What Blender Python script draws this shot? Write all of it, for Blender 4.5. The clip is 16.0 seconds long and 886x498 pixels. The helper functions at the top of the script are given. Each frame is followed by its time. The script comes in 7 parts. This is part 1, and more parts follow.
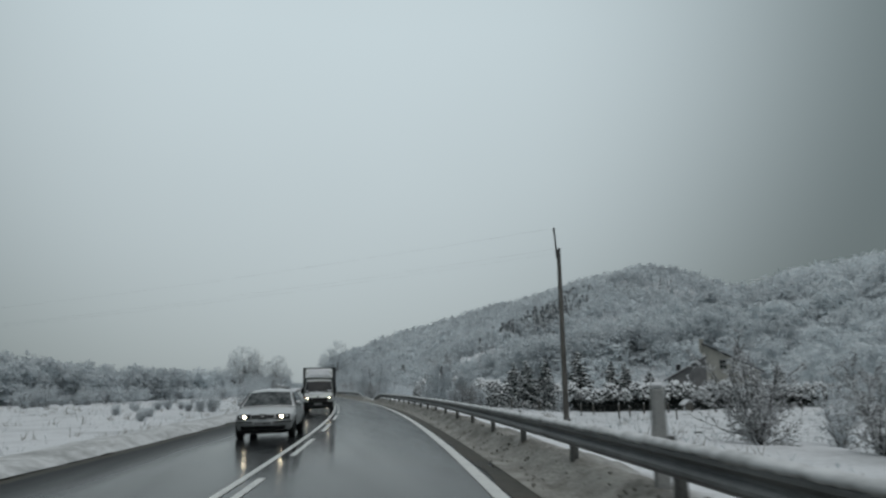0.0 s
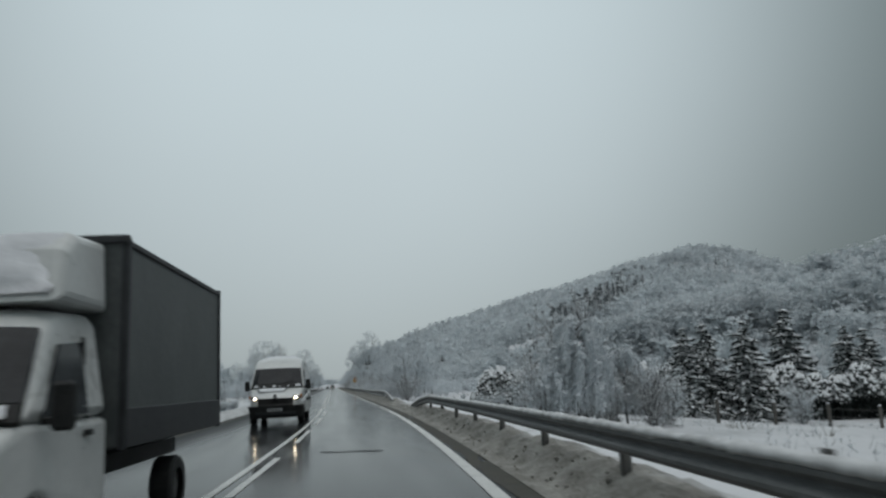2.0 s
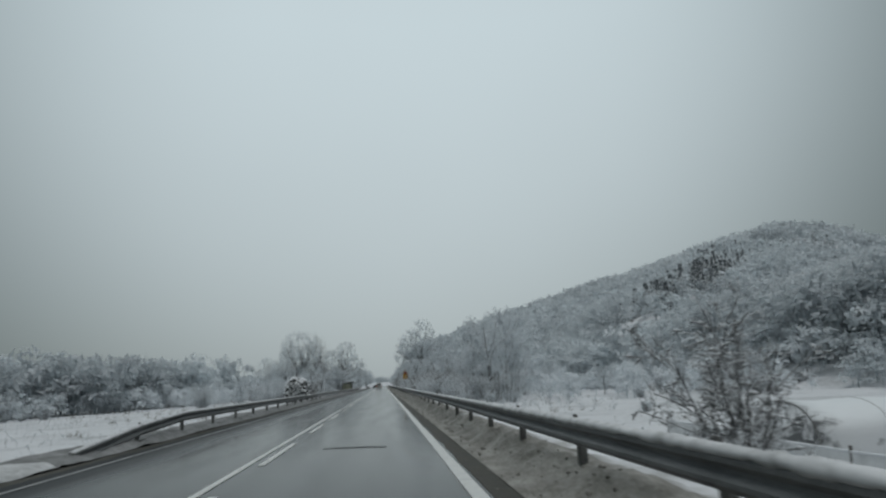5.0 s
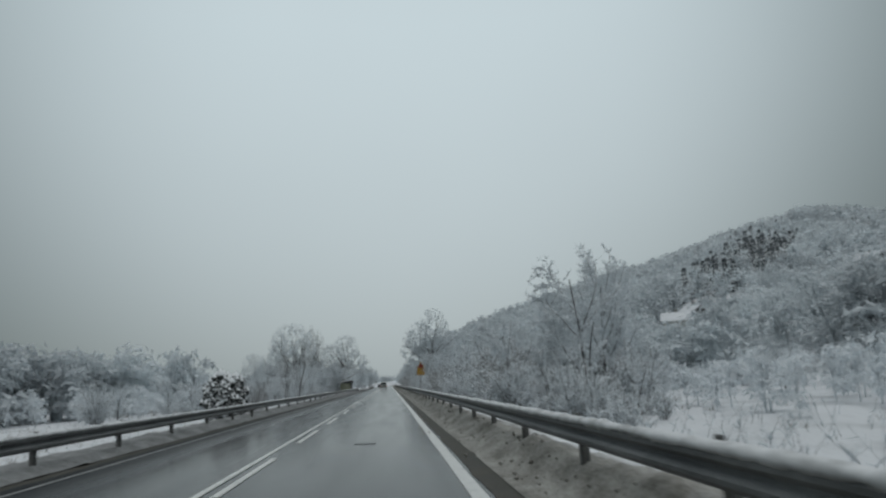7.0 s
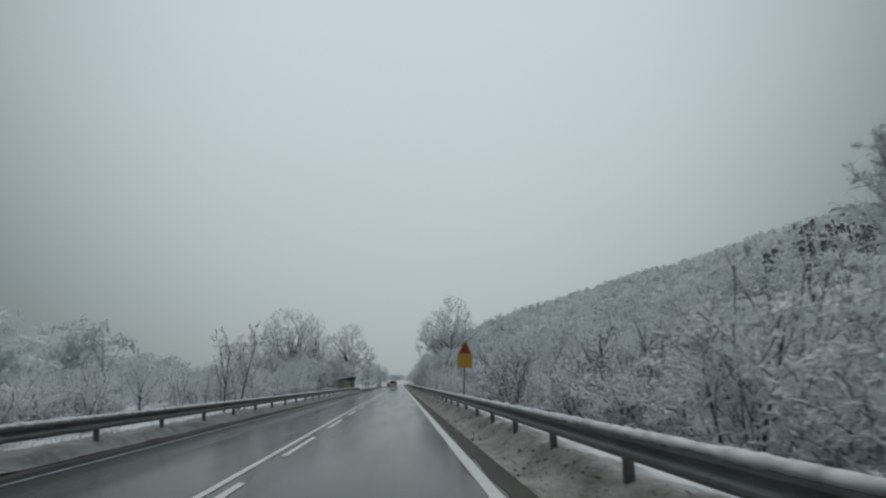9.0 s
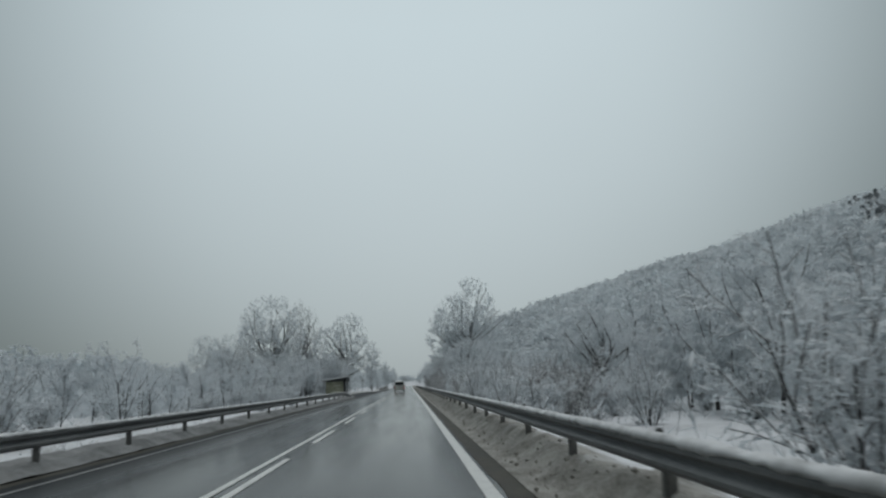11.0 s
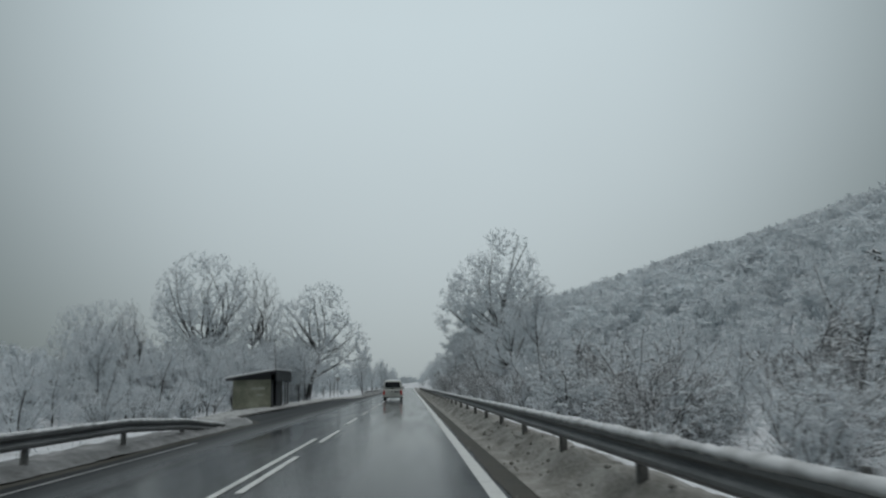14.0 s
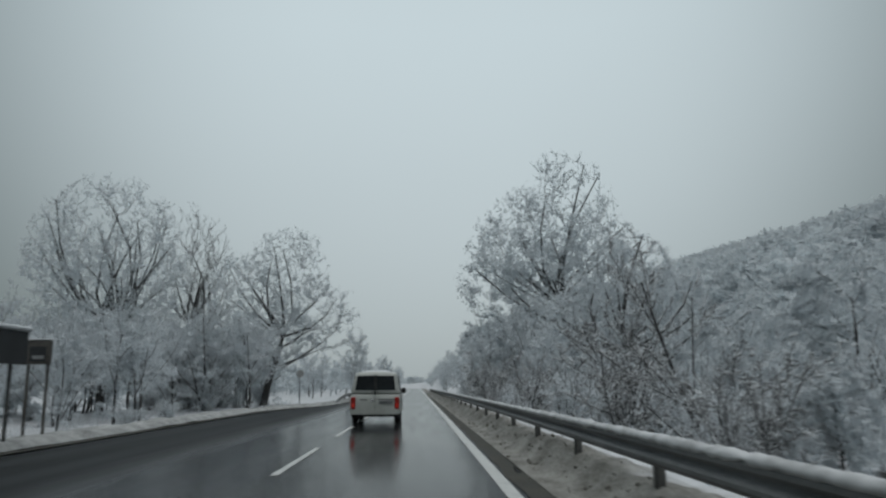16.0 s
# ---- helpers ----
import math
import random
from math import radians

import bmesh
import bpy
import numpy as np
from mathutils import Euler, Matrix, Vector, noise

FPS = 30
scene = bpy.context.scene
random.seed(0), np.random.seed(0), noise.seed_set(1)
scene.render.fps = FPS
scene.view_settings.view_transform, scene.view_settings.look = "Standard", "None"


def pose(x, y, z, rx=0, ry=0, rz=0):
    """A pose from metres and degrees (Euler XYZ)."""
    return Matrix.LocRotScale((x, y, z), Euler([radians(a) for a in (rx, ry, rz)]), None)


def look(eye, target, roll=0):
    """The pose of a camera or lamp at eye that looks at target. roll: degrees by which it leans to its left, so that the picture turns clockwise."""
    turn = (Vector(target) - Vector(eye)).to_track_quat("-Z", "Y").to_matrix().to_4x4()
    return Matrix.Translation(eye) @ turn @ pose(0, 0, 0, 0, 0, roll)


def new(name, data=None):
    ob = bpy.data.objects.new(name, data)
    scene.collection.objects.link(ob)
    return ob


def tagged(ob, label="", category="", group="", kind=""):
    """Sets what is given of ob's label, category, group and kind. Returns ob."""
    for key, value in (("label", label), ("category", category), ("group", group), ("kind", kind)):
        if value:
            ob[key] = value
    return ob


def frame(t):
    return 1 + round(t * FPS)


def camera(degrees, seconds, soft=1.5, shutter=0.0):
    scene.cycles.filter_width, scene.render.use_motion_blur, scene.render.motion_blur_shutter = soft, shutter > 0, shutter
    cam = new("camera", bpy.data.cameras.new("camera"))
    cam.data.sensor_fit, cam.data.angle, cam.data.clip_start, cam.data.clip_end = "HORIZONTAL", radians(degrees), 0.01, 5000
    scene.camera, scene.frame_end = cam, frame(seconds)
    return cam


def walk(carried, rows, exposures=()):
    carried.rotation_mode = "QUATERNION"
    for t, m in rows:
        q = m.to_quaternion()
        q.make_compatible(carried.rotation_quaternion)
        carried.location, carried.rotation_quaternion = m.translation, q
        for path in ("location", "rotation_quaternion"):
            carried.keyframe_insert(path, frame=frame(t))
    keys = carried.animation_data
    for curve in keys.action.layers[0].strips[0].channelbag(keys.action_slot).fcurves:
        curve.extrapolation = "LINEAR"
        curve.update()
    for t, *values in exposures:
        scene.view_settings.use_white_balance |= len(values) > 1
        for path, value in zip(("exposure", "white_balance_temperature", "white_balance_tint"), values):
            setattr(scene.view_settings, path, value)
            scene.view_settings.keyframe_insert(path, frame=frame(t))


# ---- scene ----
cam = camera(61.81, 16.0, soft=2.4, shutter=0.16)
PATH = [
    (0, pose(-3.760, 0.000, 1.37, 100.60, 0.80, -11.10)),
    (0.5, pose(-2.505, 10.497, 1.37, 100.26, -0.26, -10.24)),
    (1, pose(-1.374, 21.101, 1.37, 100.11, 2.10, -9.84)),
    (1.5, pose(-0.375, 31.588, 1.37, 100.00, 0.69, -8.86)),
    (2, pose(0.497, 41.943, 1.37, 100.22, 2.01, -8.40)),
    (2.5, pose(1.202, 52.083, 1.37, 99.75, 2.00, -7.67)),
    (3, pose(1.781, 62.002, 1.37, 100.74, 3.02, -7.14)),
    (3.5, pose(2.224, 71.718, 1.37, 100.78, 3.07, -5.99)),
    (4, pose(2.390, 81.304, 1.37, 100.62, 2.34, -4.54)),
    (4.5, pose(2.378, 91.113, 1.37, 100.23, 2.57, -4.50)),
    (7, pose(2.487, 140.740, 1.37, 100.09, 3.17, -4.06)),
    (7.5, pose(2.445, 150.845, 1.37, 100.48, 4.32, -4.12)),
    (8, pose(2.326, 160.981, 1.37, 100.53, 0.36, -3.18)),
    (8.5, pose(2.342, 171.131, 1.37, 100.38, 0.92, -3.24)),
    (9, pose(2.353, 181.301, 1.37, 100.17, 1.13, -3.27)),
    (11.5, pose(2.541, 232.592, 1.37, 100.24, 2.28, -2.48)),
    (12, pose(2.543, 242.892, 1.37, 99.80, 1.58, -2.47)),
    (12.5, pose(2.498, 253.227, 1.37, 100.06, 1.42, -2.31)),
    (13, pose(2.505, 263.626, 1.37, 100.10, 1.27, -2.18)),
    (13.5, pose(2.483, 274.102, 1.37, 100.22, 1.23, -2.37)),
    (14, pose(2.466, 284.652, 1.37, 100.38, 1.82, -2.44)),
    (14.5, pose(2.418, 295.298, 1.37, 100.60, 1.34, -2.32)),
    (15, pose(2.377, 306.017, 1.37, 100.60, 0.18, -1.49)),
    (15.5, pose(2.331, 316.960, 1.37, 100.55, -0.18, -1.56)),
    (16, pose(2.290, 328.022, 1.37, 100.47, 0.70, -1.92)),
]
walk(cam, PATH)

# ---- world and light ----
world = bpy.data.worlds.new("overcast_sky")
scene.world = world
world.use_nodes = True
wn, wl = world.node_tree.nodes, world.node_tree.links
wn.clear()
sky = wn.new("ShaderNodeTexSky")
sky.sky_type, sky.sun_disc = "NISHITA", False
sky.sun_elevation, sky.sun_rotation = radians(78), radians(162)
sky.air_density, sky.dust_density = 1.0, 3.0
sky_level = wn.new("ShaderNodeVectorMath")
sky_level.operation = "SCALE"
sky_level.inputs["Scale"].default_value = 0.06
wl.new(sky.outputs["Color"], sky_level.inputs[0])
sky_dir = wn.new("ShaderNodeTexCoord")
sky_sep = wn.new("ShaderNodeSeparateXYZ")
wl.new(sky_dir.outputs["Generated"], sky_sep.inputs[0])
cloud = wn.new("ShaderNodeValToRGB")
cloud.color_ramp.elements[0].position, cloud.color_ramp.elements[0].color = 0.0, (0.440, 0.496, 0.508, 1)
cloud.color_ramp.elements[1].position, cloud.color_ramp.elements[1].color = 0.45, (0.530, 0.618, 0.648, 1)
wl.new(sky_sep.outputs["Z"], cloud.inputs["Fac"])
cloud_noise = wn.new("ShaderNodeTexNoise")
cloud_noise.inputs["Scale"].default_value, cloud_noise.inputs["Detail"].default_value = 1.6, 3.0
wl.new(sky_dir.outputs["Generated"], cloud_noise.inputs["Vector"])
cloud_soft = wn.new("ShaderNodeMapRange")
cloud_soft.inputs["To Min"].default_value, cloud_soft.inputs["To Max"].default_value = 0.94, 1.06
wl.new(cloud_noise.outputs["Fac"], cloud_soft.inputs["Value"])
cloud_mul = wn.new("ShaderNodeVectorMath")
cloud_mul.operation = "SCALE"
wl.new(cloud.outputs["Color"], cloud_mul.inputs[0])
wl.new(cloud_soft.outputs["Result"], cloud_mul.inputs["Scale"])
# Sky dimmed and tinted away from ahead; partly lens vignetting put into its colour.
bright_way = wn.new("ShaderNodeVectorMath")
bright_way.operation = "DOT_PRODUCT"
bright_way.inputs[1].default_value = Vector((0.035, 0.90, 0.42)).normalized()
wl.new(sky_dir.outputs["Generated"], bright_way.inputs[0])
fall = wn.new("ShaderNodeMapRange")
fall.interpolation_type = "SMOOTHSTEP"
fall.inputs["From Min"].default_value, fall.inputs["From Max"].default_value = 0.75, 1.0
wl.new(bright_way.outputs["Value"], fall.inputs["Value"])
vignetted_cloud = wn.new("ShaderNodeVectorMath")
vignetted_cloud.operation = "MULTIPLY"
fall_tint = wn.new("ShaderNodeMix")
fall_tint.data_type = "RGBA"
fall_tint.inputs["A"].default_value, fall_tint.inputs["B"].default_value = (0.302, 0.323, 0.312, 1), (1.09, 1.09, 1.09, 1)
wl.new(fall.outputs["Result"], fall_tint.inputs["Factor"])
wl.new(cloud_mul.outputs["Vector"], vignetted_cloud.inputs[0])
wl.new(fall_tint.outputs["Result"], vignetted_cloud.inputs[1])
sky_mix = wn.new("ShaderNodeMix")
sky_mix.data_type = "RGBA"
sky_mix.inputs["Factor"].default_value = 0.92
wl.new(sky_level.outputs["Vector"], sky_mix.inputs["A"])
wl.new(vignetted_cloud.outputs["Vector"], sky_mix.inputs["B"])
sky_bg = wn.new("ShaderNodeBackground")
wl.new(sky_mix.outputs["Result"], sky_bg.inputs["Color"])
sky_out = wn.new("ShaderNodeOutputWorld")
wl.new(sky_bg.outputs["Background"], sky_out.inputs["Surface"])

sun_lamp = bpy.data.lights.new("sun", "SUN")
sun_lamp.energy, sun_lamp.angle, sun_lamp.color = 1.1, radians(60), (0.97, 0.985, 1.0)
sun = new("sun", sun_lamp)
sun.matrix_world = look((0, 0, 60), (-4, 12, 0))

# ---- materials ----


def material(name, a, b, size=1.0, rough=(0.5, 0.7), bump=0.3, fine=0.1, metal=0.0, snow=0.0, space="object",
             stretch=(1, 1, 1), vary=0.0, snow_from=0.25, spec=0.5, mid=(0.35, 0.65), through_light=0.0):
    """Two colours mixed by noise at two scales, relief, and, where snow > 0, snow lying on faces that look up."""
    m = bpy.data.materials.new(name)
    m.use_nodes = True
    n, l = m.node_tree.nodes, m.node_tree.links
    bsdf = n["Principled BSDF"]
    bsdf.inputs["Metallic"].default_value = metal
    bsdf.inputs["Specular IOR Level"].default_value = spec
    geo = n.new("ShaderNodeNewGeometry")
    if space == "object":
        place = n.new("ShaderNodeTexCoord").outputs["Object"]
    else:
        place = geo.outputs["Position"]
    mapping = n.new("ShaderNodeMapping")
    mapping.inputs["Scale"].default_value = stretch
    l.new(place, mapping.inputs["Vector"])
    big, small = n.new("ShaderNodeTexNoise"), n.new("ShaderNodeTexNoise")
    for node, scale, detail in ((big, 1.0 / size, 6.0), (small, 1.0 / (size * fine), 4.0)):
        node.inputs["Scale"].default_value, node.inputs["Detail"].default_value = scale, detail
        l.new(mapping.outputs["Vector"], node.inputs["Vector"])
    both = n.new("ShaderNodeMath")
    both.operation = "MULTIPLY_ADD"
    both.inputs[1].default_value = 0.35
    l.new(small.outputs["Fac"], both.inputs[0])
    scaled = n.new("ShaderNodeMath")
    scaled.operation = "MULTIPLY"
    scaled.inputs[1].default_value = 0.65
    l.new(big.outputs["Fac"], scaled.inputs[0])
    l.new(scaled.outputs[0], both.inputs[2])
    ramp = n.new("ShaderNodeMapRange")
    ramp.inputs["From Min"].default_value, ramp.inputs["From Max"].default_value = mid
    l.new(both.outputs[0], ramp.inputs["Value"])
    mix = n.new("ShaderNodeMix")
    mix.data_type = "RGBA"
    mix.inputs["A"].default_value, mix.inputs["B"].default_value = (*a, 1), (*b, 1)
    l.new(ramp.outputs["Result"], mix.inputs["Factor"])
    colour = mix.outputs["Result"]
    if vary:
        info = n.new("ShaderNodeObjectInfo")
        add = n.new("ShaderNodeMath")
        add.operation = "MULTIPLY_ADD"
        add.inputs[1].default_value, add.inputs[2].default_value = vary, 1 - vary
        pick = n.new("ShaderNodeMath")
        pick.operation = "ADD"
        l.new(info.outputs["Random"], pick.inputs[0])
        l.new(geo.outputs["Random Per Island"], pick.inputs[1])
        half = n.new("ShaderNodeMath")
        half.operation = "MULTIPLY"
        half.inputs[1].default_value = 0.5
        l.new(pick.outputs[0], half.inputs[0])
        l.new(half.outputs[0], add.inputs[0])
        shade = n.new("ShaderNodeVectorMath")
        shade.operation = "SCALE"
        l.new(colour, shade.inputs[0])
        l.new(add.outputs[0], shade.inputs["Scale"])
        colour = shade.outputs["Vector"]
    if snow:
        split = n.new("ShaderNodeSeparateXYZ")
        l.new(geo.outputs["Normal"], split.inputs[0])
        lie = n.new("ShaderNodeMath")
        lie.operation = "MULTIPLY_ADD"
        lie.inputs[1].default_value = 0.7
        l.new(both.outputs[0], lie.inputs[0])
        l.new(split.outputs["Z"], lie.inputs[2])
        cover = n.new("ShaderNodeMapRange")
        cover.inputs["From Min"].default_value, cover.inputs["From Max"].default_value = snow_from + 0.25, snow_from + 0.6
        cover.inputs["To Max"].default_value = snow
        l.new(lie.outputs[0], cover.inputs["Value"])
        top = n.new("ShaderNodeMix")
        top.data_type = "RGBA"
        l.new(cover.outputs["Result"], top.inputs["Factor"])
        l.new(colour, top.inputs["A"])
        top.inputs["B"].default_value = (0.79, 0.815, 0.833, 1)
        colour = top.outputs["Result"]
    l.new(colour, bsdf.inputs["Base Color"])
    gloss = n.new("ShaderNodeMapRange")
    gloss.inputs["To Min"].default_value, gloss.inputs["To Max"].default_value = rough
    gloss.inputs["From Min"].default_value, gloss.inputs["From Max"].default_value = 0.3, 0.7
    l.new(both.outputs[0], gloss.inputs["Value"])
    l.new(gloss.outputs["Result"], bsdf.inputs["Roughness"])
    if bump:
        relief = n.new("ShaderNodeBump")
        relief.inputs["Strength"].default_value, relief.inputs["Distance"].default_value = bump, size * 0.1
        l.new(both.outputs[0], relief.inputs["Height"])
        l.new(relief.outputs["Normal"], bsdf.inputs["Normal"])
    if through_light:
        # frost lets light through
        thin = n.new("ShaderNodeBsdfTranslucent")
        l.new(colour, thin.inputs["Color"])
        blend = n.new("ShaderNodeMixShader")
        blend.inputs["Fac"].default_value = through_light
        l.new(bsdf.outputs["BSDF"], blend.inputs[1])
        l.new(thin.outputs["BSDF"], blend.inputs[2])
        l.new(blend.outputs["Shader"], n["Material Output"].inputs["Surface"])
    return m


def glow(name, colour, strength):
    m = bpy.data.materials.new(name)
    m.use_nodes = True
    bsdf = m.node_tree.nodes["Principled BSDF"]
    bsdf.inputs["Base Color"].default_value = (*colour, 1)
    bsdf.inputs["Emission Color"].default_value = (*colour, 1)
    bsdf.inputs["Emission Strength"].default_value = strength
    bsdf.inputs["Roughness"].default_value = 0.15
    return m


def worn_tracks(m, lanes):
    """Paler, smoother wear along the wheel tracks, by each corner's offset from the road's middle."""
    n, l = m.node_tree.nodes, m.node_tree.links
    bsdf = n["Principled BSDF"]
    off = n.new("ShaderNodeAttribute")
    off.attribute_name = "offset"
    wave = n.new("ShaderNodeMath")
    wave.operation = "MULTIPLY_ADD"
    wave.inputs[1].default_value, wave.inputs[2].default_value = 2 * math.pi / lanes, 2.7
    l.new(off.outputs["Fac"], wave.inputs[0])
    cosine = n.new("ShaderNodeMath")
    cosine.operation = "COSINE"
    l.new(wave.outputs[0], cosine.inputs[0])
    band = n.new("ShaderNodeMapRange")
    band.inputs["From Min"].default_value, band.inputs["From Max"].default_value = -0.2, 1.0
    band.inputs["To Min"].default_value, band.inputs["To Max"].default_value = 1.0, 1.75
    l.new(cosine.outputs[0], band.inputs["Value"])
    old = bsdf.inputs["Base Color"].links[0].from_socket
    worn = n.new("ShaderNodeVectorMath")
    worn.operation = "SCALE"
    l.new(old, worn.inputs[0])
    l.new(band.outputs["Result"], worn.inputs["Scale"])
    l.new(worn.outputs["Vector"], bsdf.inputs["Base Color"])


def coarser_left(m, start, end, more):
    """Coarser, less polished surface towards the left edge of the road."""
    n, l = m.node_tree.nodes, m.node_tree.links
    bsdf = n["Principled BSDF"]
    off = n.new("ShaderNodeAttribute")
    off.attribute_name = "offset"
    far = n.new("ShaderNodeMapRange")
    far.inputs["From Min"].default_value, far.inputs["From Max"].default_value = start, end
    far.inputs["To Min"].default_value, far.inputs["To Max"].default_value = 0.0, more
    l.new(off.outputs["Fac"], far.inputs["Value"])
    add = n.new("ShaderNodeMath")
    add.operation = "ADD"
    l.new(bsdf.inputs["Roughness"].links[0].from_socket, add.inputs[0])
    l.new(far.outputs["Result"], add.inputs[1])
    l.new(add.outputs[0], bsdf.inputs["Roughness"])


def cleaner_outward(m, start, end):
    """Grit thins out with the distance from the road, in ragged patches."""
    n, l = m.node_tree.nodes, m.node_tree.links
    bsdf = n["Principled BSDF"]
    off = n.new("ShaderNodeAttribute")
    off.attribute_name = "offset"
    geo = n.new("ShaderNodeNewGeometry")
    patch = n.new("ShaderNodeTexNoise")
    patch.inputs["Scale"].default_value, patch.inputs["Detail"].default_value = 0.9, 5.0
    l.new(geo.outputs["Position"], patch.inputs["Vector"])
    wander = n.new("ShaderNodeMath")
    wander.operation = "MULTIPLY_ADD"
    wander.inputs[1].default_value = 2.4
    l.new(patch.outputs["Fac"], wander.inputs[0])
    l.new(off.outputs["Fac"], wander.inputs[2])
    clean = n.new("ShaderNodeMapRange")
    clean.interpolation_type = "SMOOTHSTEP"
    clean.inputs["From Min"].default_value, clean.inputs["From Max"].default_value = start + 1.2, end + 1.2
    l.new(wander.outputs[0], clean.inputs["Value"])
    old = bsdf.inputs["Base Color"].links[0].from_socket
    mix = n.new("ShaderNodeMix")
    mix.data_type = "RGBA"
    l.new(clean.outputs["Result"], mix.inputs["Factor"])
    l.new(old, mix.inputs["A"])
    mix.inputs["B"].default_value = (0.70, 0.71, 0.73, 1)
    l.new(mix.outputs["Result"], bsdf.inputs["Base Color"])


SNOW = material("snow", (0.60, 0.615, 0.64), (0.77, 0.78, 0.80), 1.2, (0.55, 0.8), 0.5, 0.12, space="world")
RAILSNOW = material("crusted_rail_snow", (0.34, 0.343, 0.345), (0.68, 0.685, 0.695), 0.3, (0.55, 0.8), 0.8, 0.2, space="world", mid=(0.34, 0.56))
FIELD = material("field_snow", (0.38, 0.39, 0.40), (0.66, 0.67, 0.69), 5.0, (0.6, 0.85), 0.6, 0.06, space="world", mid=(0.3, 0.52))
BANK = material("dirty_bank_snow", (0.085, 0.076, 0.060), (0.34, 0.33, 0.305), 0.6, (0.6, 0.85), 0.9, 0.14, space="world", mid=(0.34, 0.62), stretch=(1.6, 0.7, 1))
cleaner_outward(BANK, 4.9, 6.2)
GREYBANK = material("grey_bank_snow", (0.13, 0.128, 0.12), (0.50, 0.50, 0.495), 0.8, (0.5, 0.8), 0.9, 0.15, space="world", mid=(0.32, 0.64))
PALEBANK = material("pale_bank_snow", (0.20, 0.20, 0.195), (0.60, 0.605, 0.61), 0.9, (0.5, 0.8), 0.9, 0.15, space="world", mid=(0.30, 0.58))
GRIMBANK = material("grimy_bank_snow", (0.07, 0.07, 0.068), (0.30, 0.30, 0.30), 0.8, (0.5, 0.8), 0.9, 0.15, space="world", mid=(0.34, 0.66))
MUD = material("wet_grit", (0.030, 0.028, 0.023), (0.092, 0.086, 0.073), 0.7, (0.55, 0.85), 0.8, 0.12, space="world", spec=0.2)
ASPHALT = material("wet_asphalt", (0.011, 0.012, 0.013), (0.026, 0.028, 0.030), 0.9, (0.05, 0.20), 0.025, 0.03, space="world", stretch=(1.6, 0.12, 1), spec=0.055)
worn_tracks(ASPHALT, 1.72)
coarser_left(ASPHALT, -2.0, -3.8, 0.45)
PAINT = material("road_paint", (0.30, 0.30, 0.29), (0.62, 0.62, 0.60), 0.35, (0.3, 0.55), 0.1, 0.12, space="world", mid=(0.3, 0.5))
FAINT = material("worn_road_paint", (0.06, 0.06, 0.06), (0.36, 0.36, 0.355), 0.6, (0.3, 0.55), 0.1, 0.12, space="world", mid=(0.3, 0.6))
STEEL = material("galvanised_steel", (0.11, 0.114, 0.117), (0.25, 0.253, 0.255), 0.7, (0.5, 0.72), 0.15, 0.1, metal=0.3, space="world", stretch=(1, 0.5, 2))
RUST = material("dull_post_steel", (0.07, 0.07, 0.068), (0.18, 0.178, 0.17), 0.3, (0.5, 0.7), 0.2, 0.15, metal=0.3)
BARK = material("snowy_bark", (0.030, 0.028, 0.028), (0.095, 0.09, 0.088), 0.35, (0.75, 0.95), 0.8, 0.2, snow=0.95, snow_from=0.32)
FROST = material("frosted_twigs", (0.745, 0.785, 0.812), (0.862, 0.905, 0.932), 0.8, (0.6, 0.9), 0.0, 0.2, snow=1.0, vary=0.16, snow_from=0.05, through_light=0.42)
TWIG = material("snow_topped_twigs", (0.13, 0.13, 0.135), (0.50, 0.505, 0.52), 0.5, (0.75, 0.95), 0.0, 0.2, snow=0.95, vary=0.3, snow_from=0.10)
BROWN = material("half_bare_twigs", (0.20, 0.195, 0.195), (0.56, 0.565, 0.575), 0.6, (0.7, 0.9), 0.0, 0.2, snow=0.9, vary=0.3, snow_from=0.2, through_light=0.2)
NEEDLE = material("snowy_needles", (0.016, 0.024, 0.022), (0.05, 0.06, 0.055), 0.4, (0.6, 0.85), 0.3, 0.2, snow=0.9, vary=0.4, snow_from=0.16)
THUJA = material("snowy_thuja", (0.030, 0.036, 0.034), (0.10, 0.11, 0.105), 0.8, (0.6, 0.85), 0.3, 0.15, snow=0.92, vary=0.4, snow_from=0.04)
# Lower sprays of the clipped hedge: much darker than THUJA, without its snow.
LOWTHUJA = material("dark_snowless_thuja", (0.012, 0.016, 0.015), (0.035, 0.042, 0.040), 0.8, (0.6, 0.85), 0.3, 0.15, vary=0.4, spec=0.2)
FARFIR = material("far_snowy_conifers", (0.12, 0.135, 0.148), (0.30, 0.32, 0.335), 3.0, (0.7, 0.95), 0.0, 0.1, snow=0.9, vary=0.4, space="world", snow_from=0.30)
WOODS = material("frosted_woods", (0.45, 0.487, 0.513), (0.875, 0.92, 0.94), 20.0, (0.7, 0.95), 0.0, 0.12, mid=(0.38, 0.60), snow=0.5, vary=0.12, space="world", snow_from=0.25, through_light=0.5)
GRASS = material("dry_grass", (0.12, 0.10, 0.07), (0.30, 0.27, 0.21), 0.5, (0.7, 0.9), 0.0, 0.2, snow=0.5, vary=0.4)
WOOD = material("weathered_wood", (0.05, 0.045, 0.04), (0.16, 0.15, 0.135), 0.25, (0.6, 0.85), 0.4, 0.1, stretch=(1, 1, 0.2))
CONCRETE = material("grey_concrete", (0.24, 0.24, 0.235), (0.40, 0.40, 0.39), 0.3, (0.6, 0.85), 0.3, 0.1)
PLASTER = material("beige_plaster", (0.38, 0.365, 0.325), (0.50, 0.485, 0.44), 1.2, (0.7, 0.9), 0.15, 0.08)
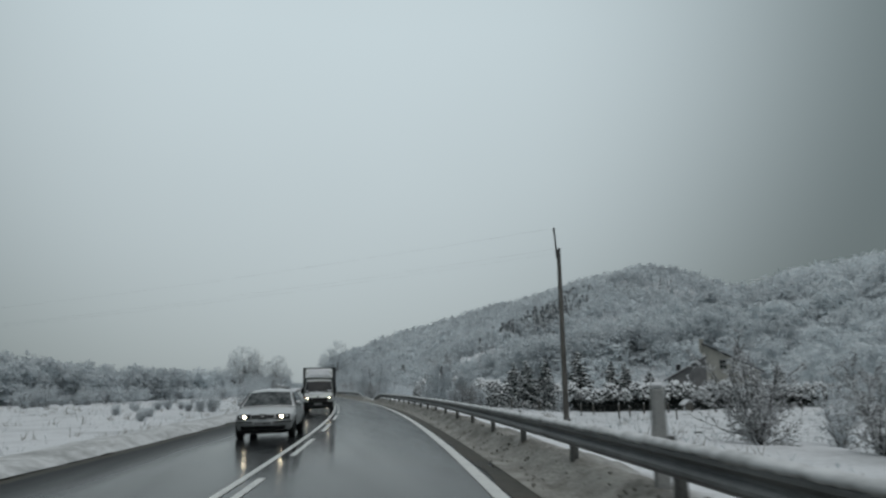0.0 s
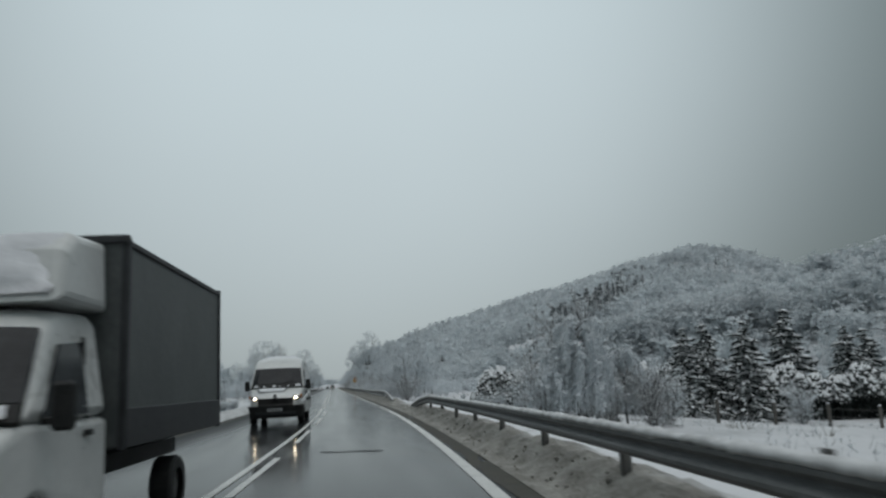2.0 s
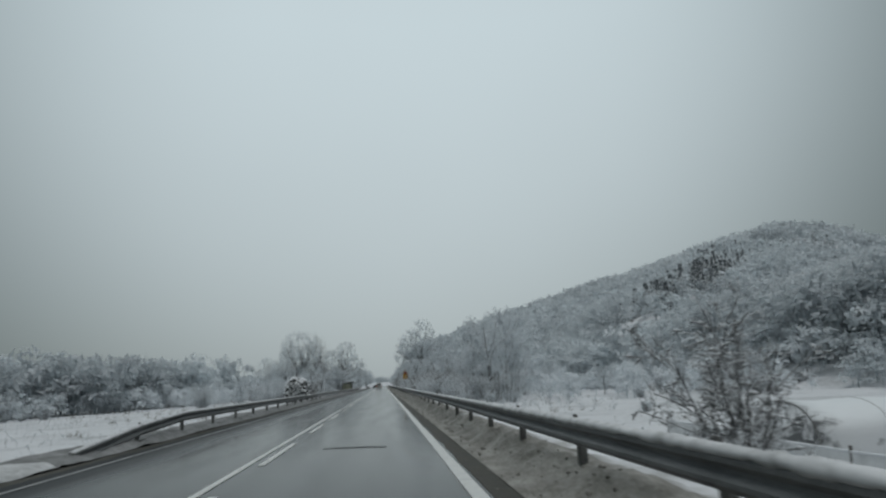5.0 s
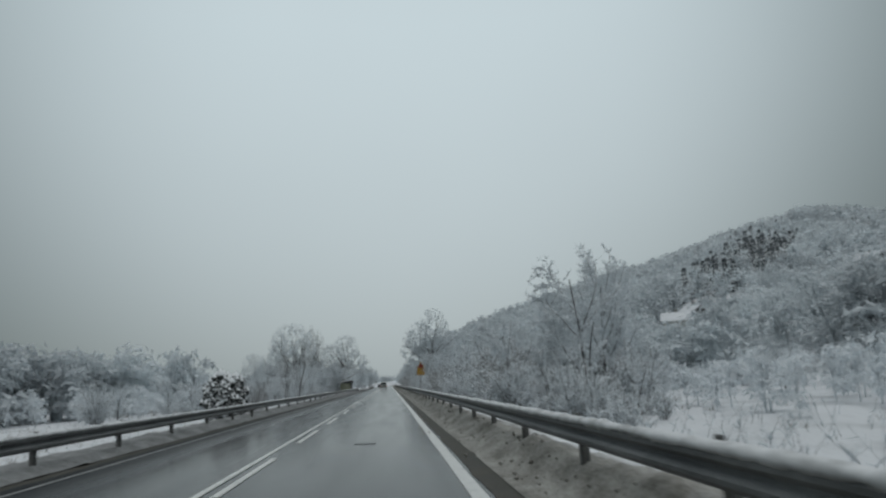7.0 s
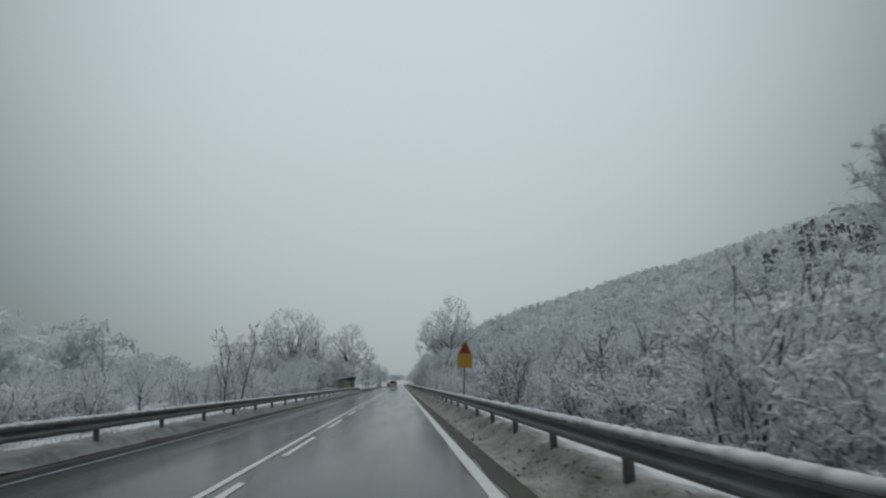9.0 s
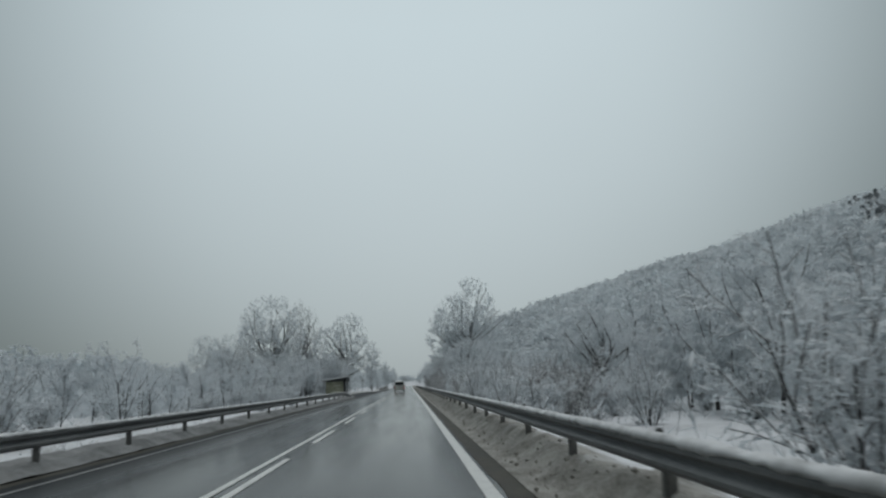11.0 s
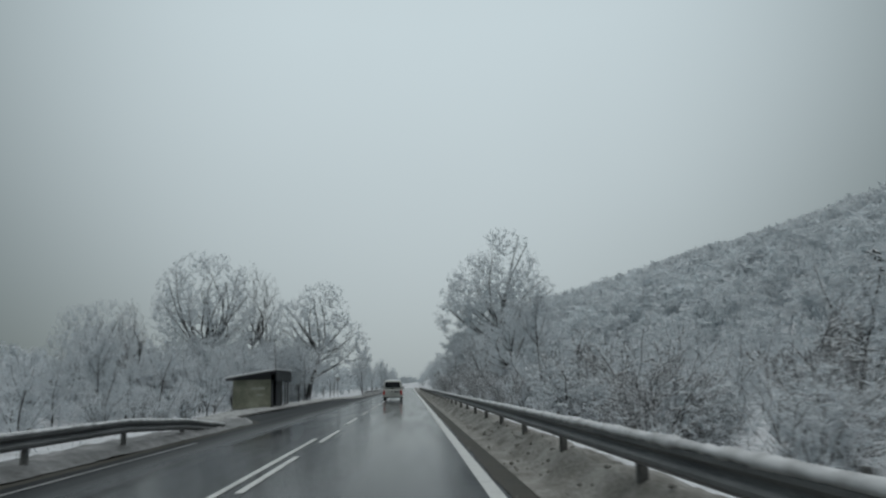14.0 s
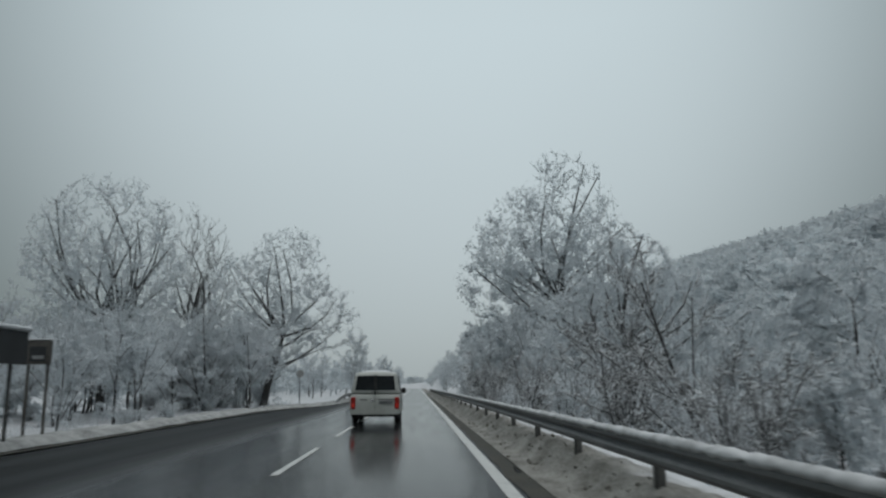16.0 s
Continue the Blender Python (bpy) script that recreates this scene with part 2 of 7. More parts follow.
GREYWALL = material("grey_wall_plaster", (0.15, 0.15, 0.155), (0.24, 0.235, 0.235), 1.0, (0.7, 0.9), 0.15, 0.08)
SHELTERWALL = material("stained_yellow_plaster", (0.13, 0.135, 0.095), (0.33, 0.335, 0.26), 0.9, (0.6, 0.9), 0.2, 0.1)
DARKTIN = material("dark_tin", (0.018, 0.019, 0.022), (0.048, 0.050, 0.055), 0.8, (0.5, 0.7), 0.15, 0.1)
GLASS = material("dark_vehicle_glass", (0.012, 0.014, 0.016), (0.03, 0.033, 0.036), 0.8, (0.03, 0.10), 0.0, 0.1, spec=0.15)
# Pale blotches on the dark glass paint in reflections as well as grime.
SCREEN = material("grimy_windscreen_painted_reflections", (0.014, 0.016, 0.018), (0.15, 0.155, 0.16), 0.55, (0.03, 0.12), 0.0, 0.25, spec=0.75, mid=(0.40, 0.68))
WHITE = material("white_vehicle_paint", (0.55, 0.56, 0.55), (0.70, 0.71, 0.70), 1.0, (0.22, 0.38), 0.03, 0.1)
CREAM = material("grimy_white_paint", (0.44, 0.45, 0.42), (0.60, 0.61, 0.58), 0.9, (0.25, 0.45), 0.03, 0.1)
SILVER = material("silver_vehicle_paint", (0.44, 0.445, 0.45), (0.58, 0.585, 0.59), 1.0, (0.25, 0.42), 0.02, 0.1, metal=0.3)
TARP = material("grey_green_tarpaulin", (0.055, 0.062, 0.062), (0.12, 0.13, 0.13), 0.7, (0.45, 0.65), 0.2, 0.1)
BLACK = material("black_plastic", (0.012, 0.012, 0.012), (0.035, 0.035, 0.035), 0.3, (0.45, 0.7), 0.1, 0.1, spec=0.2)
RUBBER = material("wet_rubber", (0.010, 0.010, 0.010), (0.03, 0.03, 0.03), 0.2, (0.5, 0.75), 0.3, 0.1)
RIM = material("dirty_wheel_rim", (0.18, 0.18, 0.18), (0.38, 0.38, 0.38), 0.2, (0.35, 0.6), 0.1, 0.1, metal=0.5)
PLATE = material("grimy_plate_white", (0.24, 0.245, 0.25), (0.40, 0.405, 0.41), 0.2, (0.4, 0.6), 0.0, 0.1)
REDLAMP = material("red_lamp_lens", (0.30, 0.012, 0.010), (0.48, 0.03, 0.02), 0.15, (0.1, 0.25), 0.05, 0.2)
AMBER = material("amber_lamp_lens", (0.42, 0.15, 0.03), (0.55, 0.22, 0.05), 0.15, (0.1, 0.25), 0.05, 0.2)
YELLOW = material("yellow_sign_sheet", (0.36, 0.20, 0.03), (0.48, 0.27, 0.045), 0.4, (0.35, 0.55), 0.05, 0.1)
REDSIGN = material("red_sign_sheet", (0.17, 0.022, 0.016), (0.26, 0.035, 0.024), 0.3, (0.35, 0.55), 0.05, 0.1)
CHROME = material("chrome_trim", (0.35, 0.36, 0.37), (0.5, 0.5, 0.5), 0.3, (0.15, 0.3), 0.0, 0.1, metal=0.9)
FILMSHEET = material("greenhouse_film", (0.13, 0.135, 0.14), (0.62, 0.63, 0.645), 1.7, (0.35, 0.6), 0.2, 0.2, snow=0.95, snow_from=0.60, mid=(0.47, 0.53), stretch=(0.6, 1, 1))
NETTING = material("snow_clogged_mesh", (0.52, 0.53, 0.54), (0.76, 0.77, 0.78), 0.6, (0.6, 0.8), 0.3, 0.06)
HEADLAMP = glow("lit_headlamp", (1.0, 0.86, 0.62), 14.0)
TAILGLOW = glow("lit_tail_lamp", (0.7, 0.03, 0.02), 0.10)

# ---- mesh helpers ----


def raw_mesh(name, verts, faces, smooth=False):
    me = bpy.data.meshes.new(name)
    me.from_pydata([tuple(v) for v in verts], [], [tuple(f) for f in faces])
    if smooth:
        me.polygons.foreach_set("use_smooth", [True] * len(me.polygons))
    me.update()
    return me


def tri_mesh(name, verts, tris, smooth=False):
    """A mesh from arrays of corners (n, 3) and triangles (m, 3)."""
    me = bpy.data.meshes.new(name)
    verts, tris = np.asarray(verts, np.float32), np.asarray(tris, np.int32)
    me.vertices.add(len(verts))
    me.vertices.foreach_set("co", verts.ravel())
    me.loops.add(tris.size)
    me.loops.foreach_set("vertex_index", tris.ravel())
    me.polygons.add(len(tris))
    me.polygons.foreach_set("loop_start", np.arange(0, tris.size, 3, dtype=np.int32))
    me.polygons.foreach_set("loop_total", np.full(len(tris), 3, np.int32))
    if smooth:
        me.polygons.foreach_set("use_smooth", np.ones(len(tris), bool))
    me.update(calc_edges=True)
    me.validate()
    return me


def part(name, mesh, mat, parent=None, label="", m=None):
    """One mesh object, under a thing or a part. mesh: a bmesh or a mesh."""
    if isinstance(mesh, bmesh.types.BMesh):
        me = bpy.data.meshes.new(name)
        mesh.to_mesh(me)
        mesh.free()
    else:
        me = mesh
    if mat and not me.materials:
        me.materials.append(mat)
    ob = new(name, me)
    if m is not None:
        ob.matrix_basis = m
    if parent is not None:
        ob.parent = parent
    if label:
        tagged(ob, label)
    return ob


def thing(name, label, category, m=None, group="", kind=""):
    ob = new(name)
    ob.empty_display_size = 0.2
    tagged(ob, label, category, group, kind)
    if m is not None:
        ob.matrix_basis = m
    return ob


def block(cx, cy, cz, sx, sy, sz, bevel=0.02, turn=None, segs=1):
    bm = bmesh.new()
    bmesh.ops.create_cube(bm, size=1.0)
    bmesh.ops.scale(bm, vec=(sx, sy, sz), verts=bm.verts)
    if bevel:
        bmesh.ops.bevel(bm, geom=bm.edges[:], offset=min(bevel, 0.45 * min(sx, sy, sz)), segments=segs, affect="EDGES", profile=0.5)
    if turn is not None:
        bmesh.ops.transform(bm, matrix=turn, verts=bm.verts)
    bmesh.ops.translate(bm, vec=(cx, cy, cz), verts=bm.verts)
    return bm


def joined(*parts_in):
    out = bmesh.new()
    for b in parts_in:
        me = bpy.data.meshes.new("joint")
        b.to_mesh(me)
        b.free()
        out.from_mesh(me)
        bpy.data.meshes.remove(me)
    return out


def cylinder(p, q, r0, r1, sides=10):
    """A tapered round bar from p to q."""
    p, q = Vector(p), Vector(q)
    bm = bmesh.new()
    bmesh.ops.create_cone(bm, cap_ends=True, segments=sides, radius1=r0, radius2=r1, depth=(q - p).length)
    turn = (q - p).to_track_quat("Z", "Y").to_matrix().to_4x4()
    bmesh.ops.transform(bm, matrix=Matrix.Translation((p + q) / 2) @ turn, verts=bm.verts)
    return bm


def extruded(outline, width_at, bevel=0.03, segs=2):
    """A side view (y, z) drawn out to both sides; width_at(y, z) gives half the width there."""
    bm = bmesh.new()
    a = [bm.verts.new((-width_at(y, z), y, z)) for y, z in outline]
    b = [bm.verts.new((width_at(y, z), y, z)) for y, z in outline]
    n = len(outline)
    fa, fb = bm.faces.new(a), bm.faces.new(b[::-1])
    for i in range(n):
        bm.faces.new((a[(i + 1) % n], a[i], b[i], b[(i + 1) % n]))
    bmesh.ops.recalc_face_normals(bm, faces=bm.faces)
    rim = [e for f in (fa, fb) for e in f.edges]
    if bevel:
        bmesh.ops.bevel(bm, geom=rim, offset=bevel, segments=segs, affect="EDGES", profile=0.5)
    return bm


def slab(corners, thick, bevel=0.0):
    """A flat panel through the corners, drawn inwards against its normal by thick."""
    bm = bmesh.new()
    vs = [bm.verts.new(c) for c in corners]
    f = bm.faces.new(vs)
    f.normal_update()
    nrm = f.normal.copy()
    made = bmesh.ops.extrude_face_region(bm, geom=[f])
    bmesh.ops.translate(bm, vec=-nrm * thick, verts=[v for v in made["geom"] if isinstance(v, bmesh.types.BMVert)])
    bmesh.ops.recalc_face_normals(bm, faces=bm.faces)
    if bevel:
        bmesh.ops.bevel(bm, geom=bm.edges[:], offset=bevel, segments=1, affect="EDGES", profile=0.5)
    return bm


def ripple(x, y, s=1.0, seed=0.0):
    """Smooth uneven values about -1 to 1, for numbers or arrays."""
    x, y = np.asarray(x, float) / s, np.asarray(y, float) / s
    return (np.sin(1.7 * x + 0.9 * y + seed) + np.sin(-0.8 * x + 2.1 * y + 1.3 + 2 * seed) + np.sin(2.9 * x - 1.3 * y + 4.1 + seed)
            + np.sin(0.6 * x + 3.3 * y + 0.7 + seed) + 0.6 * np.sin(5.1 * x + 4.3 * y + 2.2 + seed)) / 4.6


def lumpy(xs, ys, size):
    """Irregular lumps, about -1 to 1."""
    return np.array([noise.fractal((float(a) / size, float(b) / size, 3.7), 1.0, 2.1, 4) for a, b in zip(xs, ys)])


def lumps(rng, centres, sizes, flat=0.7):
    """Uneven eight-sided clumps, as corners and triangles."""
    centres, sizes = np.asarray(centres, float), np.asarray(sizes, float)
    n = len(centres)
    unit = np.array([(1, 0, 0), (-1, 0, 0), (0, 1, 0), (0, -1, 0), (0, 0, 1), (0, 0, -1)], float)
    v = unit[None] * rng.uniform(0.5, 1.35, (n, 6, 1)) + rng.uniform(-0.25, 0.25, (n, 6, 3))
    ang = rng.uniform(0, 2 * math.pi, n)
    c, s = np.cos(ang)[:, None], np.sin(ang)[:, None]
    v = np.stack([v[..., 0] * c - v[..., 1] * s, v[..., 0] * s + v[..., 1] * c, v[..., 2] * flat], -1)
    v = v * sizes[:, None, None] + centres[:, None]
    f = np.array([(0, 2, 4), (2, 1, 4), (1, 3, 4), (3, 0, 4), (2, 0, 5), (1, 2, 5), (3, 1, 5), (0, 3, 5)])
    return v.reshape(-1, 3), (np.arange(n)[:, None, None] * 6 + f[None]).reshape(-1, 3)


# ---- the lie of the land ----


def road_x(y):
    """The road's middle: a long bend to the left that runs out into a straight."""
    y = np.asarray(y, float)
    return np.where(y < 87, -5.91 * (1 - y / 87) ** 2, 0.0)


RIDGE_AZ = (-10, 1, 3.3, 10.5, 19.8, 26.1, 30, 34.4, 40, 46, 57, 77, 110, 150, 180)
RIDGE_R = (900, 605, 605, 670, 688, 643, 634, 664, 616, 662, 514, 438, 440, 520, 600)
RIDGE_Z = (0, 4, 27, 61, 91, 99, 110, 128, 101, 79, 78, 90, 81, 76, 70)


def step(t):
    t = np.clip(t, 0, 1)
    return t * t * (3 - 2 * t)


def ground_z(x, y):
    x, y = np.asarray(x, float), np.asarray(y, float)
    u = x - road_x(y)
    field = step((118 - y) / 25)
    right = -(0.05 + 1.0 * step((u - 5.2) / 6)) * (1 - field) - field * (0.05 + 0.35 * step((u - 6) / 5) + 1.35 * step((u - 7) / 26))
    right = right - 0.65 * step((u - 9.5) / 3.5) * step((y - 101) / 6) * step((150 - y) / 20)
    lay_by = step((y - 300) / 15) * step((405 - y) / 15)
    left = -(0.05 + (0.55 + 0.6 * lay_by) * step((-u - 5.2 - 2.6 * lay_by) / 5)) - 0.4 * step((-u - 12) / 30)
    z = np.where(u > 0, right, left)
    az, r = np.degrees(np.arctan2(x, y - 200)), np.hypot(x, y - 200)
    rr, rz = np.interp(az, RIDGE_AZ, RIDGE_R), np.interp(az, RIDGE_AZ, RIDGE_Z)
    foot = 44 + 24 * step((185 - y) / 60)
    base = np.minimum(foot / np.maximum(np.sin(np.radians(np.clip(az, 0.5, 179))), 0.02), 0.75 * rr)
    t = np.clip((r - base) / (rr - base), 0, 3)
    hill = np.where(t < 1, np.maximum(t, 0) ** 0.95, np.maximum(0, 1 - 0.55 * (t - 1)))
    hill = hill * rz * (1 + 0.07 * ripple(x, y, 55.0))
    hill = np.where(az > -10, hill, 0)
    near = step((np.abs(u) - 6) / 6)
    widened = step((y - 316) / 12) * step((392 - y) / 22)
    return z - 0.3 * ((u < 5.2) & (-u < 5.2 + 2.2 * widened)) + hill + near * (0.10 * ripple(x, y, 3.1) + 0.06 * ripple(x, y, 0.9, 2.0))


def spaced(lo, hi, fine, reach):
    """Numbers from -reach-ish to reach, fine between lo and hi and wider beyond."""
    mid = list(np.arange(lo, hi + fine / 2, fine))
    up, down, stepping = [], [], fine
    while (up[-1] if up else hi) < reach:
        stepping *= 1.13
        up.append((up[-1] if up else hi) + stepping)
    stepping = fine
    while (down[-1] if down else lo) > -reach:
        stepping *= 1.13
        down.append((down[-1] if down else lo) - stepping)
    return np.array(down[::-1] + mid + up)


gx, gy = spaced(-32, 40, 0.9, 3800), spaced(-10, 420, 2.0, 3800)
GX, GY = np.meshgrid(gx, gy)
gv = np.stack([GX, GY, ground_z(GX, GY)], -1).reshape(-1, 3)
w, h = len(gx), len(gy)
ii = (np.arange(h - 1)[:, None] * w + np.arange(w - 1)[None]).ravel()
gt = np.concatenate([np.stack([ii, ii + 1, ii + w + 1], -1), np.stack([ii, ii + w + 1, ii + w], -1)])
ground = part("ground", tri_mesh("ground", gv, gt, True), FIELD)
tagged(ground, "snow-covered fields and hillside beside the road", "ground", kind="structure")


def ribbon(u_rows, y0, y1, dy, lift):
    """A strip along the road. u_rows(y): the strip's offsets from the middle; lift(u, y): their heights."""
    ys = np.arange(y0, y1 + dy / 2, dy)
    rows = []
    for y in ys:
        us = np.asarray(u_rows(y), float)
        c = float(road_x(y))
        slope = float(road_x(y + 0.5) - road_x(y - 0.5))
        k = 1 / math.hypot(1, slope)
        rows.append(np.stack([c + us * k, y - us * slope * k, lift(us, np.full(len(us), y))], -1))
    n, k = len(rows), len(rows[0])
    v = np.concatenate(rows)
    i = (np.arange(n - 1)[:, None] * k + np.arange(k - 1)[None]).ravel()
    t = np.concatenate([np.stack([i, i + 1, i + k + 1], -1), np.stack([i, i + k + 1, i + k], -1)])
    return v, t


def strip_mesh(name, u_rows, y0, y1, dy, lift):
    """A ribbon's mesh that keeps each corner's offset from the road's middle, for wear along the wheel tracks."""
    me = tri_mesh(name, *ribbon(u_rows, y0, y1, dy, lift), True)
    offs = np.concatenate([np.asarray(u_rows(y), np.float32) for y in np.arange(y0, y1 + dy / 2, dy)])
    me.attributes.new("offset", "FLOAT", "POINT").data.foreach_set("value", offs.astype(np.float32))
    return me


def camber(us, ys):
    return -0.012 * np.abs(us) + 0.0 * ys


def lay_by_edge(y):
    """How far the asphalt reaches to the left: it widens at the bus stop."""
    return -3.95 - 3.0 * float(step((y - 316) / 12) * step((392 - y) / 22))


Y0, Y1 = -40.0, 1500.0
LIFT = 0.03


def road_height(us, ys):
    return LIFT + camber(us, ys)


road = part("road", strip_mesh("road", lambda y: np.linspace(lay_by_edge(y), 3.95, 33), Y0, 700, 2.0, road_height), ASPHALT)
tagged(road, "wet dark grey two-lane asphalt road", "road", kind="structure")
far_road = part("road", strip_mesh("road", lambda y: np.linspace(-3.95, 3.95, 33), 700, Y1, 25.0, road_height), ASPHALT)
tagged(far_road, "wet asphalt road running into the distance", "road", kind="structure")

def line(u, half, y0, y1, name, label, dy=3.0, mat=PAINT):
    v, t = ribbon(lambda y: u + np.array([-half, half]) * (1 + 0.12 * ripple(y * 7, u, 1.0)), y0, y1, dy, lambda us, ys: road_height(us, ys) + 0.008)
    ob = part(name, tri_mesh(name, v, t), mat, road, label)
    return ob


line(3.5, 0.10, Y0, 88.0, "edge_line", "worn white edge line")
line(3.5, 0.10, 95.3, 700.0, "edge_line", "worn white edge line")
for k in range(3):
    line(3.5, 0.10, 89.2 + 2.3 * k, 90.4 + 2.3 * k, "edge_dash", "worn white edge dash", 0.6)
for ya, yb in ((96.0, 306.0), (398.0, 700.0)):
    line(-3.5, 0.05, ya, yb, "edge_line", "faint white edge line", mat=FAINT)
# the middle: a solid line beside a broken one, broad short dashes at the side road, one broken line at the bus stop
line(-0.14, 0.06, Y0, 87.6, "centre_line", "solid white centre line")
line(-0.14, 0.06, 104.5, 306.0, "centre_line", "solid white centre line")
for k in range(6):
    line(-0.05, 0.12, 89.4 + 2.45 * k, 90.6 + 2.45 * k, "centre_dash", "broad short white centre dash", 0.6)
for k in range(84):
    y = -38 + 9.0 * k
    if 84 < y < 104:
        continue
    u = 0.14 if y < 306 else 0.05
    line(u, 0.06, y, y + (5.2 if y < 306 else 4.6), "centre_dash", "white centre dash", 2.6)


TAR = material("tar_seam", (0.006, 0.006, 0.007), (0.012, 0.012, 0.013), 0.5, (0.25, 0.5), 0.1, 0.1, space="world", spec=0.1)
for y, ua, ub in ((35.0, 1.1, 2.9), (58.0, 0.9, 2.2), (118.0, 1.0, 2.4), (158.6, 1.6, 2.1), (271.5, 1.0, 2.6), (288.0, 1.4, 2.3)):
    v, t = ribbon(lambda q: np.linspace(ua, ub, 9), y, y + 0.32, 0.16, lambda us, ys: road_height(us, ys) + 0.006)
    v[:, 1] += 0.14 * ripple(v[:, 0] * 3, 0.0, 1.0, y)
    part("tar_seam", tri_mesh("tar_seam", v, t), TAR, road, "dark tar seam across the lane")


# ---- verges: grit, dirty bank, snow behind ----


def gap_right(y):
    """1 along the rails, 0 where the side road joins."""
    return 1 - float(step((y - 80) / 4) * step((96 - y) / 4))


def verge_right(us, ys):
    y = ys[0]
    g = gap_right(y)
    wob = 0.9 * lumpy([y], [3.0], 2.3)[0] + 0.45 * lumpy([y], [9.0], 0.7)[0]
    e = us - 4.34 - wob * 0.2
    bank = (0.35 + 0.07 * wob) * step((e + 0.14) / 0.72) * step((6.1 - us) / 1.3)
    rough = (0.07 * lumpy(us, ys * 0.6, 0.9) + 0.045 * lumpy(us + 20, ys, 0.35) + 0.03 * lumpy(us + 40, ys, 0.15)) * step((e + 0.32) / 0.7)
    base = np.where(us < 4.0, -0.03, -0.02)
    end = np.where(us > 6.2, -0.45 * step((us - 6.2) / 2.2), 0.0)
    return LIFT + base + (bank + rough) * (0.25 + 0.75 * g) + end * g - 0.12 * (us > 8.0)


def verge_left(us, ys):
    y = ys[0]
    a = -us
    edge = -lay_by_edge(y)
    wob = 0.8 * lumpy([y], [5.0], 2.0)[0] + 0.4 * lumpy([y], [11.0], 0.6)[0]
    e = a - edge - 0.20 - wob * 0.12
    bank = (0.17 + 0.05 * wob) * step(e / 0.45) * step((edge + 2.6 - a) / 1.6)
    end = -0.5 * step((a - edge - 2.2) / 2.4)
    return LIFT - 0.03 + bank + (0.08 * lumpy(us, ys * 0.7, 0.7) + 0.06 * lumpy(us + 9, ys, 0.25)) * step(e / 0.3) + end - 0.12 * (a > edge + 4.2)


def verge(name, offsets, height, mat, label, y0, y1, dy):
    ob = part(name, strip_mesh(name, offsets, y0, y1, dy, height), mat)
    return tagged(ob, label, "verge", kind="structure")


verge("shoulder", lambda y: np.linspace(3.66 + 0.06 * float(ripple(y, 7.0, 0.7)) + 0.03 * float(ripple(y, 3.0, 0.21)), 4.62 + 0.1 * float(ripple(y, 2.0, 1.3)), 7), lambda us, ys: road_height(us, ys) + 0.006 + 0.025 * ripple(us * 4, ys * 4, 0.6) * (us > 4), MUD,
      "dark wet grit beside the edge line", Y0, 470, 1.0)
verge("snow_bank", lambda y: 3.98 + 4.7 * np.linspace(0, 1, 32) ** 1.7, verge_right, BANK, "ploughed bank of snow, sandy brown at its foot", Y0, 470, 0.22)
clods = np.random.default_rng(8)
cy = clods.uniform(-20, 420, 5200)
cu = 4.50 + 0.28 * clods.normal(size=5200)
cs = 0.012 + 0.042 * clods.uniform(0, 1, 5200) ** 3
cz = np.array([float(max(verge_right(np.array([u]), np.array([y]))[0], LIFT + 0.0)) for u, y in zip(cu, cy)])
clod_heap = part("snow_clods", tri_mesh("snow_clods", *lumps(clods, np.stack([road_x(cy) + cu, cy, cz + cs * 0.2], -1), cs, 0.8)), BANK)
tagged(clod_heap, "crumbs of sandy brown snow along the shoulder", "snow", kind="stuff")
verge("shoulder", lambda y: lay_by_edge(y) + np.linspace(-0.55, 0.05, 5), lambda us, ys: LIFT - 0.045 + 0.015 * ripple(us * 4, ys * 4, 0.6), MUD,
      "dark wet edge of the asphalt", Y0, 470, 1.0)
for mat, ya, yb in ((PALEBANK, Y0, 117.0), (GRIMBANK, 117.0, 318.0), (GREYBANK, 318.0, 470.0)):
    verge("snow_bank", lambda y: lay_by_edge(y) - 0.26 - 4.5 * np.linspace(0, 1, 24)[::-1] ** 1.6, verge_left, mat, "low bank of ploughed greyish snow along the road", ya, yb, 0.25)
verge("snow_bank", lambda y: 3.95 + 5.0 * np.linspace(0, 1, 7), verge_right, BANK, "distant bank of dirty snow", 470, 1200, 8.0)
verge("snow_bank", lambda y: -3.95 - 5.0 * np.linspace(0, 1, 7)[::-1], verge_left, SNOW, "distant bank of snow", 470, 1200, 8.0)


# ---- guardrails ----
BEAM = [(0.0, 0.31), (0.035, 0.295), (0.08, 0.25), (0.08, 0.215), (0.02, 0.165), (0.02, 0.145), (0.08, 0.095), (0.08, 0.06), (0.035, 0.015), (0.0, 0.0)]


def beam_mesh(length):
    """A W-shaped steel plank that runs along +y, its face to -x, 4 mm thick."""
    v, f = [], []
    k = len(BEAM)
    for y in (0.0, length):
        v += [(-d, y, z) for d, z in BEAM] + [(-d + 0.006, y, z) for d, z in BEAM]
    m2 = 2 * k
    for i in range(k - 1):
        f += [(i, i + 1, m2 + i + 1, m2 + i), (k + i + 1, k + i, m2 + k + i, m2 + k + i + 1)]
    f += [(0, m2, m2 + k, k), (k - 1, k + k - 1, m2 + k + k - 1, m2 + k - 1)]
    return raw_mesh("beam", v, f)


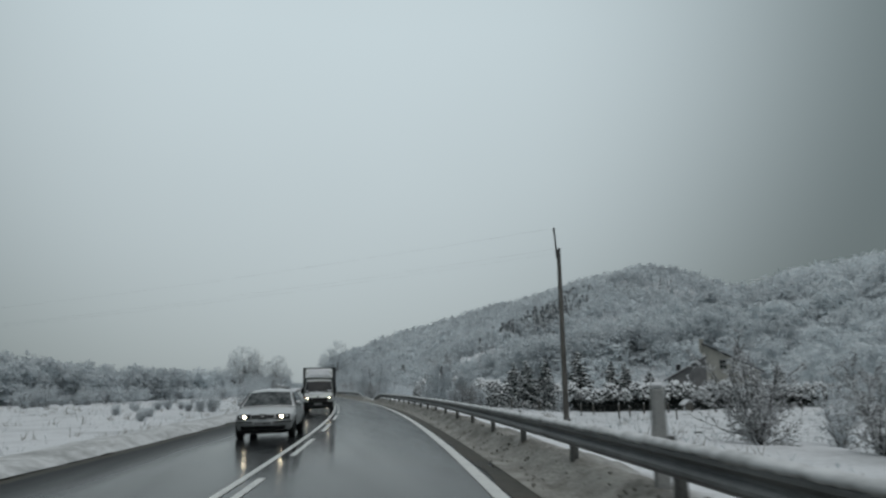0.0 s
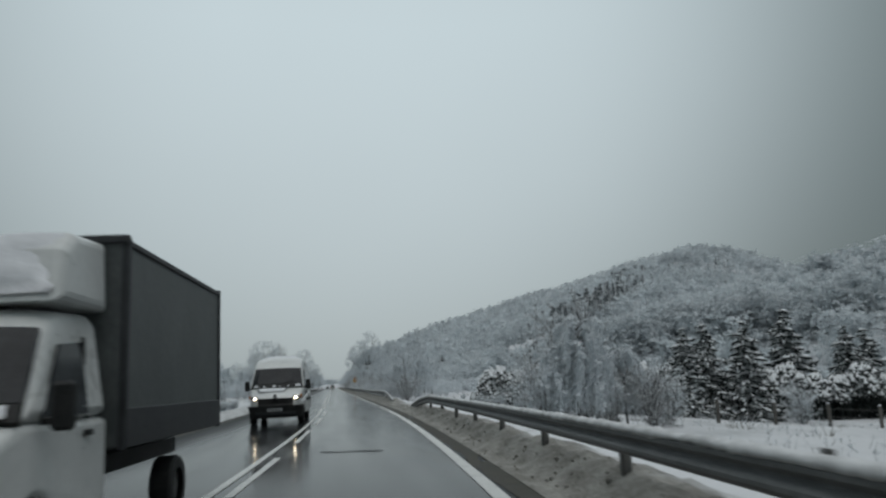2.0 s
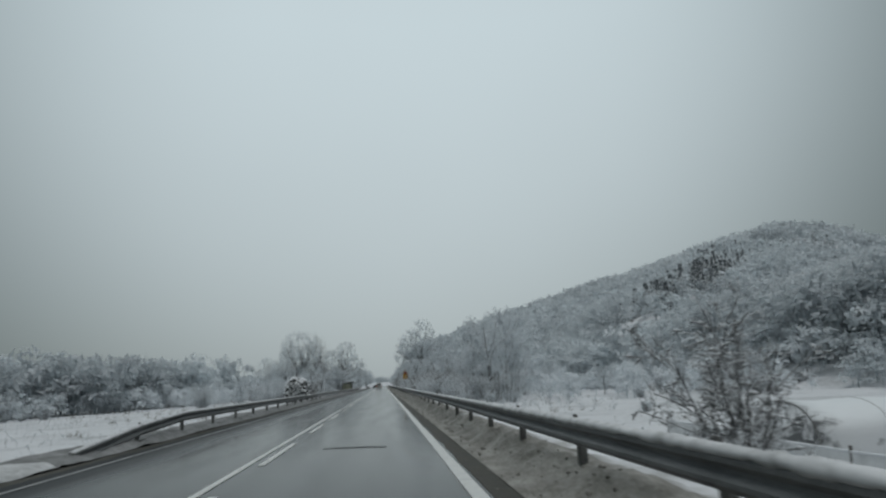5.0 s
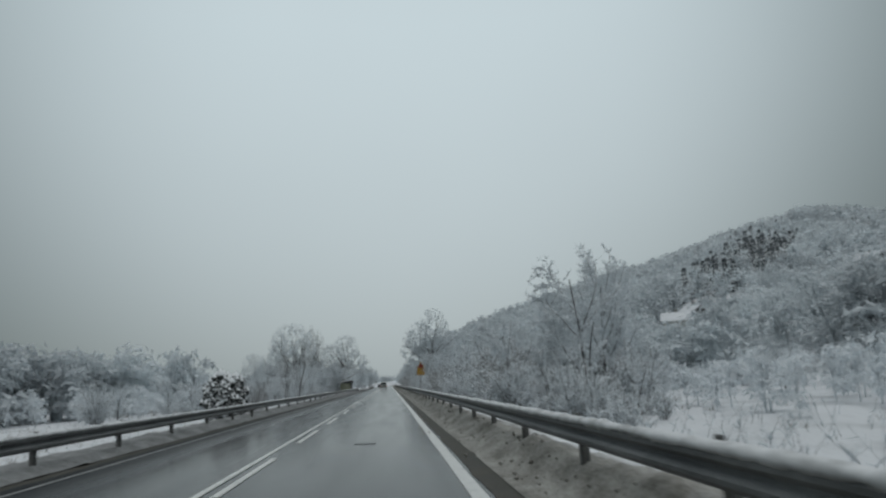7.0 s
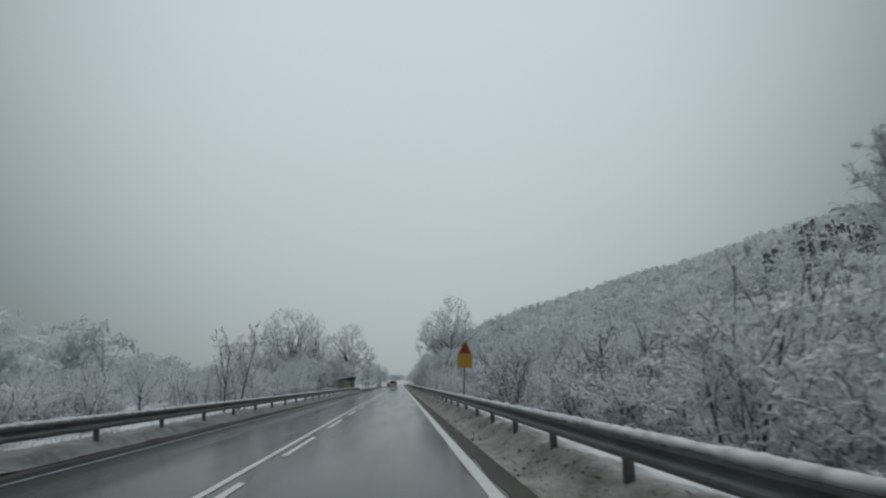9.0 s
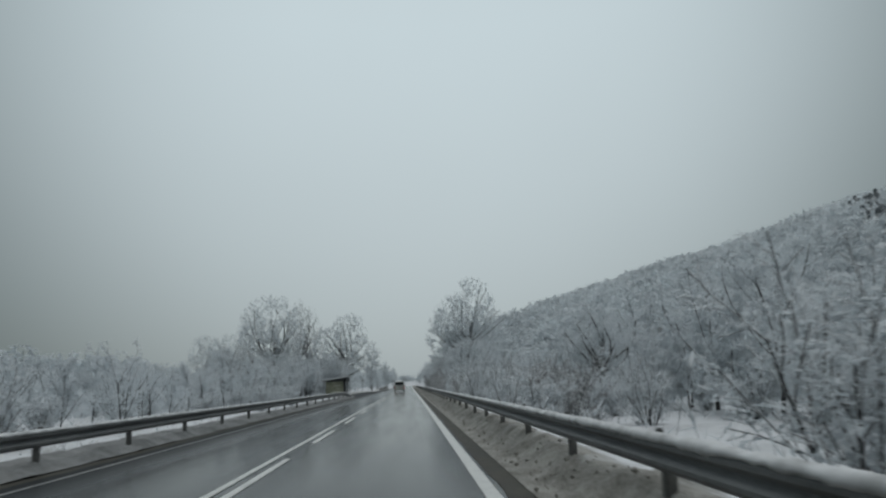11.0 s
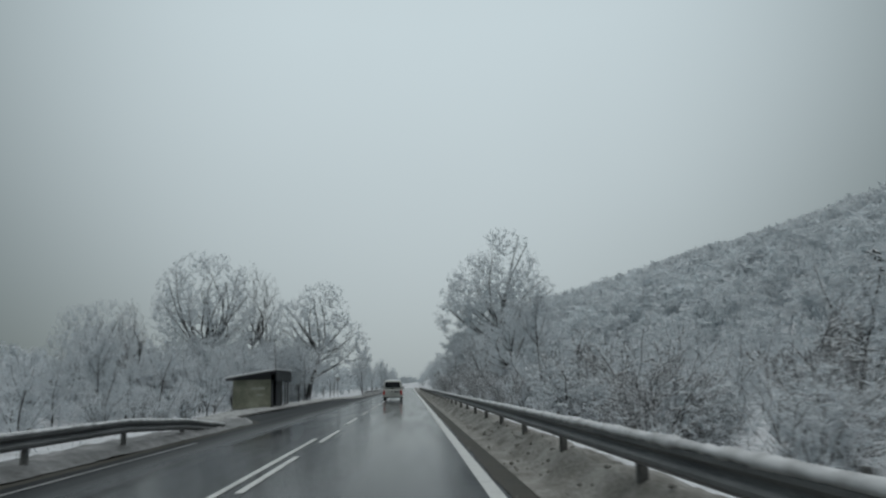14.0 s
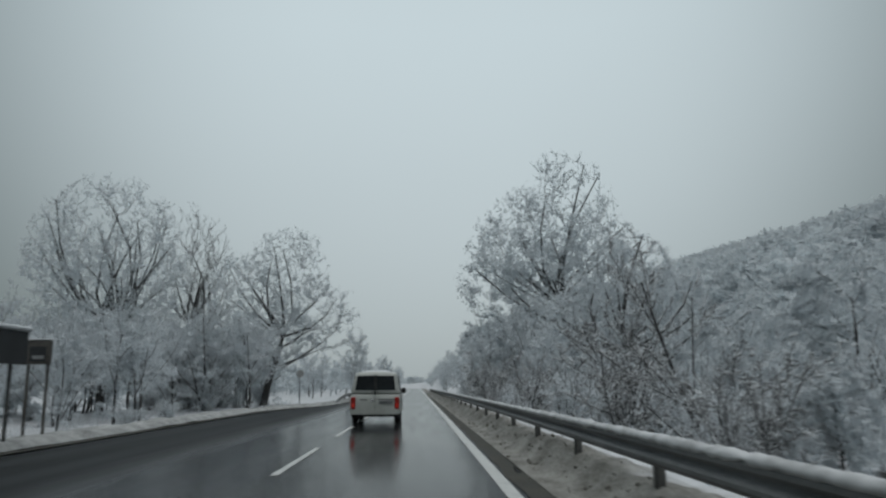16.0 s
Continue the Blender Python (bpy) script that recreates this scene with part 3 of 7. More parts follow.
def cap_mesh(length, seed):
    """The ridge of snow along a beam's upper edge."""
    n = 72
    ring = [(-0.083, 0.262), (-0.092, 0.29), (-0.07, 0.322), (-0.02, 0.342), (0.025, 0.33), (0.035, 0.30), (0.02, 0.285)]
    v, f = [], []
    for i in range(n + 1):
        y = length * i / n
        s = 1 + (0.32 * float(ripple(y * 4, seed, 1.0)) + 0.42 * float(noise.noise((y * 6.0, seed * 7.0, 1.5))) + 0.40 * float(noise.noise((y * 19.0, seed * 5.0, 4.5)))) * min(1, 6 * (i / n) * (1 - i / n))
        v += [(x * (0.9 + 0.1 * s), y, 0.30 + (z - 0.30) * s * (0.95 if z > 0.30 else 1.1)) for x, z in ring]
    k = len(ring)
    for i in range(n):
        for j in range(k):
            f.append((i * k + j, i * k + (j + 1) % k, (i + 1) * k + (j + 1) % k, (i + 1) * k + j))
    f += [tuple(range(k))[::-1], tuple(n * k + j for j in range(k))]
    return raw_mesh("snow_cap", v, f, True)


beam_mes = {r: beam_mesh(r + 0.03) for r in (3.96, 4.75)}
cap_mes = {r: [cap_mesh(r, s) for s in (0.0, 2.1, 4.4, 7.3)] for r in (3.96, 4.75)}


def post_mesh():
    bm = joined(block(0.07, 0, -0.27, 0.10, 0.14, 1.1, 0.012), block(0.015, 0, 0.27, 0.03, 0.12, 0.2, 0.006))
    me = bpy.data.meshes.new("post")
    bm.to_mesh(me)
    bm.free()
    return me


post_me = post_mesh()


def guardrail(u, y0, count, side, top, label, ends=(False, False), reach=3.96):
    """Planks on posts, one to each reach. side 1: right of the road, -1: left. ends: turned down at the start, at the end."""
    rail = thing("guardrail", label, "guardrail", group="guardrails along the road")
    for k in range(count):
        ya, yb = y0 + reach * k, y0 + reach * k + reach
        za = zb = top - 0.33
        if ends[0]:
            za, zb = za - 0.55 * max(0, 1 - k / 2.0) ** 1.5, zb - 0.55 * max(0, 1 - (k + 1) / 2.0) ** 1.5
        if ends[1]:
            za, zb = za - 0.55 * max(0, 1 - (count - k) / 2.0) ** 1.5, zb - 0.55 * max(0, 1 - (count - k - 1) / 2.0) ** 1.5
        a = Vector((float(road_x(ya)) + u, ya, za))
        b = Vector((float(road_x(yb)) + u, yb, zb))
        d = (b - a).normalized()
        x_axis = d.cross(Vector((0, 0, 1))).normalized() * 1
        z_axis = x_axis.cross(d)
        if side < 0:
            a, d, x_axis = b, -d, -x_axis
        m = Matrix((x_axis, d, z_axis)).transposed().to_4x4()
        m.translation = a
        part("beam", beam_mes[reach], STEEL, rail, m=m)
        part("snow_cap", cap_mes[reach][k % 4], RAILSNOW, rail, "ridge of snow on the rail" if k == 0 else "", m=m)
        pm = Matrix((x_axis, Vector((-x_axis.y, x_axis.x, 0)), Vector((0, 0, 1)))).transposed().to_4x4()
        pm.translation = a + d * (0.02 if side > 0 else 0.0)
        part("post", post_me, RUST, rail, m=pm)
    return rail


guardrail(4.72, -21.2, 26, 1, 0.86, "snow-topped galvanised guardrail along the bend, its end turned down", (False, True))
guardrail(4.72, 94.34, 98, 1, 0.86, "long snow-topped galvanised guardrail on short posts", (True, False))
guardrail(-4.55, 118.45, 41, -1, 0.78, "snow-topped guardrail on dark posts beside the far lane", (True, True), 4.75)
guardrail(-4.55, 390.0, 17, -1, 0.78, "snow-topped guardrail beyond the bus stop", (True, False), 4.75)

# ---- trees and shrubs ----


def grow(rg, out, p, d, length, r, lev, prm):
    """A branch and all that grows from it, as pieces (level, from, to, radius, radius)."""
    n = prm["joints"][lev]
    last = lev == len(prm["joints"]) - 1
    reach = length / n
    for i in range(n):
        wob = prm["wobble"] * (0.6 + 0.5 * lev)
        d = (d + Vector((rg.gauss(0, wob), rg.gauss(0, wob), rg.gauss(0, wob * 0.7))) + Vector((0, 0, prm["lift"][lev]))).normalized()
        q = p + d * reach
        r2 = r * prm["taper"] ** (1 / n) if lev == 0 else r * 0.45 ** (1 / n)
        r2 = max(r2, prm["thin"])
        out.append((lev, p, q, r, r2))
        here = (i + 1) / n
        if not last and here > prm["bare"][lev]:
            kids = prm["kids"][lev]
            kids = int(kids) + (rg.random() < kids - int(kids))
            for _ in range(kids):
                s = rg.random()
                side = d.orthogonal().normalized()
                side.rotate(Matrix.Rotation(rg.uniform(0, 2 * math.pi), 3, d))
                ang = radians(rg.uniform(*prm["fork"][lev]))
                kd = (d * math.cos(ang) + side * math.sin(ang)).normalized()
                shape = 1 - prm["cone"] * here if lev == 0 else 1 - 0.4 * here
                far = length * prm["ratio"][lev] * shape * rg.uniform(0.7, 1.2)
                if lev == 0 and "dome" in prm:
                    far = to_dome(p.lerp(q, s), (kd + Vector((0, 0, 0.6))).normalized(), prm["dome"]) * rg.uniform(0.72, 1.05)
                grow(rg, out, p.lerp(q, s), kd, far, r2 * prm["thick"][lev], lev + 1, prm)
        p, r = q, r2


def to_dome(p, d, dome):
    """How far it is from p along d to an upright egg of (middle height, half width, half height)."""
    zc, rx, rz = dome
    a = (d.x**2 + d.y**2) / rx**2 + d.z**2 / rz**2
    b = 2 * ((p.x * d.x + p.y * d.y) / rx**2 + (p.z - zc) * d.z / rz**2)
    c = (p.x**2 + p.y**2) / rx**2 + (p.z - zc) ** 2 / rz**2 - 1
    disc = b * b - 4 * a * c
    return max(0.8, (-b + math.sqrt(disc)) / (2 * a)) if disc > 0 else 1.0


def sticks(pieces, sides=3):
    """Thin tapered prisms for pieces, as corners and triangles."""
    if not pieces:
        return np.zeros((0, 3)), np.zeros((0, 3), int)
    a = np.array([tuple(s[1]) for s in pieces])
    b = np.array([tuple(s[2]) for s in pieces])
    ra, rb = np.array([s[3] for s in pieces]), np.array([s[4] for s in pieces])
    d = b - a
    d /= np.linalg.norm(d, axis=1, keepdims=True) + 1e-9
    ref = np.where(np.abs(d[:, 2:3]) > 0.9, [[1.0, 0, 0]], [[0, 0, 1.0]])
    e1 = np.cross(d, ref)
    e1 /= np.linalg.norm(e1, axis=1, keepdims=True) + 1e-9
    e2 = np.cross(d, e1)
    v = []
    for k in range(sides):
        t = 2 * math.pi * k / sides + 0.5
        o = e1 * math.cos(t) + e2 * math.sin(t)
        v += [a + o * ra[:, None], b + o * rb[:, None]]
    v = np.stack(v, 1).reshape(-1, 3)
    base = np.arange(len(pieces))[:, None] * (2 * sides)
    tris = []
    for k in range(sides):
        i, j = 2 * k, 2 * ((k + 1) % sides)
        tris += [base + [i, j, j + 1], base + [i, j + 1, i + 1]]
    return v, np.concatenate(tris)


def ribbons(rng, pieces):
    """The finest twigs, as flat slips at all angles."""
    if not pieces:
        return np.zeros((0, 3)), np.zeros((0, 3), int)
    a = np.array([tuple(s[1]) for s in pieces])
    b = np.array([tuple(s[2]) for s in pieces])
    w = np.cross(b - a, rng.normal(size=a.shape))
    w /= np.linalg.norm(w, axis=1, keepdims=True) + 1e-9
    ra, rb = np.array([s[3] for s in pieces])[:, None], np.array([s[4] for s in pieces])[:, None]
    v = np.stack([a - w * ra, a + w * ra, b + w * rb, b - w * rb], 1).reshape(-1, 3)
    return v, (np.arange(len(pieces))[:, None, None] * 4 + np.array([(0, 1, 2), (0, 2, 3)])[None]).reshape(-1, 3)


def furred(rng, pieces, count, size, slim=0.05, stray=0.6, lift=0.0):
    """Fine frosted side twigs along the pieces: narrow slips, as corners and triangles."""
    a = np.array([tuple(p[1]) for p in pieces])
    b = np.array([tuple(p[2]) for p in pieces])
    span = np.linalg.norm(b - a, axis=1)
    pick = rng.choice(len(pieces), count, p=span / span.sum())
    at = a[pick] + (b[pick] - a[pick]) * rng.uniform(0, 1.05, (count, 1))
    d = (b - a)[pick] / (span[pick][:, None] + 1e-6) * 0.7 + rng.normal(0, stray, (count, 3)) + np.array((0, 0, lift))
    d /= np.linalg.norm(d, axis=1, keepdims=True)
    w = np.cross(d, rng.normal(size=(count, 3)))
    w /= np.linalg.norm(w, axis=1, keepdims=True) + 1e-6
    length = rng.uniform(0.45, 1.4, (count, 1)) * size
    wide = length * slim
    v = np.stack([at - w * wide, at + d * length, at + w * wide], 1)
    return v.reshape(-1, 3), np.arange(count * 3).reshape(-1, 3)


def caps(rng, pieces, count, size):
    """Snow heaped along the upper side of branches: long uneven lumps, as corners and triangles."""
    a = np.array([tuple(p[1]) for p in pieces])
    b = np.array([tuple(p[2]) for p in pieces])
    d = b - a
    span = np.linalg.norm(d, axis=1) + 1e-6
    d /= span[:, None]
    weight = span * (1.15 - np.abs(d[:, 2]))
    pick = rng.choice(len(pieces), count, p=weight / weight.sum())
    d = d[pick]
    thick = size * rng.uniform(0.5, 1.4, (count, 1))
    mid = a[pick] + (b - a)[pick] * rng.uniform(0, 1.0, (count, 1)) + np.array((0, 0, 1.0)) * thick * 0.5
    w = np.cross(d, np.array((0.02, 0.01, 1.0)))
    w /= np.linalg.norm(w, axis=1, keepdims=True) + 1e-6
    u = np.cross(w, d)
    half = thick * rng.uniform(1.6, 4.2, (count, 1))
    j = lambda: rng.uniform(0.6, 1.3, (count, 1))
    v = np.stack([mid - d * half * j(), mid + d * half * j(), mid + w * thick * j(), mid - w * thick * j(), mid + u * thick * j(), mid - u * thick * 0.5], 1)
    f = np.array([(0, 2, 4), (2, 1, 4), (1, 3, 4), (3, 0, 4), (2, 0, 5), (1, 2, 5), (3, 1, 5), (0, 3, 5)])
    return v.reshape(-1, 3), (np.arange(count)[:, None, None] * 6 + f[None]).reshape(-1, 3)


def puffs(rng, pieces, clumps, each, spread, size, low=0.0):
    """Cushions of frost: slips laid round points on the pieces, facing outward and up. low > 0 keeps them off the crest."""
    a = np.array([tuple(p[1]) for p in pieces])
    b = np.array([tuple(p[2]) for p in pieces])
    z = b[:, 2] / b[:, 2].max()
    weight = np.linalg.norm(b - a, axis=1) * np.clip(1.0 - low * np.clip((z - 0.55) / 0.45, 0, 1), 0.02, 1)
    pick = rng.choice(len(pieces), clumps, p=weight / weight.sum())
    mid = a[pick] + (b - a)[pick] * rng.uniform(0, 1, (clumps, 1))
    wide = spread * rng.uniform(0.55, 1.4, (clumps, 1))
    count = clumps * each
    o = rng.normal(size=(count, 3))
    o /= np.linalg.norm(o, axis=1, keepdims=True)
    o[:, 2] = np.where(o[:, 2] < -0.35, -o[:, 2], o[:, 2])
    at = np.repeat(mid, each, 0) + o * np.repeat(wide, each, 0) * np.array((1, 1, 0.62)) * rng.uniform(0.6, 1.1, (count, 1))
    face = o + np.array((0, 0, 0.55)) + rng.normal(0, 0.38, (count, 3))
    d = np.cross(face, rng.normal(size=(count, 3)))
    d /= np.linalg.norm(d, axis=1, keepdims=True) + 1e-6
    w = np.cross(face, d)
    w /= np.linalg.norm(w, axis=1, keepdims=True) + 1e-6
    length = size * rng.uniform(0.5, 1.4, (count, 1))
    v = np.stack([at - w * length * 0.26, at + d * length, at + w * length * 0.26], 1)
    return v.reshape(-1, 3), np.arange(count * 3).reshape(-1, 3)


def two_tone(name, wood, white):
    """One mesh of bare wood (first material) and of snow and frost (second)."""
    me = tri_mesh(name, *together(wood, white))
    me.polygons.foreach_set("material_index", np.r_[np.zeros(len(wood[1]), np.int32), np.ones(len(white[1]), np.int32)])
    return me


def together(*sets):
    vs, ts, k = [], [], 0
    for v, t in sets:
        vs.append(np.asarray(v, float).reshape(-1, 3))
        ts.append(np.asarray(t, int).reshape(-1, 3) + k)
        k += len(v)
    return np.concatenate(vs), np.concatenate(ts)


# shapes of growth; heights are for a tree 1 m high and are scaled
BROAD = dict(joints=(6, 5, 4, 3, 2), lift=(0.10, 0.06, 0.03, -0.02, -0.06), bare=(0.28, 0.25, 0.2, 0.1), kids=(2.8, 2.4, 2.8, 3.0),
             fork=((32, 68), (28, 60), (25, 65), (25, 75)), ratio=(0.72, 0.55, 0.48, 0.5), thick=(0.62, 0.6, 0.55, 0.6), cone=0.45, wobble=0.13, taper=0.28, thin=0.0016)
UPRIGHT = dict(BROAD, lift=(0.15, 0.20, 0.14, 0.05, 0.0), fork=((16, 34), (18, 40), (20, 50), (25, 70)), ratio=(0.58, 0.46, 0.42, 0.45), wobble=0.09)
WEEPING = dict(BROAD, lift=(0.10, 0.0, -0.14, -0.26, -0.35), fork=((28, 60), (30, 60), (30, 60), (25, 60)), wobble=0.14)
BUSH = dict(joints=(4, 3, 2, 1), lift=(0.10, 0.03, -0.03, -0.10), bare=(0.05, 0.1, 0.1), kids=(1.9, 2.0, 2.4), fork=((20, 55), (25, 65), (25, 75)),
            ratio=(0.62, 0.55, 0.5), thick=(0.7, 0.65, 0.65), cone=0.25, wobble=0.14, taper=0.35, thin=0.0042)


def filled(heads, trunk, counts=(34, 300, 1500, 2600), steep=1.3):
    """Pieces of a tree whose limbs reach out evenly into its heads. heads: (x, y, z, half width, half height) of each round
    mass of the crown; trunk: the points that its stem runs through, each with a radius."""

    def make(rg, rng):
        out, pts = [], []
        for (x0, y0, z0, r0), (x1, y1, z1, r1) in zip(trunk, trunk[1:]):
            a, b = Vector((x0, y0, z0)), Vector((x1, y1, z1))
            out.append((0, a, b, r0, r1))
            if z1 > 0.12 * trunk[-1][2]:
                pts += [np.array(a.lerp(b, k / 5)) for k in range(1, 6)]
        size = np.array([h[3] ** 2 * h[4] for h in heads])
        thick = (0.12, 0.05, 0.026, 0.015)
        for lev, count in enumerate(counts):
            which = rng.choice(len(heads), count, p=size / size.sum())
            o = rng.normal(size=(count, 3))
            o /= np.linalg.norm(o, axis=1, keepdims=True)
            o *= rng.uniform(0.12 if lev < 2 else 0.35, 1.0, (count, 1)) ** (1 / 2.2)
            h = np.array([heads[k] for k in which])
            goal = h[:, :3] + o * np.stack([h[:, 3], h[:, 3], h[:, 4]], -1)
            goal = goal[np.argsort(np.linalg.norm(goal - np.array(trunk[-1][:3]), axis=1))]
            clump = np.array([noise.noise((g[0] / 2.3, g[1] / 2.3, g[2] / 2.3 + 7.7)) for g in goal])
            goal = goal[(goal[:, 2] > 1.2) & (clump > (-0.5, -0.22, -0.10, -0.10)[lev])]
            for part_of in np.array_split(goal, max(1, len(goal) // 40)):
                have = np.array(pts)
                gap = part_of[:, None] - have[None]
                flat = np.hypot(gap[..., 0], gap[..., 1])
                cost = np.linalg.norm(gap, axis=2) + steep * np.maximum(0, 0.62 * flat - gap[..., 2] + 0.1)
                near = cost.argmin(1)
                for g, k in zip(part_of, near):
                    a, b = Vector(have[k]), Vector(g)
                    far = (b - a).length
                    if far < 0.15 or (lev == 3 and far > 2.6):
                        continue
                    side = Vector((rg.gauss(0, 0.10), rg.gauss(0, 0.10), -0.06)) * far
                    bend = [a, a.lerp(b, 0.36) + side, a.lerp(b, 0.72) + side * 0.8, b]
                    r = thick[lev] * min(1.3, 0.5 + far / 7)
                    for j in range(3):
                        out.append((lev + 1, bend[j], bend[j + 1], r * (1 - 0.22 * j), r * (0.78 - 0.22 * j)))
                        pts.append(np.array(bend[j + 1]))
        return out

    return make


def cascading(rg, rng):
    """Pieces of a small birch bent by frost: limbs that arch outward and long strands hanging from them."""
    out = []
    stem = [Vector(p) for p in ((0, 0, -0.3), (0.08, 0.02, 1.0), (0.02, -0.05, 2.1), (0.12, 0.0, 3.1))]
    for k in range(3):
        out.append((0, stem[k], stem[k + 1], 0.075 - 0.017 * k, 0.058 - 0.017 * k))
    for k in range(34):
        a = 2.399 * k + rg.uniform(-0.4, 0.4)
        f = (k + 0.5) / 34
        foot = stem[1].lerp(stem[2], 2 * f) if f < 0.5 else stem[2].lerp(stem[3], 2 * f - 1)
        reach, rise = rg.uniform(0.45, 1.75) * (1.1 - 0.45 * f), rg.uniform(0.25, 0.75)
        way = Vector((math.cos(a), math.sin(a), 0))
        arc = [foot + way * (reach * q) + Vector((0, 0, rise * (2.6 * q - 2.3 * q * q))) for q in (0, 0.25, 0.5, 0.75, 1.0)]
        for j in range(4):
            out.append((1 if j < 2 else 2, arc[j], arc[j + 1], 0.022 - 0.004 * j, 0.018 - 0.004 * j))
        for _ in range(12):
            j, q = rg.randrange(1, 4), rg.random()
            p = arc[j].lerp(arc[j + 1], q)
            drift = way * rg.uniform(0.02, 0.16) + Vector((rg.gauss(0, 0.05), rg.gauss(0, 0.05), 0))
            length = min(rg.uniform(0.5, 1.5), max(0.3, p.z - 0.35))
            for i in range(4):
                n = p + drift * (0.5 - 0.12 * i) + Vector((0, 0, -length / 4 * (0.5 + 0.25 * i)))
                out.append((3, p, n, 0.007, 0.005))
                p = n
    return out


def tree_meshes(seed, height, trunk_r, prm, stems=1, lean=0.0, thin=0.02, wood_levels=2, fur=(0, 0.3), snow=(0, 0.05), slim=0.05, lift=0.0, puff=None):
    rg = random.Random(seed)
    out = []
    if callable(prm):
        out, prm, stems = prm(rg, np.random.default_rng(seed)), dict(joints=(1,) * 5), 0
    else:
        prm = dict(prm, thin=thin)
    for s in range(stems):
        ang = rg.uniform(0, 2 * math.pi)
        tilt = lean if stems == 1 else rg.uniform(0.12, 0.55)
        d = Vector((math.cos(ang) * tilt, math.sin(ang) * tilt, 1)).normalized()
        p = Vector((math.cos(ang), math.sin(ang), 0)) * (0.0 if stems == 1 else 0.05 * height * rg.random()) - Vector((0, 0, 0.25))
        grow(rg, out, p, d, height * (0.80 if stems == 1 else rg.uniform(0.55, 0.95)), trunk_r * (1 if stems == 1 else rg.uniform(0.5, 1)), 0, prm)
    k = height / max(s[2].z for s in out)
    out = [(l, a * k, b * k, r0, r1) for l, a, b, r0, r1 in out]
    wood = tri_mesh("trunk", *together(sticks([s for s in out if s[0] == 0], 7), sticks([s for s in out if 0 < s[0] < wood_levels], 5)), True)
    twigs = [s for s in out if s[0] >= wood_levels]
    fine = [s for s in out if s[0] >= len(prm["joints"]) - 2]
    rng = np.random.default_rng(seed)
    white = [furred(rng, fine, max(fur[0], 20), fur[1], slim, lift=lift), ribbons(rng, [s for s in twigs if s[0] > 2])]
    if puff:
        white.append(puffs(rng, [s for s in out if s[0] >= 2], *puff))
    if snow[0]:
        white.append(caps(rng, [s for s in out if s[0] >= 1], snow[0], snow[1]))
    return wood, two_tone("crown", sticks([s for s in twigs if s[0] == 2], 3), together(*white))


def tree_kind(name, label, category, seed, height, trunk_r, prm, group, twig=None, **more):
    """A maker of trees that share two meshes: put(x, y, turn, scale)."""
    wood, crown = tree_meshes(seed, height, trunk_r, prm, **more)
    wood.materials.append(BARK)
    crown.materials.append(TWIG)
    crown.materials.append(twig or FROST)

    def put(x, y, turn=0.0, scale=1.0, sink=0.0, own="", tilt=0.0):
        m = pose(x, y, float(ground_z(x, y)) - sink, 0, tilt, turn) @ Matrix.Scale(scale, 4)
        t = thing(name, own or label, category, m, group)
        part("trunk", wood, None, t)
        part("crown", crown, None, t)
        return t

    return put


big_broad = tree_kind("tree", "tall bare tree with a round head furred with white frost", "tree", 12, 23.0, 0.42, filled(((0, 0, 14.5, 7.6, 8.0), (-3.4, 1, 12.0, 5.2, 6.0), (3.6, -1, 12.5, 4.6, 6.0)), ((0, 0, -0.3, 0.46), (0.2, 0, 2.5, 0.38), (-0.1, 0.1, 5.0, 0.30), (0.2, 0, 7.5, 0.22))), "tall roadside trees", fur=(26000, 0.45), slim=0.028, snow=(2600, 0.06), lift=0.15, puff=(1500, 11, 0.50, 0.22, 0.97))
big_crest = tree_kind("tree", "great roadside tree, bare fanned crest over frost-laden limbs", "tree", 14, 23.0, 0.46, filled(((1.2, 0, 17.2, 4.8, 5.8), (-2.2, 0.5, 14.6, 4.6, 5.4), (3.2, -0.5, 12.6, 5.0, 5.0), (-4.6, 0, 11.6, 3.8, 4.6), (0, 0, 9.5, 6.4, 5.2)), ((0, 0, -0.3, 0.5), (0.3, 0, 2.0, 0.42), (0.1, 0, 4.5, 0.33), (0.6, 0.1, 9.0, 0.2))), "tall roadside trees", fur=(24000, 0.42), slim=0.026, snow=(3000, 0.065), lift=0.12, puff=(2300, 11, 0.60, 0.24, 1.0))
big_upright = tree_kind("tree", "tall narrow bare tree with dark upright limbs", "tree", 5, 23.0, 0.34, filled(((0, 0, 16.0, 2.9, 7.0), (-1.2, 0, 11.5, 2.4, 5.5), (1.4, 0.4, 13.5, 2.4, 6.0)), ((0, 0, -0.3, 0.36), (0.2, 0, 3.0, 0.3), (0.0, 0.2, 6.5, 0.22), (0.2, 0, 9.0, 0.16)), (16, 120, 460, 600), 2.6), "tall roadside trees", twig=BROWN, fur=(4200, 0.32), slim=0.026, snow=(700, 0.05))
big_spread = tree_kind("tree", "wide frosted bare tree with dark leaning forked trunk", "tree", 24, 20.0, 0.45, filled(((2.4, 0, 14.8, 4.8, 5.2), (-2.2, 0.4, 12.2, 4.8, 5.0), (6.6, -0.4, 9.6, 4.0, 3.8), (0.5, 0, 8.0, 5.4, 4.0)), ((0, 0, -0.3, 0.46), (0.4, 0, 2.2, 0.38), (1.2, 0, 4.6, 0.3), (1.9, 0.1, 7.5, 0.2)), (26, 260, 1300, 2200), 1.1), "tall roadside trees", fur=(20000, 0.42), slim=0.028, snow=(2600, 0.06), lift=0.1, puff=(1300, 11, 0.46, 0.22, 0.9))
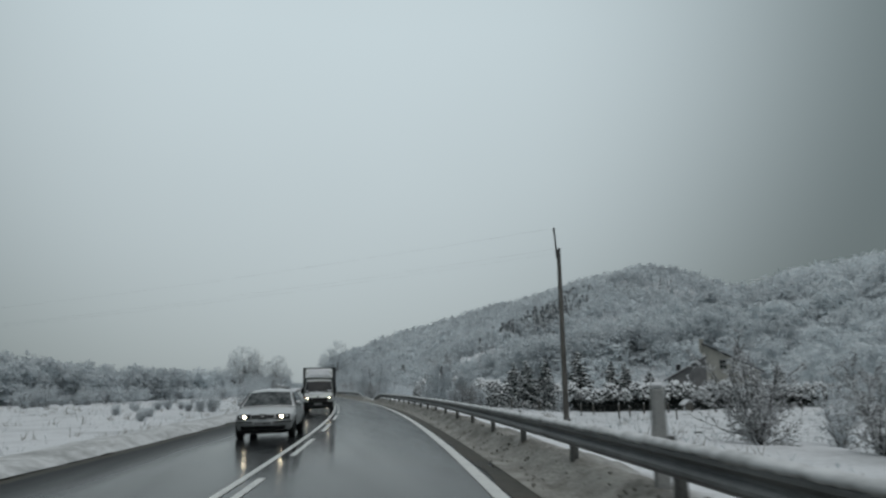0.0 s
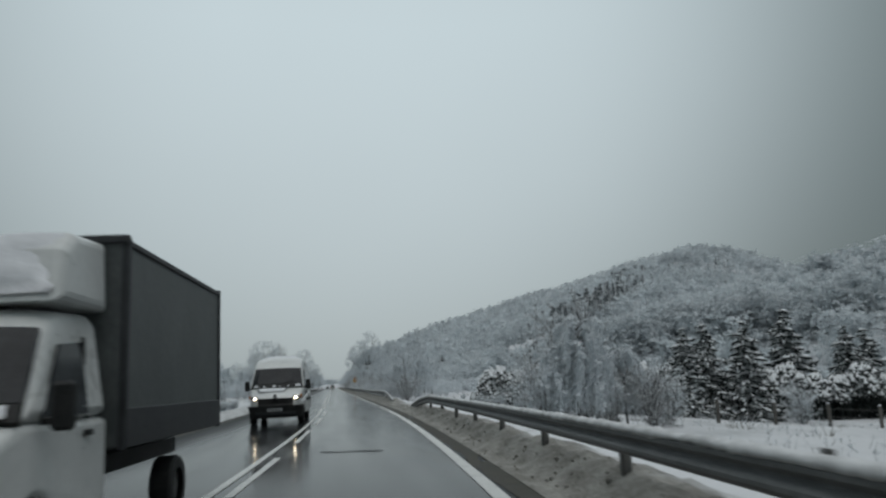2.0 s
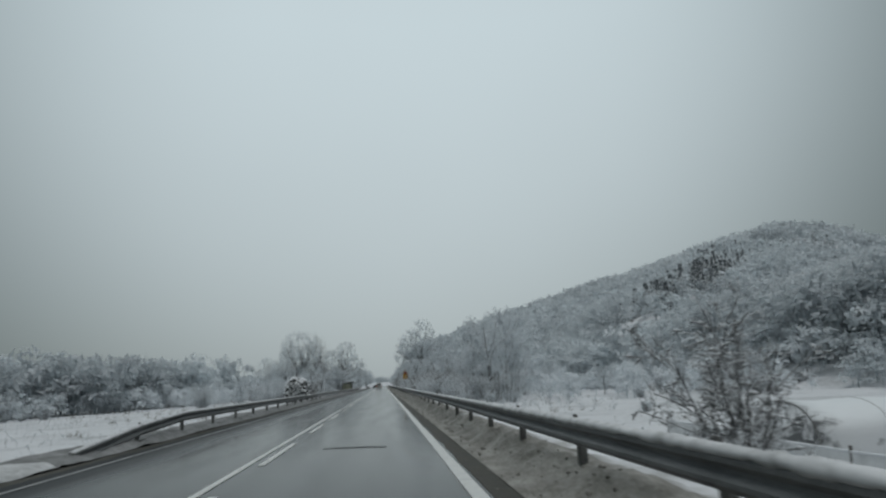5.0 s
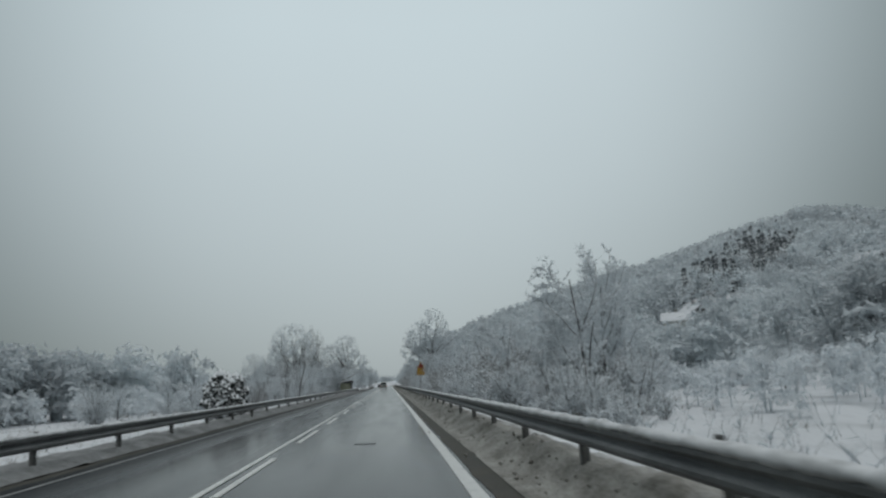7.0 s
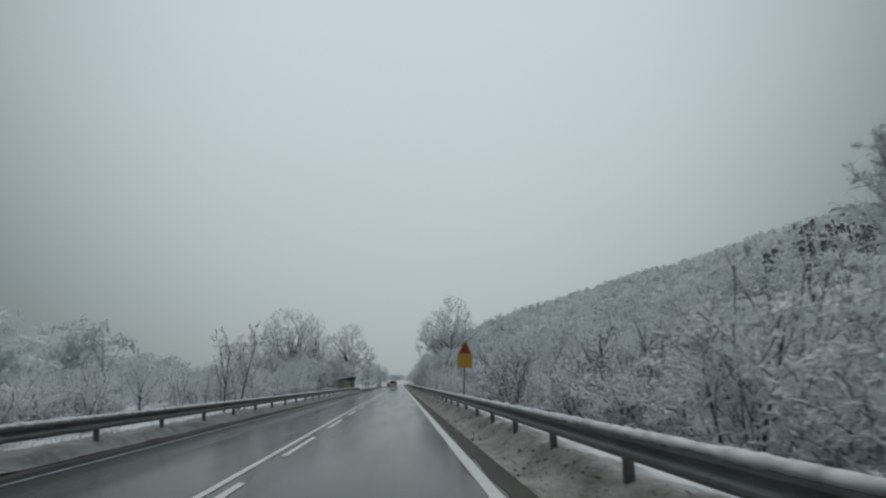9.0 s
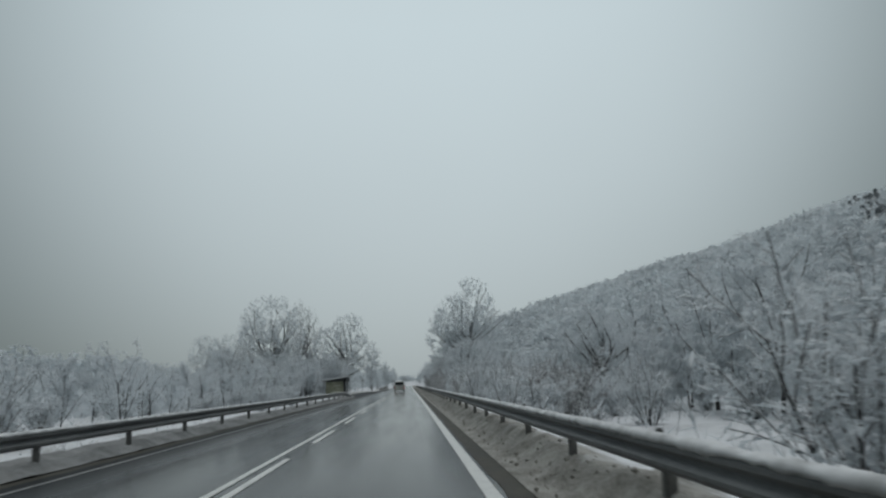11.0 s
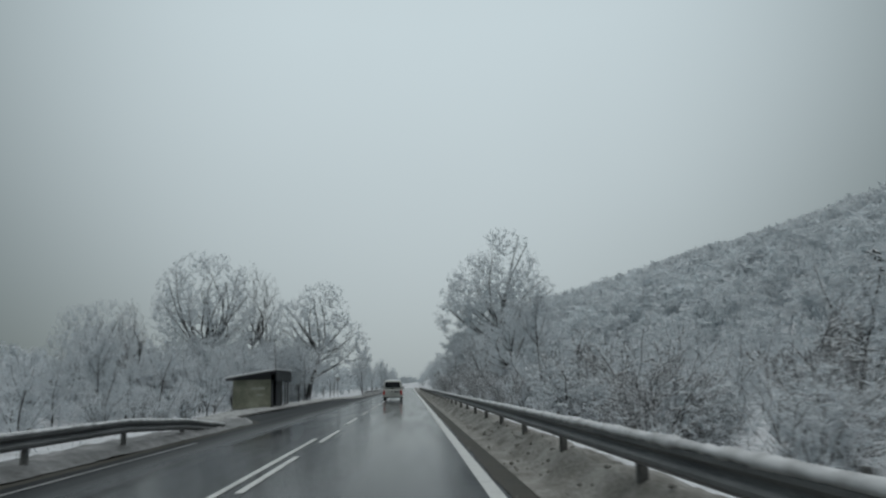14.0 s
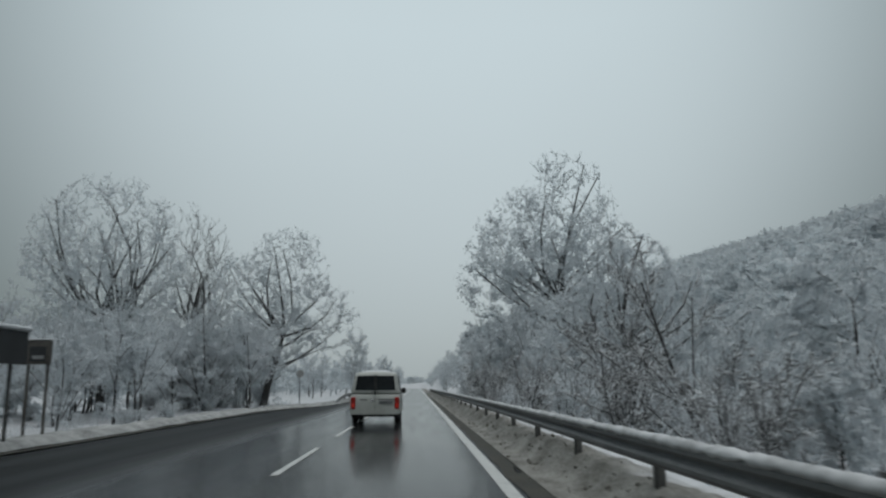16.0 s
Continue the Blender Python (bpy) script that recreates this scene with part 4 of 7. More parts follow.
billowy = tree_kind("tree", "low spreading tree heaped with billows of frost", "tree", 44, 11.0, 0.3, filled(((0.4, 0, 8.4, 2.8, 2.6), (-2.4, 0.3, 6.4, 2.9, 2.6), (2.7, -0.3, 6.6, 2.6, 2.4), (-3.6, 0, 4.2, 2.4, 2.0), (3.8, 0.2, 4.0, 2.2, 2.0)), ((0.9, 0, -0.3, 0.26), (0.7, 0, 1.2, 0.22), (0.2, 0, 2.6, 0.17), (-0.2, 0, 4.0, 0.12)), (24, 190, 700, 900), 0.8), "thicket trees", fur=(13000, 0.30), slim=0.03, snow=(1500, 0.06), puff=(1150, 11, 0.40, 0.18))
MID = dict(joints=(5, 4, 3, 2), bare=(0.08, 0.2, 0.15), kids=(2.6, 1.9, 1.9), ratio=(0.66, 0.5, 0.5), thick=(0.6, 0.55, 0.6))
mid_broad = tree_kind("tree", "slender frosted tree with snow-laden branches", "tree", 31, 10.0, 0.14, dict(BROAD, **dict(MID, lift=(0.10, 0.04, -0.04, -0.10), fork=((35, 75), (30, 65), (28, 75)))), "thicket trees", thin=0.016, fur=(6000, 0.32), slim=0.034, snow=(500, 0.06), puff=(520, 9, 0.34, 0.17, 0.5))
mid_round = tree_kind("tree", "round-headed frosted tree with snow in its forks", "tree", 33, 9.0, 0.14, dict(BROAD, **dict(MID, lift=(0.10, 0.10, 0.04, 0.0), bare=(0.25, 0.2, 0.15), fork=((30, 65), (30, 60), (28, 70)), dome=(5.6, 3.4, 3.6))), "thicket trees", thin=0.016, fur=(6000, 0.32), slim=0.034, snow=(500, 0.06), puff=(520, 9, 0.34, 0.17, 0.4))
mid_upright = tree_kind("tree", "thin upright frosted tree in a thicket", "tree", 37, 10.0, 0.12, dict(UPRIGHT, **dict(MID, lift=(0.15, 0.14, 0.08, 0.0), fork=((25, 50), (25, 55), (28, 70)))), "thicket trees", thin=0.016, fur=(8000, 0.32), slim=0.034, snow=(400, 0.06), puff=(420, 9, 0.26, 0.15))
mid_bare = tree_kind("tree", "dark bare sapling tree with little snow", "tree", 71, 8.0, 0.10, dict(UPRIGHT, **dict(MID, lift=(0.15, 0.14, 0.08, 0.0), kids=(2.2, 1.8, 1.8), fork=((25, 50), (25, 55), (28, 70)))), "bare trees", twig=BROWN, thin=0.016, fur=(900, 0.25), snow=(120, 0.04))
mid_weep = tree_kind("tree", "drooping birch bent under white frost", "tree", 41, 6.5, 0.10, dict(WEEPING, **dict(MID, joints=(5, 5, 6, 3), lift=(0.10, -0.04, -0.34, -0.4), kids=(2.8, 1.9, 0.8), bare=(0.25, 0.15, 0.2), ratio=(0.62, 0.85, 0.4), fork=((30, 62), (20, 50), (15, 40)))), "birches", thin=0.014, fur=(9000, 0.36), snow=(700, 0.05), slim=0.04, lift=-0.7, puff=(420, 9, 0.26, 0.16))
birch = tree_kind("tree", "small birch with strands of frost hanging like a curtain", "tree", 43, 4.0, 0.1, cascading, "birches", fur=(22000, 0.21), slim=0.06, lift=-1.8, snow=(420, 0.04), puff=(900, 9, 0.14, 0.13))
bush_a = tree_kind("bush", "frosted leafless bush with dark stems", "bush", 51, 4.0, 0.05, BUSH, "roadside bushes", stems=7, thin=0.011, fur=(2600, 0.22), snow=(360, 0.045), puff=(210, 8, 0.22, 0.12))
bush_b = tree_kind("bush", "dense roadside bush bowed under snow clumps", "bush", 57, 3.4, 0.045, dict(BUSH, lift=(0.02, -0.06, -0.12, -0.2)), "roadside bushes", stems=8, thin=0.011, fur=(2400, 0.22), snow=(420, 0.05), puff=(300, 8, 0.24, 0.13))
bush_c = tree_kind("bush", "dark half-bare bush dusted with snow", "bush", 61, 4.2, 0.05, BUSH, "roadside bushes", twig=BROWN, stems=7, thin=0.013, fur=(1800, 0.24), snow=(300, 0.045))

# the tall trees past the bus stop and the great one across the road
big_broad(-31.0, 408.0, 0, 1.10)
big_upright(-26.0, 420.0, 10, 1.10)
big_upright(-23.4, 421.0, 190, 1.02)
big_spread(-15.2, 414.0, 0, 1.04)
big_broad(-33.5, 375.0, 70, 0.62)
big_upright(-29.5, 371.0, 40, 0.60)
big_spread(-39.0, 384.0, 200, 0.75)
big_crest(17.4, 410.0, 0, 1.25)
billowy(14.6, 371.0, 0, 1.02)
billowy(19.5, 384.0, 100, 1.0)
mid_round(13.5, 400.0, 15, 1.15)
mid_round(20.5, 397.0, 100, 1.35)
mid_weep(22.5, 401.0, 150, 1.7)
mid_weep(11.0, 404.0, 200, 1.35)
mid_round(9.6, 403.0, 220, 0.95)
mid_round(12.0, 409.0, 310, 1.2)
mid_broad(15.5, 396.0, 20, 1.0)
for x, y, s in ((-21, 392, 1.05), (-24, 398, 1.15), (-28, 395, 1.2), (-33, 398, 1.1), (-37, 402, 1.2), (-40, 396, 1.05), (-18, 402, 1.0), (-30, 403, 1.25), (-26, 388, 1.0), (-35, 388, 1.1)):
    mid_round(x, y, 37 * y, s)
mid_weep(17.5, 396.0, 80, 1.5)

rg = random.Random(4)


def in_clearing(x, y):
    """The open snowy gap in the thicket right of the road."""
    return 233 < y < 252.5 + 0.9 * (x - 8) and 7.2 < x < 22


# the thicket left of the road from the snowy field to the bus stop and on
for k in range(86):
    y = 214 + 206 * rg.random() ** 0.9
    x = -14 - 26 * rg.random() ** 1.4 - (3.0 if y > 310 else 0)
    s = (0.38 + 0.52 * ((y - 214) / 190) ** 1.6) * rg.uniform(0.8, 1.2)
    rg.choice((mid_broad, mid_round, mid_round, mid_upright))(x, y, rg.uniform(0, 360), s)
for k in range(56):
    y = 205 + 215 * rg.random()
    x = -11.5 - 18 * rg.random() ** 1.4 - (3.5 if y > 310 else 0)
    rg.choice((bush_a, bush_b, bush_b))(x, y, rg.uniform(0, 360), rg.uniform(0.5, 0.95))
# round the feet of the tall trees
for k in range(22):
    x, y = -12.5 - 24 * rg.random(), 400 + 24 * rg.random()
    rg.choice((mid_round, mid_broad, mid_upright))(x, y, rg.uniform(0, 360), rg.uniform(0.75, 1.15))
# the thicket right of the road, its edge close behind the rail
for k in range(40):
    y, x = 161 + 54 * rg.random(), 7.4 + 9 * rg.random() ** 1.3
    if x > 1.0 + 0.43 * (y - 140.7):
        x = 7.4 + (x - 7.4) * 0.25
    size = rg.uniform(0.65, 1.15) * (0.62 if y < 178 else 1.0)
    rg.choice((bush_a, bush_b, bush_b, bush_a if y < 178 else bush_c))(x, y, rg.uniform(0, 360), size)
for k in range(24):
    y, x = 172 + 46 * rg.random(), 11.5 + 15 * rg.random()
    if x > 1.5 + 0.43 * (y - 140.7) or (y < 198 and x > 11):
        continue
    rg.choice((mid_round, mid_broad, mid_upright))(x, y, rg.uniform(0, 360), rg.uniform(0.6, 0.95) * (0.62 if y > 203 else 1.0))
for k in range(112):
    y = 214 + 1.85 * k + rg.uniform(-0.8, 0.8)
    x = 7.3 + 8.5 * ((k * 0.618) % 1.0) ** 1.2
    if in_clearing(x, y):
        continue
    rg.choice((bush_a, bush_b, bush_a, bush_c))(x, y, rg.uniform(0, 360), rg.uniform(0.6, 1.05))
for k in range(70):
    y = 214 + 2.95 * k + rg.uniform(-1, 1)
    x = 12.5 + 20 * ((k * 0.618) % 1.0)
    if in_clearing(x, y) or (232 < y < 276 and x < 18):
        continue
    rg.choice((mid_broad, mid_round, mid_weep))(x, y, rg.uniform(0, 360), rg.uniform(0.6, 1.0) * (0.64 if 255 < y < 362 or y < 232 else 1.0))
for x, y, turn, s in ((17.2, 191, 40, 1.12), (16.1, 199.2, 120, 0.95), (12.5, 187, 10, 0.7), (19.0, 193, 80, 0.8)):
    mid_upright(x, y, turn, s)
mid_round(9.9, 187.0, 60, 0.68)
mid_broad(14.6, 185.6, 140, 1.0)
# the wall of snowy growth behind the clearing
for k in range(22):
    x, y = 19.5 + 5 * rg.random(), 246 + 1.9 * k + rg.uniform(-1, 1)
    (mid_round, bush_a, mid_weep, bush_b)[k % 4](x, y, rg.uniform(0, 360), rg.uniform(0.75, 1.1))
mid_bare(9.4, 346.0, 20, 0.8, own="dark bare tree leaning over the guardrail", tilt=-24)
mid_bare(9.0, 286.0, 200, 0.65, own="dark bare tree leaning towards the road", tilt=-30)
mid_bare(-8.9, 234.6, 40, 0.85, own="dark bare tree leaning over the rail", tilt=14)
mid_bare(-10.6, 237.8, 140, 0.8)
billowy(17.2, 279.5, 140, 0.74)
billowy(22.0, 297.0, 40, 0.8)
bush_b(11.6, 309.0, 20, 1.05)
mid_upright(10.3, 329.2, 200, 0.82)
birch(8.8, 339.5, 140, 0.56)
mid_weep(13.8, 347.0, 0, 0.95)
mid_weep(12.5, 352.0, 100, 0.8)
# trees that narrow the far end of the road
for k in range(34):
    y = 440 + 420 * rg.random()
    side = rg.choice((-1, 1))
    x = side * (9 + 14 * rg.random())
    rg.choice((mid_broad, mid_round, mid_upright))(x, y, rg.uniform(0, 360), rg.uniform(0.8, 1.35))
# by the bend: bare tree, thicket with birches, single bushes
bush_c(12.2, 23.9, 30, 0.95, own="dark bare shrub tree behind the guardrail")
bush_c(14.0, 20.5, 100, 0.8)
bush_c(13.4, 26.0, 200, 0.62)
bush_a(15.8, 24.5, 10, 0.6)
bush_a(25.2, 79.0, 60, 0.6)
bush_a(8.6, 69.9, 120, 0.66)
bush_c(10.9, 69.2, 320, 0.5)
bush_c(12.4, 68.8, 75, 0.62)
bush_a(13.6, 70.2, 130, 0.66)
birch(9.4, 68.6, 25, 1.0)
birch(12.0, 70.4, 170, 0.78)
birch(10.3, 73.0, 80, 0.86)
mid_bare(10.9, 72.0, 60, 0.72)
mid_bare(10.1, 73.6, 150, 0.66)
bush_c(10.6, 74.6, 15, 0.85)
bush_a(11.9, 74.4, 75, 0.75)
bush_c(9.2, 71.8, 215, 0.62)
bush_c(7.5, 111.3, 50, 0.66, own="dark many-stemmed shrub tree dusted with frost")
for x, y, s in ((12, 128, 0.3), (19, 148, 0.3), (31, 161, 0.4), (24, 156, 0.3), (38, 170, 0.5), (27, 172, 0.4)):
    bush_b(x, y, 40 * x, s)
for k in range(16):
    x, y = 27 + 24 * rg.random(), 178 + 14 * rg.random()
    (mid_round if k % 3 == 0 else bush_a)(x, y, rg.uniform(0, 360), rg.uniform(0.5, 0.75) * (0.8 if k % 3 == 0 else 1.0))
# shrubs in the field left of the road
for x, y, s in ((-15, 63, 0.30), (-19, 70, 0.33), (-14, 78, 0.34), (-13.5, 52, 0.28), (-22, 92, 0.3), (-17, 131, 0.33), (-20, 128, 0.3), (-26, 150, 0.3)):
    bush_b(x, y, 70 * x, s * 1.15)
for x, y, s in ((-7.9, 109.2, 0.34), (-9.0, 110.4, 0.40), (-10.2, 109.6, 0.36), (-8.6, 111.8, 0.33), (-11.4, 111.0, 0.38)):
    bush_b(x, y, 90 * x, s, own="low shrub bowed under heavy snow in the field")
bush_c(-6.1, 187.6, 190, 0.6)
for x, y, s in ((-11.6, 76.5, 0.62), (-12.9, 77.6, 0.5), (-17.4, 87.0, 0.5), (-18.6, 88.0, 0.42), (-16.2, 88.5, 0.36), (-20.5, 86.0, 0.34)):
    bush_b(x, y, 50 * y, s, own="low shrub bowed under heavy snow in the field")
for k in range(46):
    y = 70 + 3.2 * k + rg.uniform(-2, 2)
    (bush_b if k % 3 else bush_a)(-48 - 20 * rg.random() ** 1.5 + 0.06 * (y - 70), y, rg.uniform(0, 360), rg.uniform(0.6, 1.15))


# conifers
def conifer_meshes(seed, height):
    """A trunk with whorls of drooping boughs, each set with short sprays of needles."""
    rng = np.random.default_rng(seed)
    boughs = []
    for z in np.arange(0.05, 0.98, 0.058):
        rad = height * (0.40 * (1 - z) ** 0.85 + 0.012) * rng.uniform(0.75, 1.12)
        for a in rng.uniform(0, 2 * math.pi, int(7 + 13 * (1 - z))):
            f = rng.uniform(0.7, 1.1)
            foot = Vector((0, 0, height * z))
            tip = Vector((rad * f * math.cos(a), rad * f * math.sin(a), height * (z - 0.09 * (1 - z) * f + rng.uniform(-0.012, 0.012))))
            boughs.append((0, foot, tip, 0.006 * height * (1.2 - z), 0.002 * height))
    needles = tri_mesh("needles", *together(furred(rng, boughs, 6500, 0.055 * height, 0.20, 0.55, -0.25), caps(rng, boughs, 900, 0.021 * height), sticks(boughs, 3)))
    wood = tri_mesh("trunk", *sticks([(0, Vector((0, 0, -0.2)), Vector((0, 0, height * 0.6)), 0.025 * height, 0.012 * height), (0, Vector((0, 0, height * 0.6)), Vector((0, 0, height * 1.02)), 0.012 * height, 0.003 * height)], 7))
    needles.materials.append(NEEDLE)
    wood.materials.append(BARK)
    return wood, needles


fir = [conifer_meshes(s, 6.0) for s in (1, 2)]


def fir_tree(x, y, s, k):
    t = thing("fir_tree", "dark green fir loaded with snow", "tree", pose(x, y, float(ground_z(x, y)), 0, 0, 77 * k) @ Matrix.Scale(s, 4), "firs")
    part("trunk", fir[k % 2][0], None, t)
    part("needles", fir[k % 2][1], None, t)


for k, (x, y, s) in enumerate(((20.8, 83, 0.85), (22.6, 84, 0.92), (24.6, 83, 0.95), (30.6, 88, 1.18), (35.0, 88, 0.98), (37.2, 89, 0.95), (41.0, 90, 0.8), (62, 93, 0.8), (46, 351, 2.0), (43, 322, 1.3), (64, 96, 0.9))):
    fir_tree(x, y, s, k)


def thuja_meshes(seed, height, width, bare=0.0):
    """A dense rounded evergreen of drooping, snow-capped sprays."""
    rng = np.random.default_rng(seed)
    n = 1250
    a, z = rng.uniform(0, 2 * math.pi, n), rng.uniform(0.02, 1.0, n) ** 0.85
    rad = width * np.sqrt(np.clip(1 - (z * 0.98) ** 3.5, 0.02, 1)) * rng.uniform(0.62, 1.18, n) * (1 + 0.12 * np.sin(3 * a + 7 * z + seed))
    cs = np.stack([rad * np.cos(a), rad * np.sin(a), z * height], -1)
    big = rng.choice(n, 560, replace=False)
    big = big[cs[big, 2] > bare * height]
    cs = np.where((cs[:, 2] < bare * height)[:, None], cs * np.array((0.9, 0.9, 1.0)), cs)
    fronds = [(0, Vector(c * np.array((0.72, 0.72, 1.0))), Vector(c * np.array((1.06, 1.06, 1.0)) - np.array((0, 0, 0.18)))) for c in cs]
    clumps = lumps(rng, cs[big], 0.07 + 0.16 * rng.uniform(0, 1, len(big)) ** 1.5, 1.7)
    upper = [f for f in fronds if f[1].z >= bare * height]
    me = tri_mesh("foliage", *together(clumps, furred(rng, upper, int(3000 * (1 - bare)), 0.24, 0.13, 0.5, -0.5)))
    me.materials.append(THUJA)
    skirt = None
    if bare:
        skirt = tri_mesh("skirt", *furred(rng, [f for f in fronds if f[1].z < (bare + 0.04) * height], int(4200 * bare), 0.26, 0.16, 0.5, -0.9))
        skirt.materials.append(LOWTHUJA)
    core = tri_mesh("stem", *sticks([(0, Vector((0, 0, -0.2)), Vector((0, 0, height * 0.9)), 0.45 * width, 0.15 * width)], 8))
    core.materials.append(NEEDLE)
    return core, me, skirt


thuja = [thuja_meshes(s, 3.3, 0.95) for s in (3, 4, 5)]
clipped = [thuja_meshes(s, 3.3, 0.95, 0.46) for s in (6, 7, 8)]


def hedge_bush(x, y, s, k, label, group, kinds=thuja):
    t = thing("hedge_shrub", label, "hedge", pose(x, y, float(ground_z(x, y)), 0, 0, 61 * k) @ Matrix.Scale(s, 4), group)
    core, sprays, skirt = kinds[k % 3]
    part("stem", core, None, t)
    part("foliage", sprays, None, t)
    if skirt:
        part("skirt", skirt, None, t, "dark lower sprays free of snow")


k = 0
for (xa, ya), (xb, yb), s in (((12.6, 101.0), (12.6, 95.0), 0.75), ((13.4, 94.0), (21.0, 86.6), 0.83), ((22.0, 86.5), (27, 86), 0.85)):
    n = int(math.hypot(xb - xa, yb - ya) / 1.15)
    for i in range(n + 1):
        hedge_bush(xa + (xb - xa) * i / n + rg.uniform(-0.15, 0.15), ya + (yb - ya) * i / n, s * rg.uniform(0.88, 1.12) * (1.0 + 0.06 * (xa > 13) ), k, "tall dark thuja with drooping snow-laden sprays", "thuja hedge at the side road")
        k += 1
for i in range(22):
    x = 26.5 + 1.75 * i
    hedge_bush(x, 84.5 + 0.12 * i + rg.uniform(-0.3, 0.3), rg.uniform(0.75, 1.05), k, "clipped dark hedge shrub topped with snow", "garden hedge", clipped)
    k += 1
bush_b(11.7, 92.3, 33, 0.42)
bush_b(12.5, 88.8, 133, 0.60)
bush_b(10.9, 93.6, 213, 0.34)


for x, y, s in ((-7.7, 187.0, 0.86), (-6.8, 186.2, 0.78)):
    hedge_bush(x, y, s, int(-x), "dark evergreen bush heaped with snow beside the rail", "bushes by the rail")


# ---- woods that nobody could count ----


def low_trees(seed, count_kinds, sprays=80, slip=0.075):
    """Templates of frosted trees, 1 m high: a stem, a few limbs and a crown of soft billows of outward-facing slips."""
    made = []
    for k in range(count_kinds):
        rng = np.random.default_rng(seed + k)
        spots, limbs = [], []
        for i in range(14):
            t, z = rng.uniform(0, 2 * math.pi), 0.16 + 0.70 * (i + rng.random()) / 14
            rad = (0.34 if z < 0.5 else 0.34 - 0.55 * (z - 0.5)) * math.sqrt(rng.uniform(0.15, 1))
            p = np.array((math.cos(t) * rad, math.sin(t) * rad, z))
            spots.append((0, p - 0.02, p + 0.02))
            limbs.append((0, Vector((0, 0, z * 0.5)), Vector(p), 0.011, 0.004))
        crown = puffs(rng, spots, 16, sprays * 2 // 16, 0.15, slip * 1.7)
        haze = furred(rng, limbs, sprays // 2, slip * 1.5, 0.07, 0.9)
        stem = [(0, Vector((0, 0, -0.08)), Vector((rng.uniform(-0.05, 0.05), 0, 0.6)), 0.018, 0.008)]
        made.append(together(crown, haze, sticks(limbs[10:], 3), sticks(stem, 3)))
    return made


def low_firs(seed):
    """A far conifer, 1 m high: a dark core cone and drooping boughs."""
    rng = np.random.default_rng(seed)
    boughs = [(0, Vector((0, 0, -0.05)), Vector((0, 0, 0.94)), 0.20, 0.03)]
    for z in np.linspace(0.08, 0.92, 9):
        for a in rng.uniform(0, 2 * math.pi, 5):
            rad = 0.34 * (1 - z) + 0.03
            boughs.append((0, Vector((0, 0, z)), Vector((rad * math.cos(a), rad * math.sin(a), z - 0.08)), 0.06, 0.02))
    return sticks(boughs, 3)


def woods(name, label, templates, places, mat, broad=1.0):
    """places: rows of x, y, height. All of them in one mesh."""
    rng = np.random.default_rng(9)
    places = np.asarray(places, float)
    zs = ground_z(places[:, 0], places[:, 1])
    vs, ts, off = [], [], 0
    pick = rng.integers(0, len(templates), len(places))
    for k, (v, t) in enumerate(templates):
        sel = np.where(pick == k)[0]
        if not len(sel):
            continue
        a = rng.uniform(0, 2 * math.pi, len(sel))
        c, s = np.cos(a)[:, None], np.sin(a)[:, None]
        hgt = places[sel, 2][:, None]
        wide = hgt * broad * rng.uniform(0.8, 1.25, (len(sel), 1))
        x = (v[None, :, 0] * c - v[None, :, 1] * s) * wide + places[sel, 0][:, None]
        y = (v[None, :, 0] * s + v[None, :, 1] * c) * wide + places[sel, 1][:, None]
        z = v[None, :, 2] * hgt + zs[sel][:, None]
        vs.append(np.stack([x, y, z], -1).reshape(-1, 3))
        ts.append((np.arange(len(sel))[:, None, None] * len(v) + t[None] + off).reshape(-1, 3))
        off += len(vs[-1])
    ob = part(name, tri_mesh(name, np.concatenate(vs), np.concatenate(ts)), mat)
    return tagged(ob, label, "woods", kind="stuff")


rng = np.random.default_rng(77)
hill, hill_far, firs_far = [], [], []
az = rng.uniform(1.5, 118, 15000)
tt = rng.uniform(0.0, 1.10, 15000) ** 0.85
rr, rz = np.interp(az, RIDGE_AZ, RIDGE_R), np.interp(az, RIDGE_AZ, RIDGE_Z)
base = np.minimum(36 / np.sin(np.radians(az)), 0.72 * rr)
r = base + (rr - base) * tt
hx, hy = r * np.sin(np.radians(az)), 200 + r * np.cos(np.radians(az))
keep = (rng.uniform(0, 1, 15000) < np.where(hy < 210, 0.75, np.clip(r / 420, 0.5, 1))) & (hx > 34)
open_field = (hy < 150) & (hx < 60 + 0.05 * hy)
keep &= ~open_field & ((hy > 222) | (hx > 52))
for x, y, t in zip(hx[keep], hy[keep], tt[keep]):
    stand = 30.5 < math.degrees(math.atan2(x, y - 200)) < 38 and 14 < float(ground_z(x, y)) < 66 and t > 0.12
    dark = ripple(x, y, 42.0, 1.0) + 0.4 * rng.normal() > (0.05 if stand else 0.78) and (0.12 if stand else 0.34) < t < 0.82
    if dark or (t > 0.93 and rng.random() < (0.09 if x > 0.8 * (y - 200) else 0.03)):
        firs_far.append((x, y, rng.uniform(8.0, 11.0) if stand else rng.uniform(4.5, 8.0)))
    else:
        (hill if math.hypot(x, y - 250) < 330 else hill_far).append((x, y, rng.uniform(6.5, 12)))
for k in range(260):
    a = rng.uniform(0, 1)
    x, y = rng.uniform(34, 75), 150 + 330 * a
    if y > 222 or x > 52:
        hill.append((x, y, rng.uniform(6, 10)))
for k in range(900):
    x, y = rng.uniform(64, 175), rng.uniform(15, 150)
    if x > 64 + 0.16 * abs(y - 95):
        hill.append((x, y, rng.uniform(5.5, 9.5)))
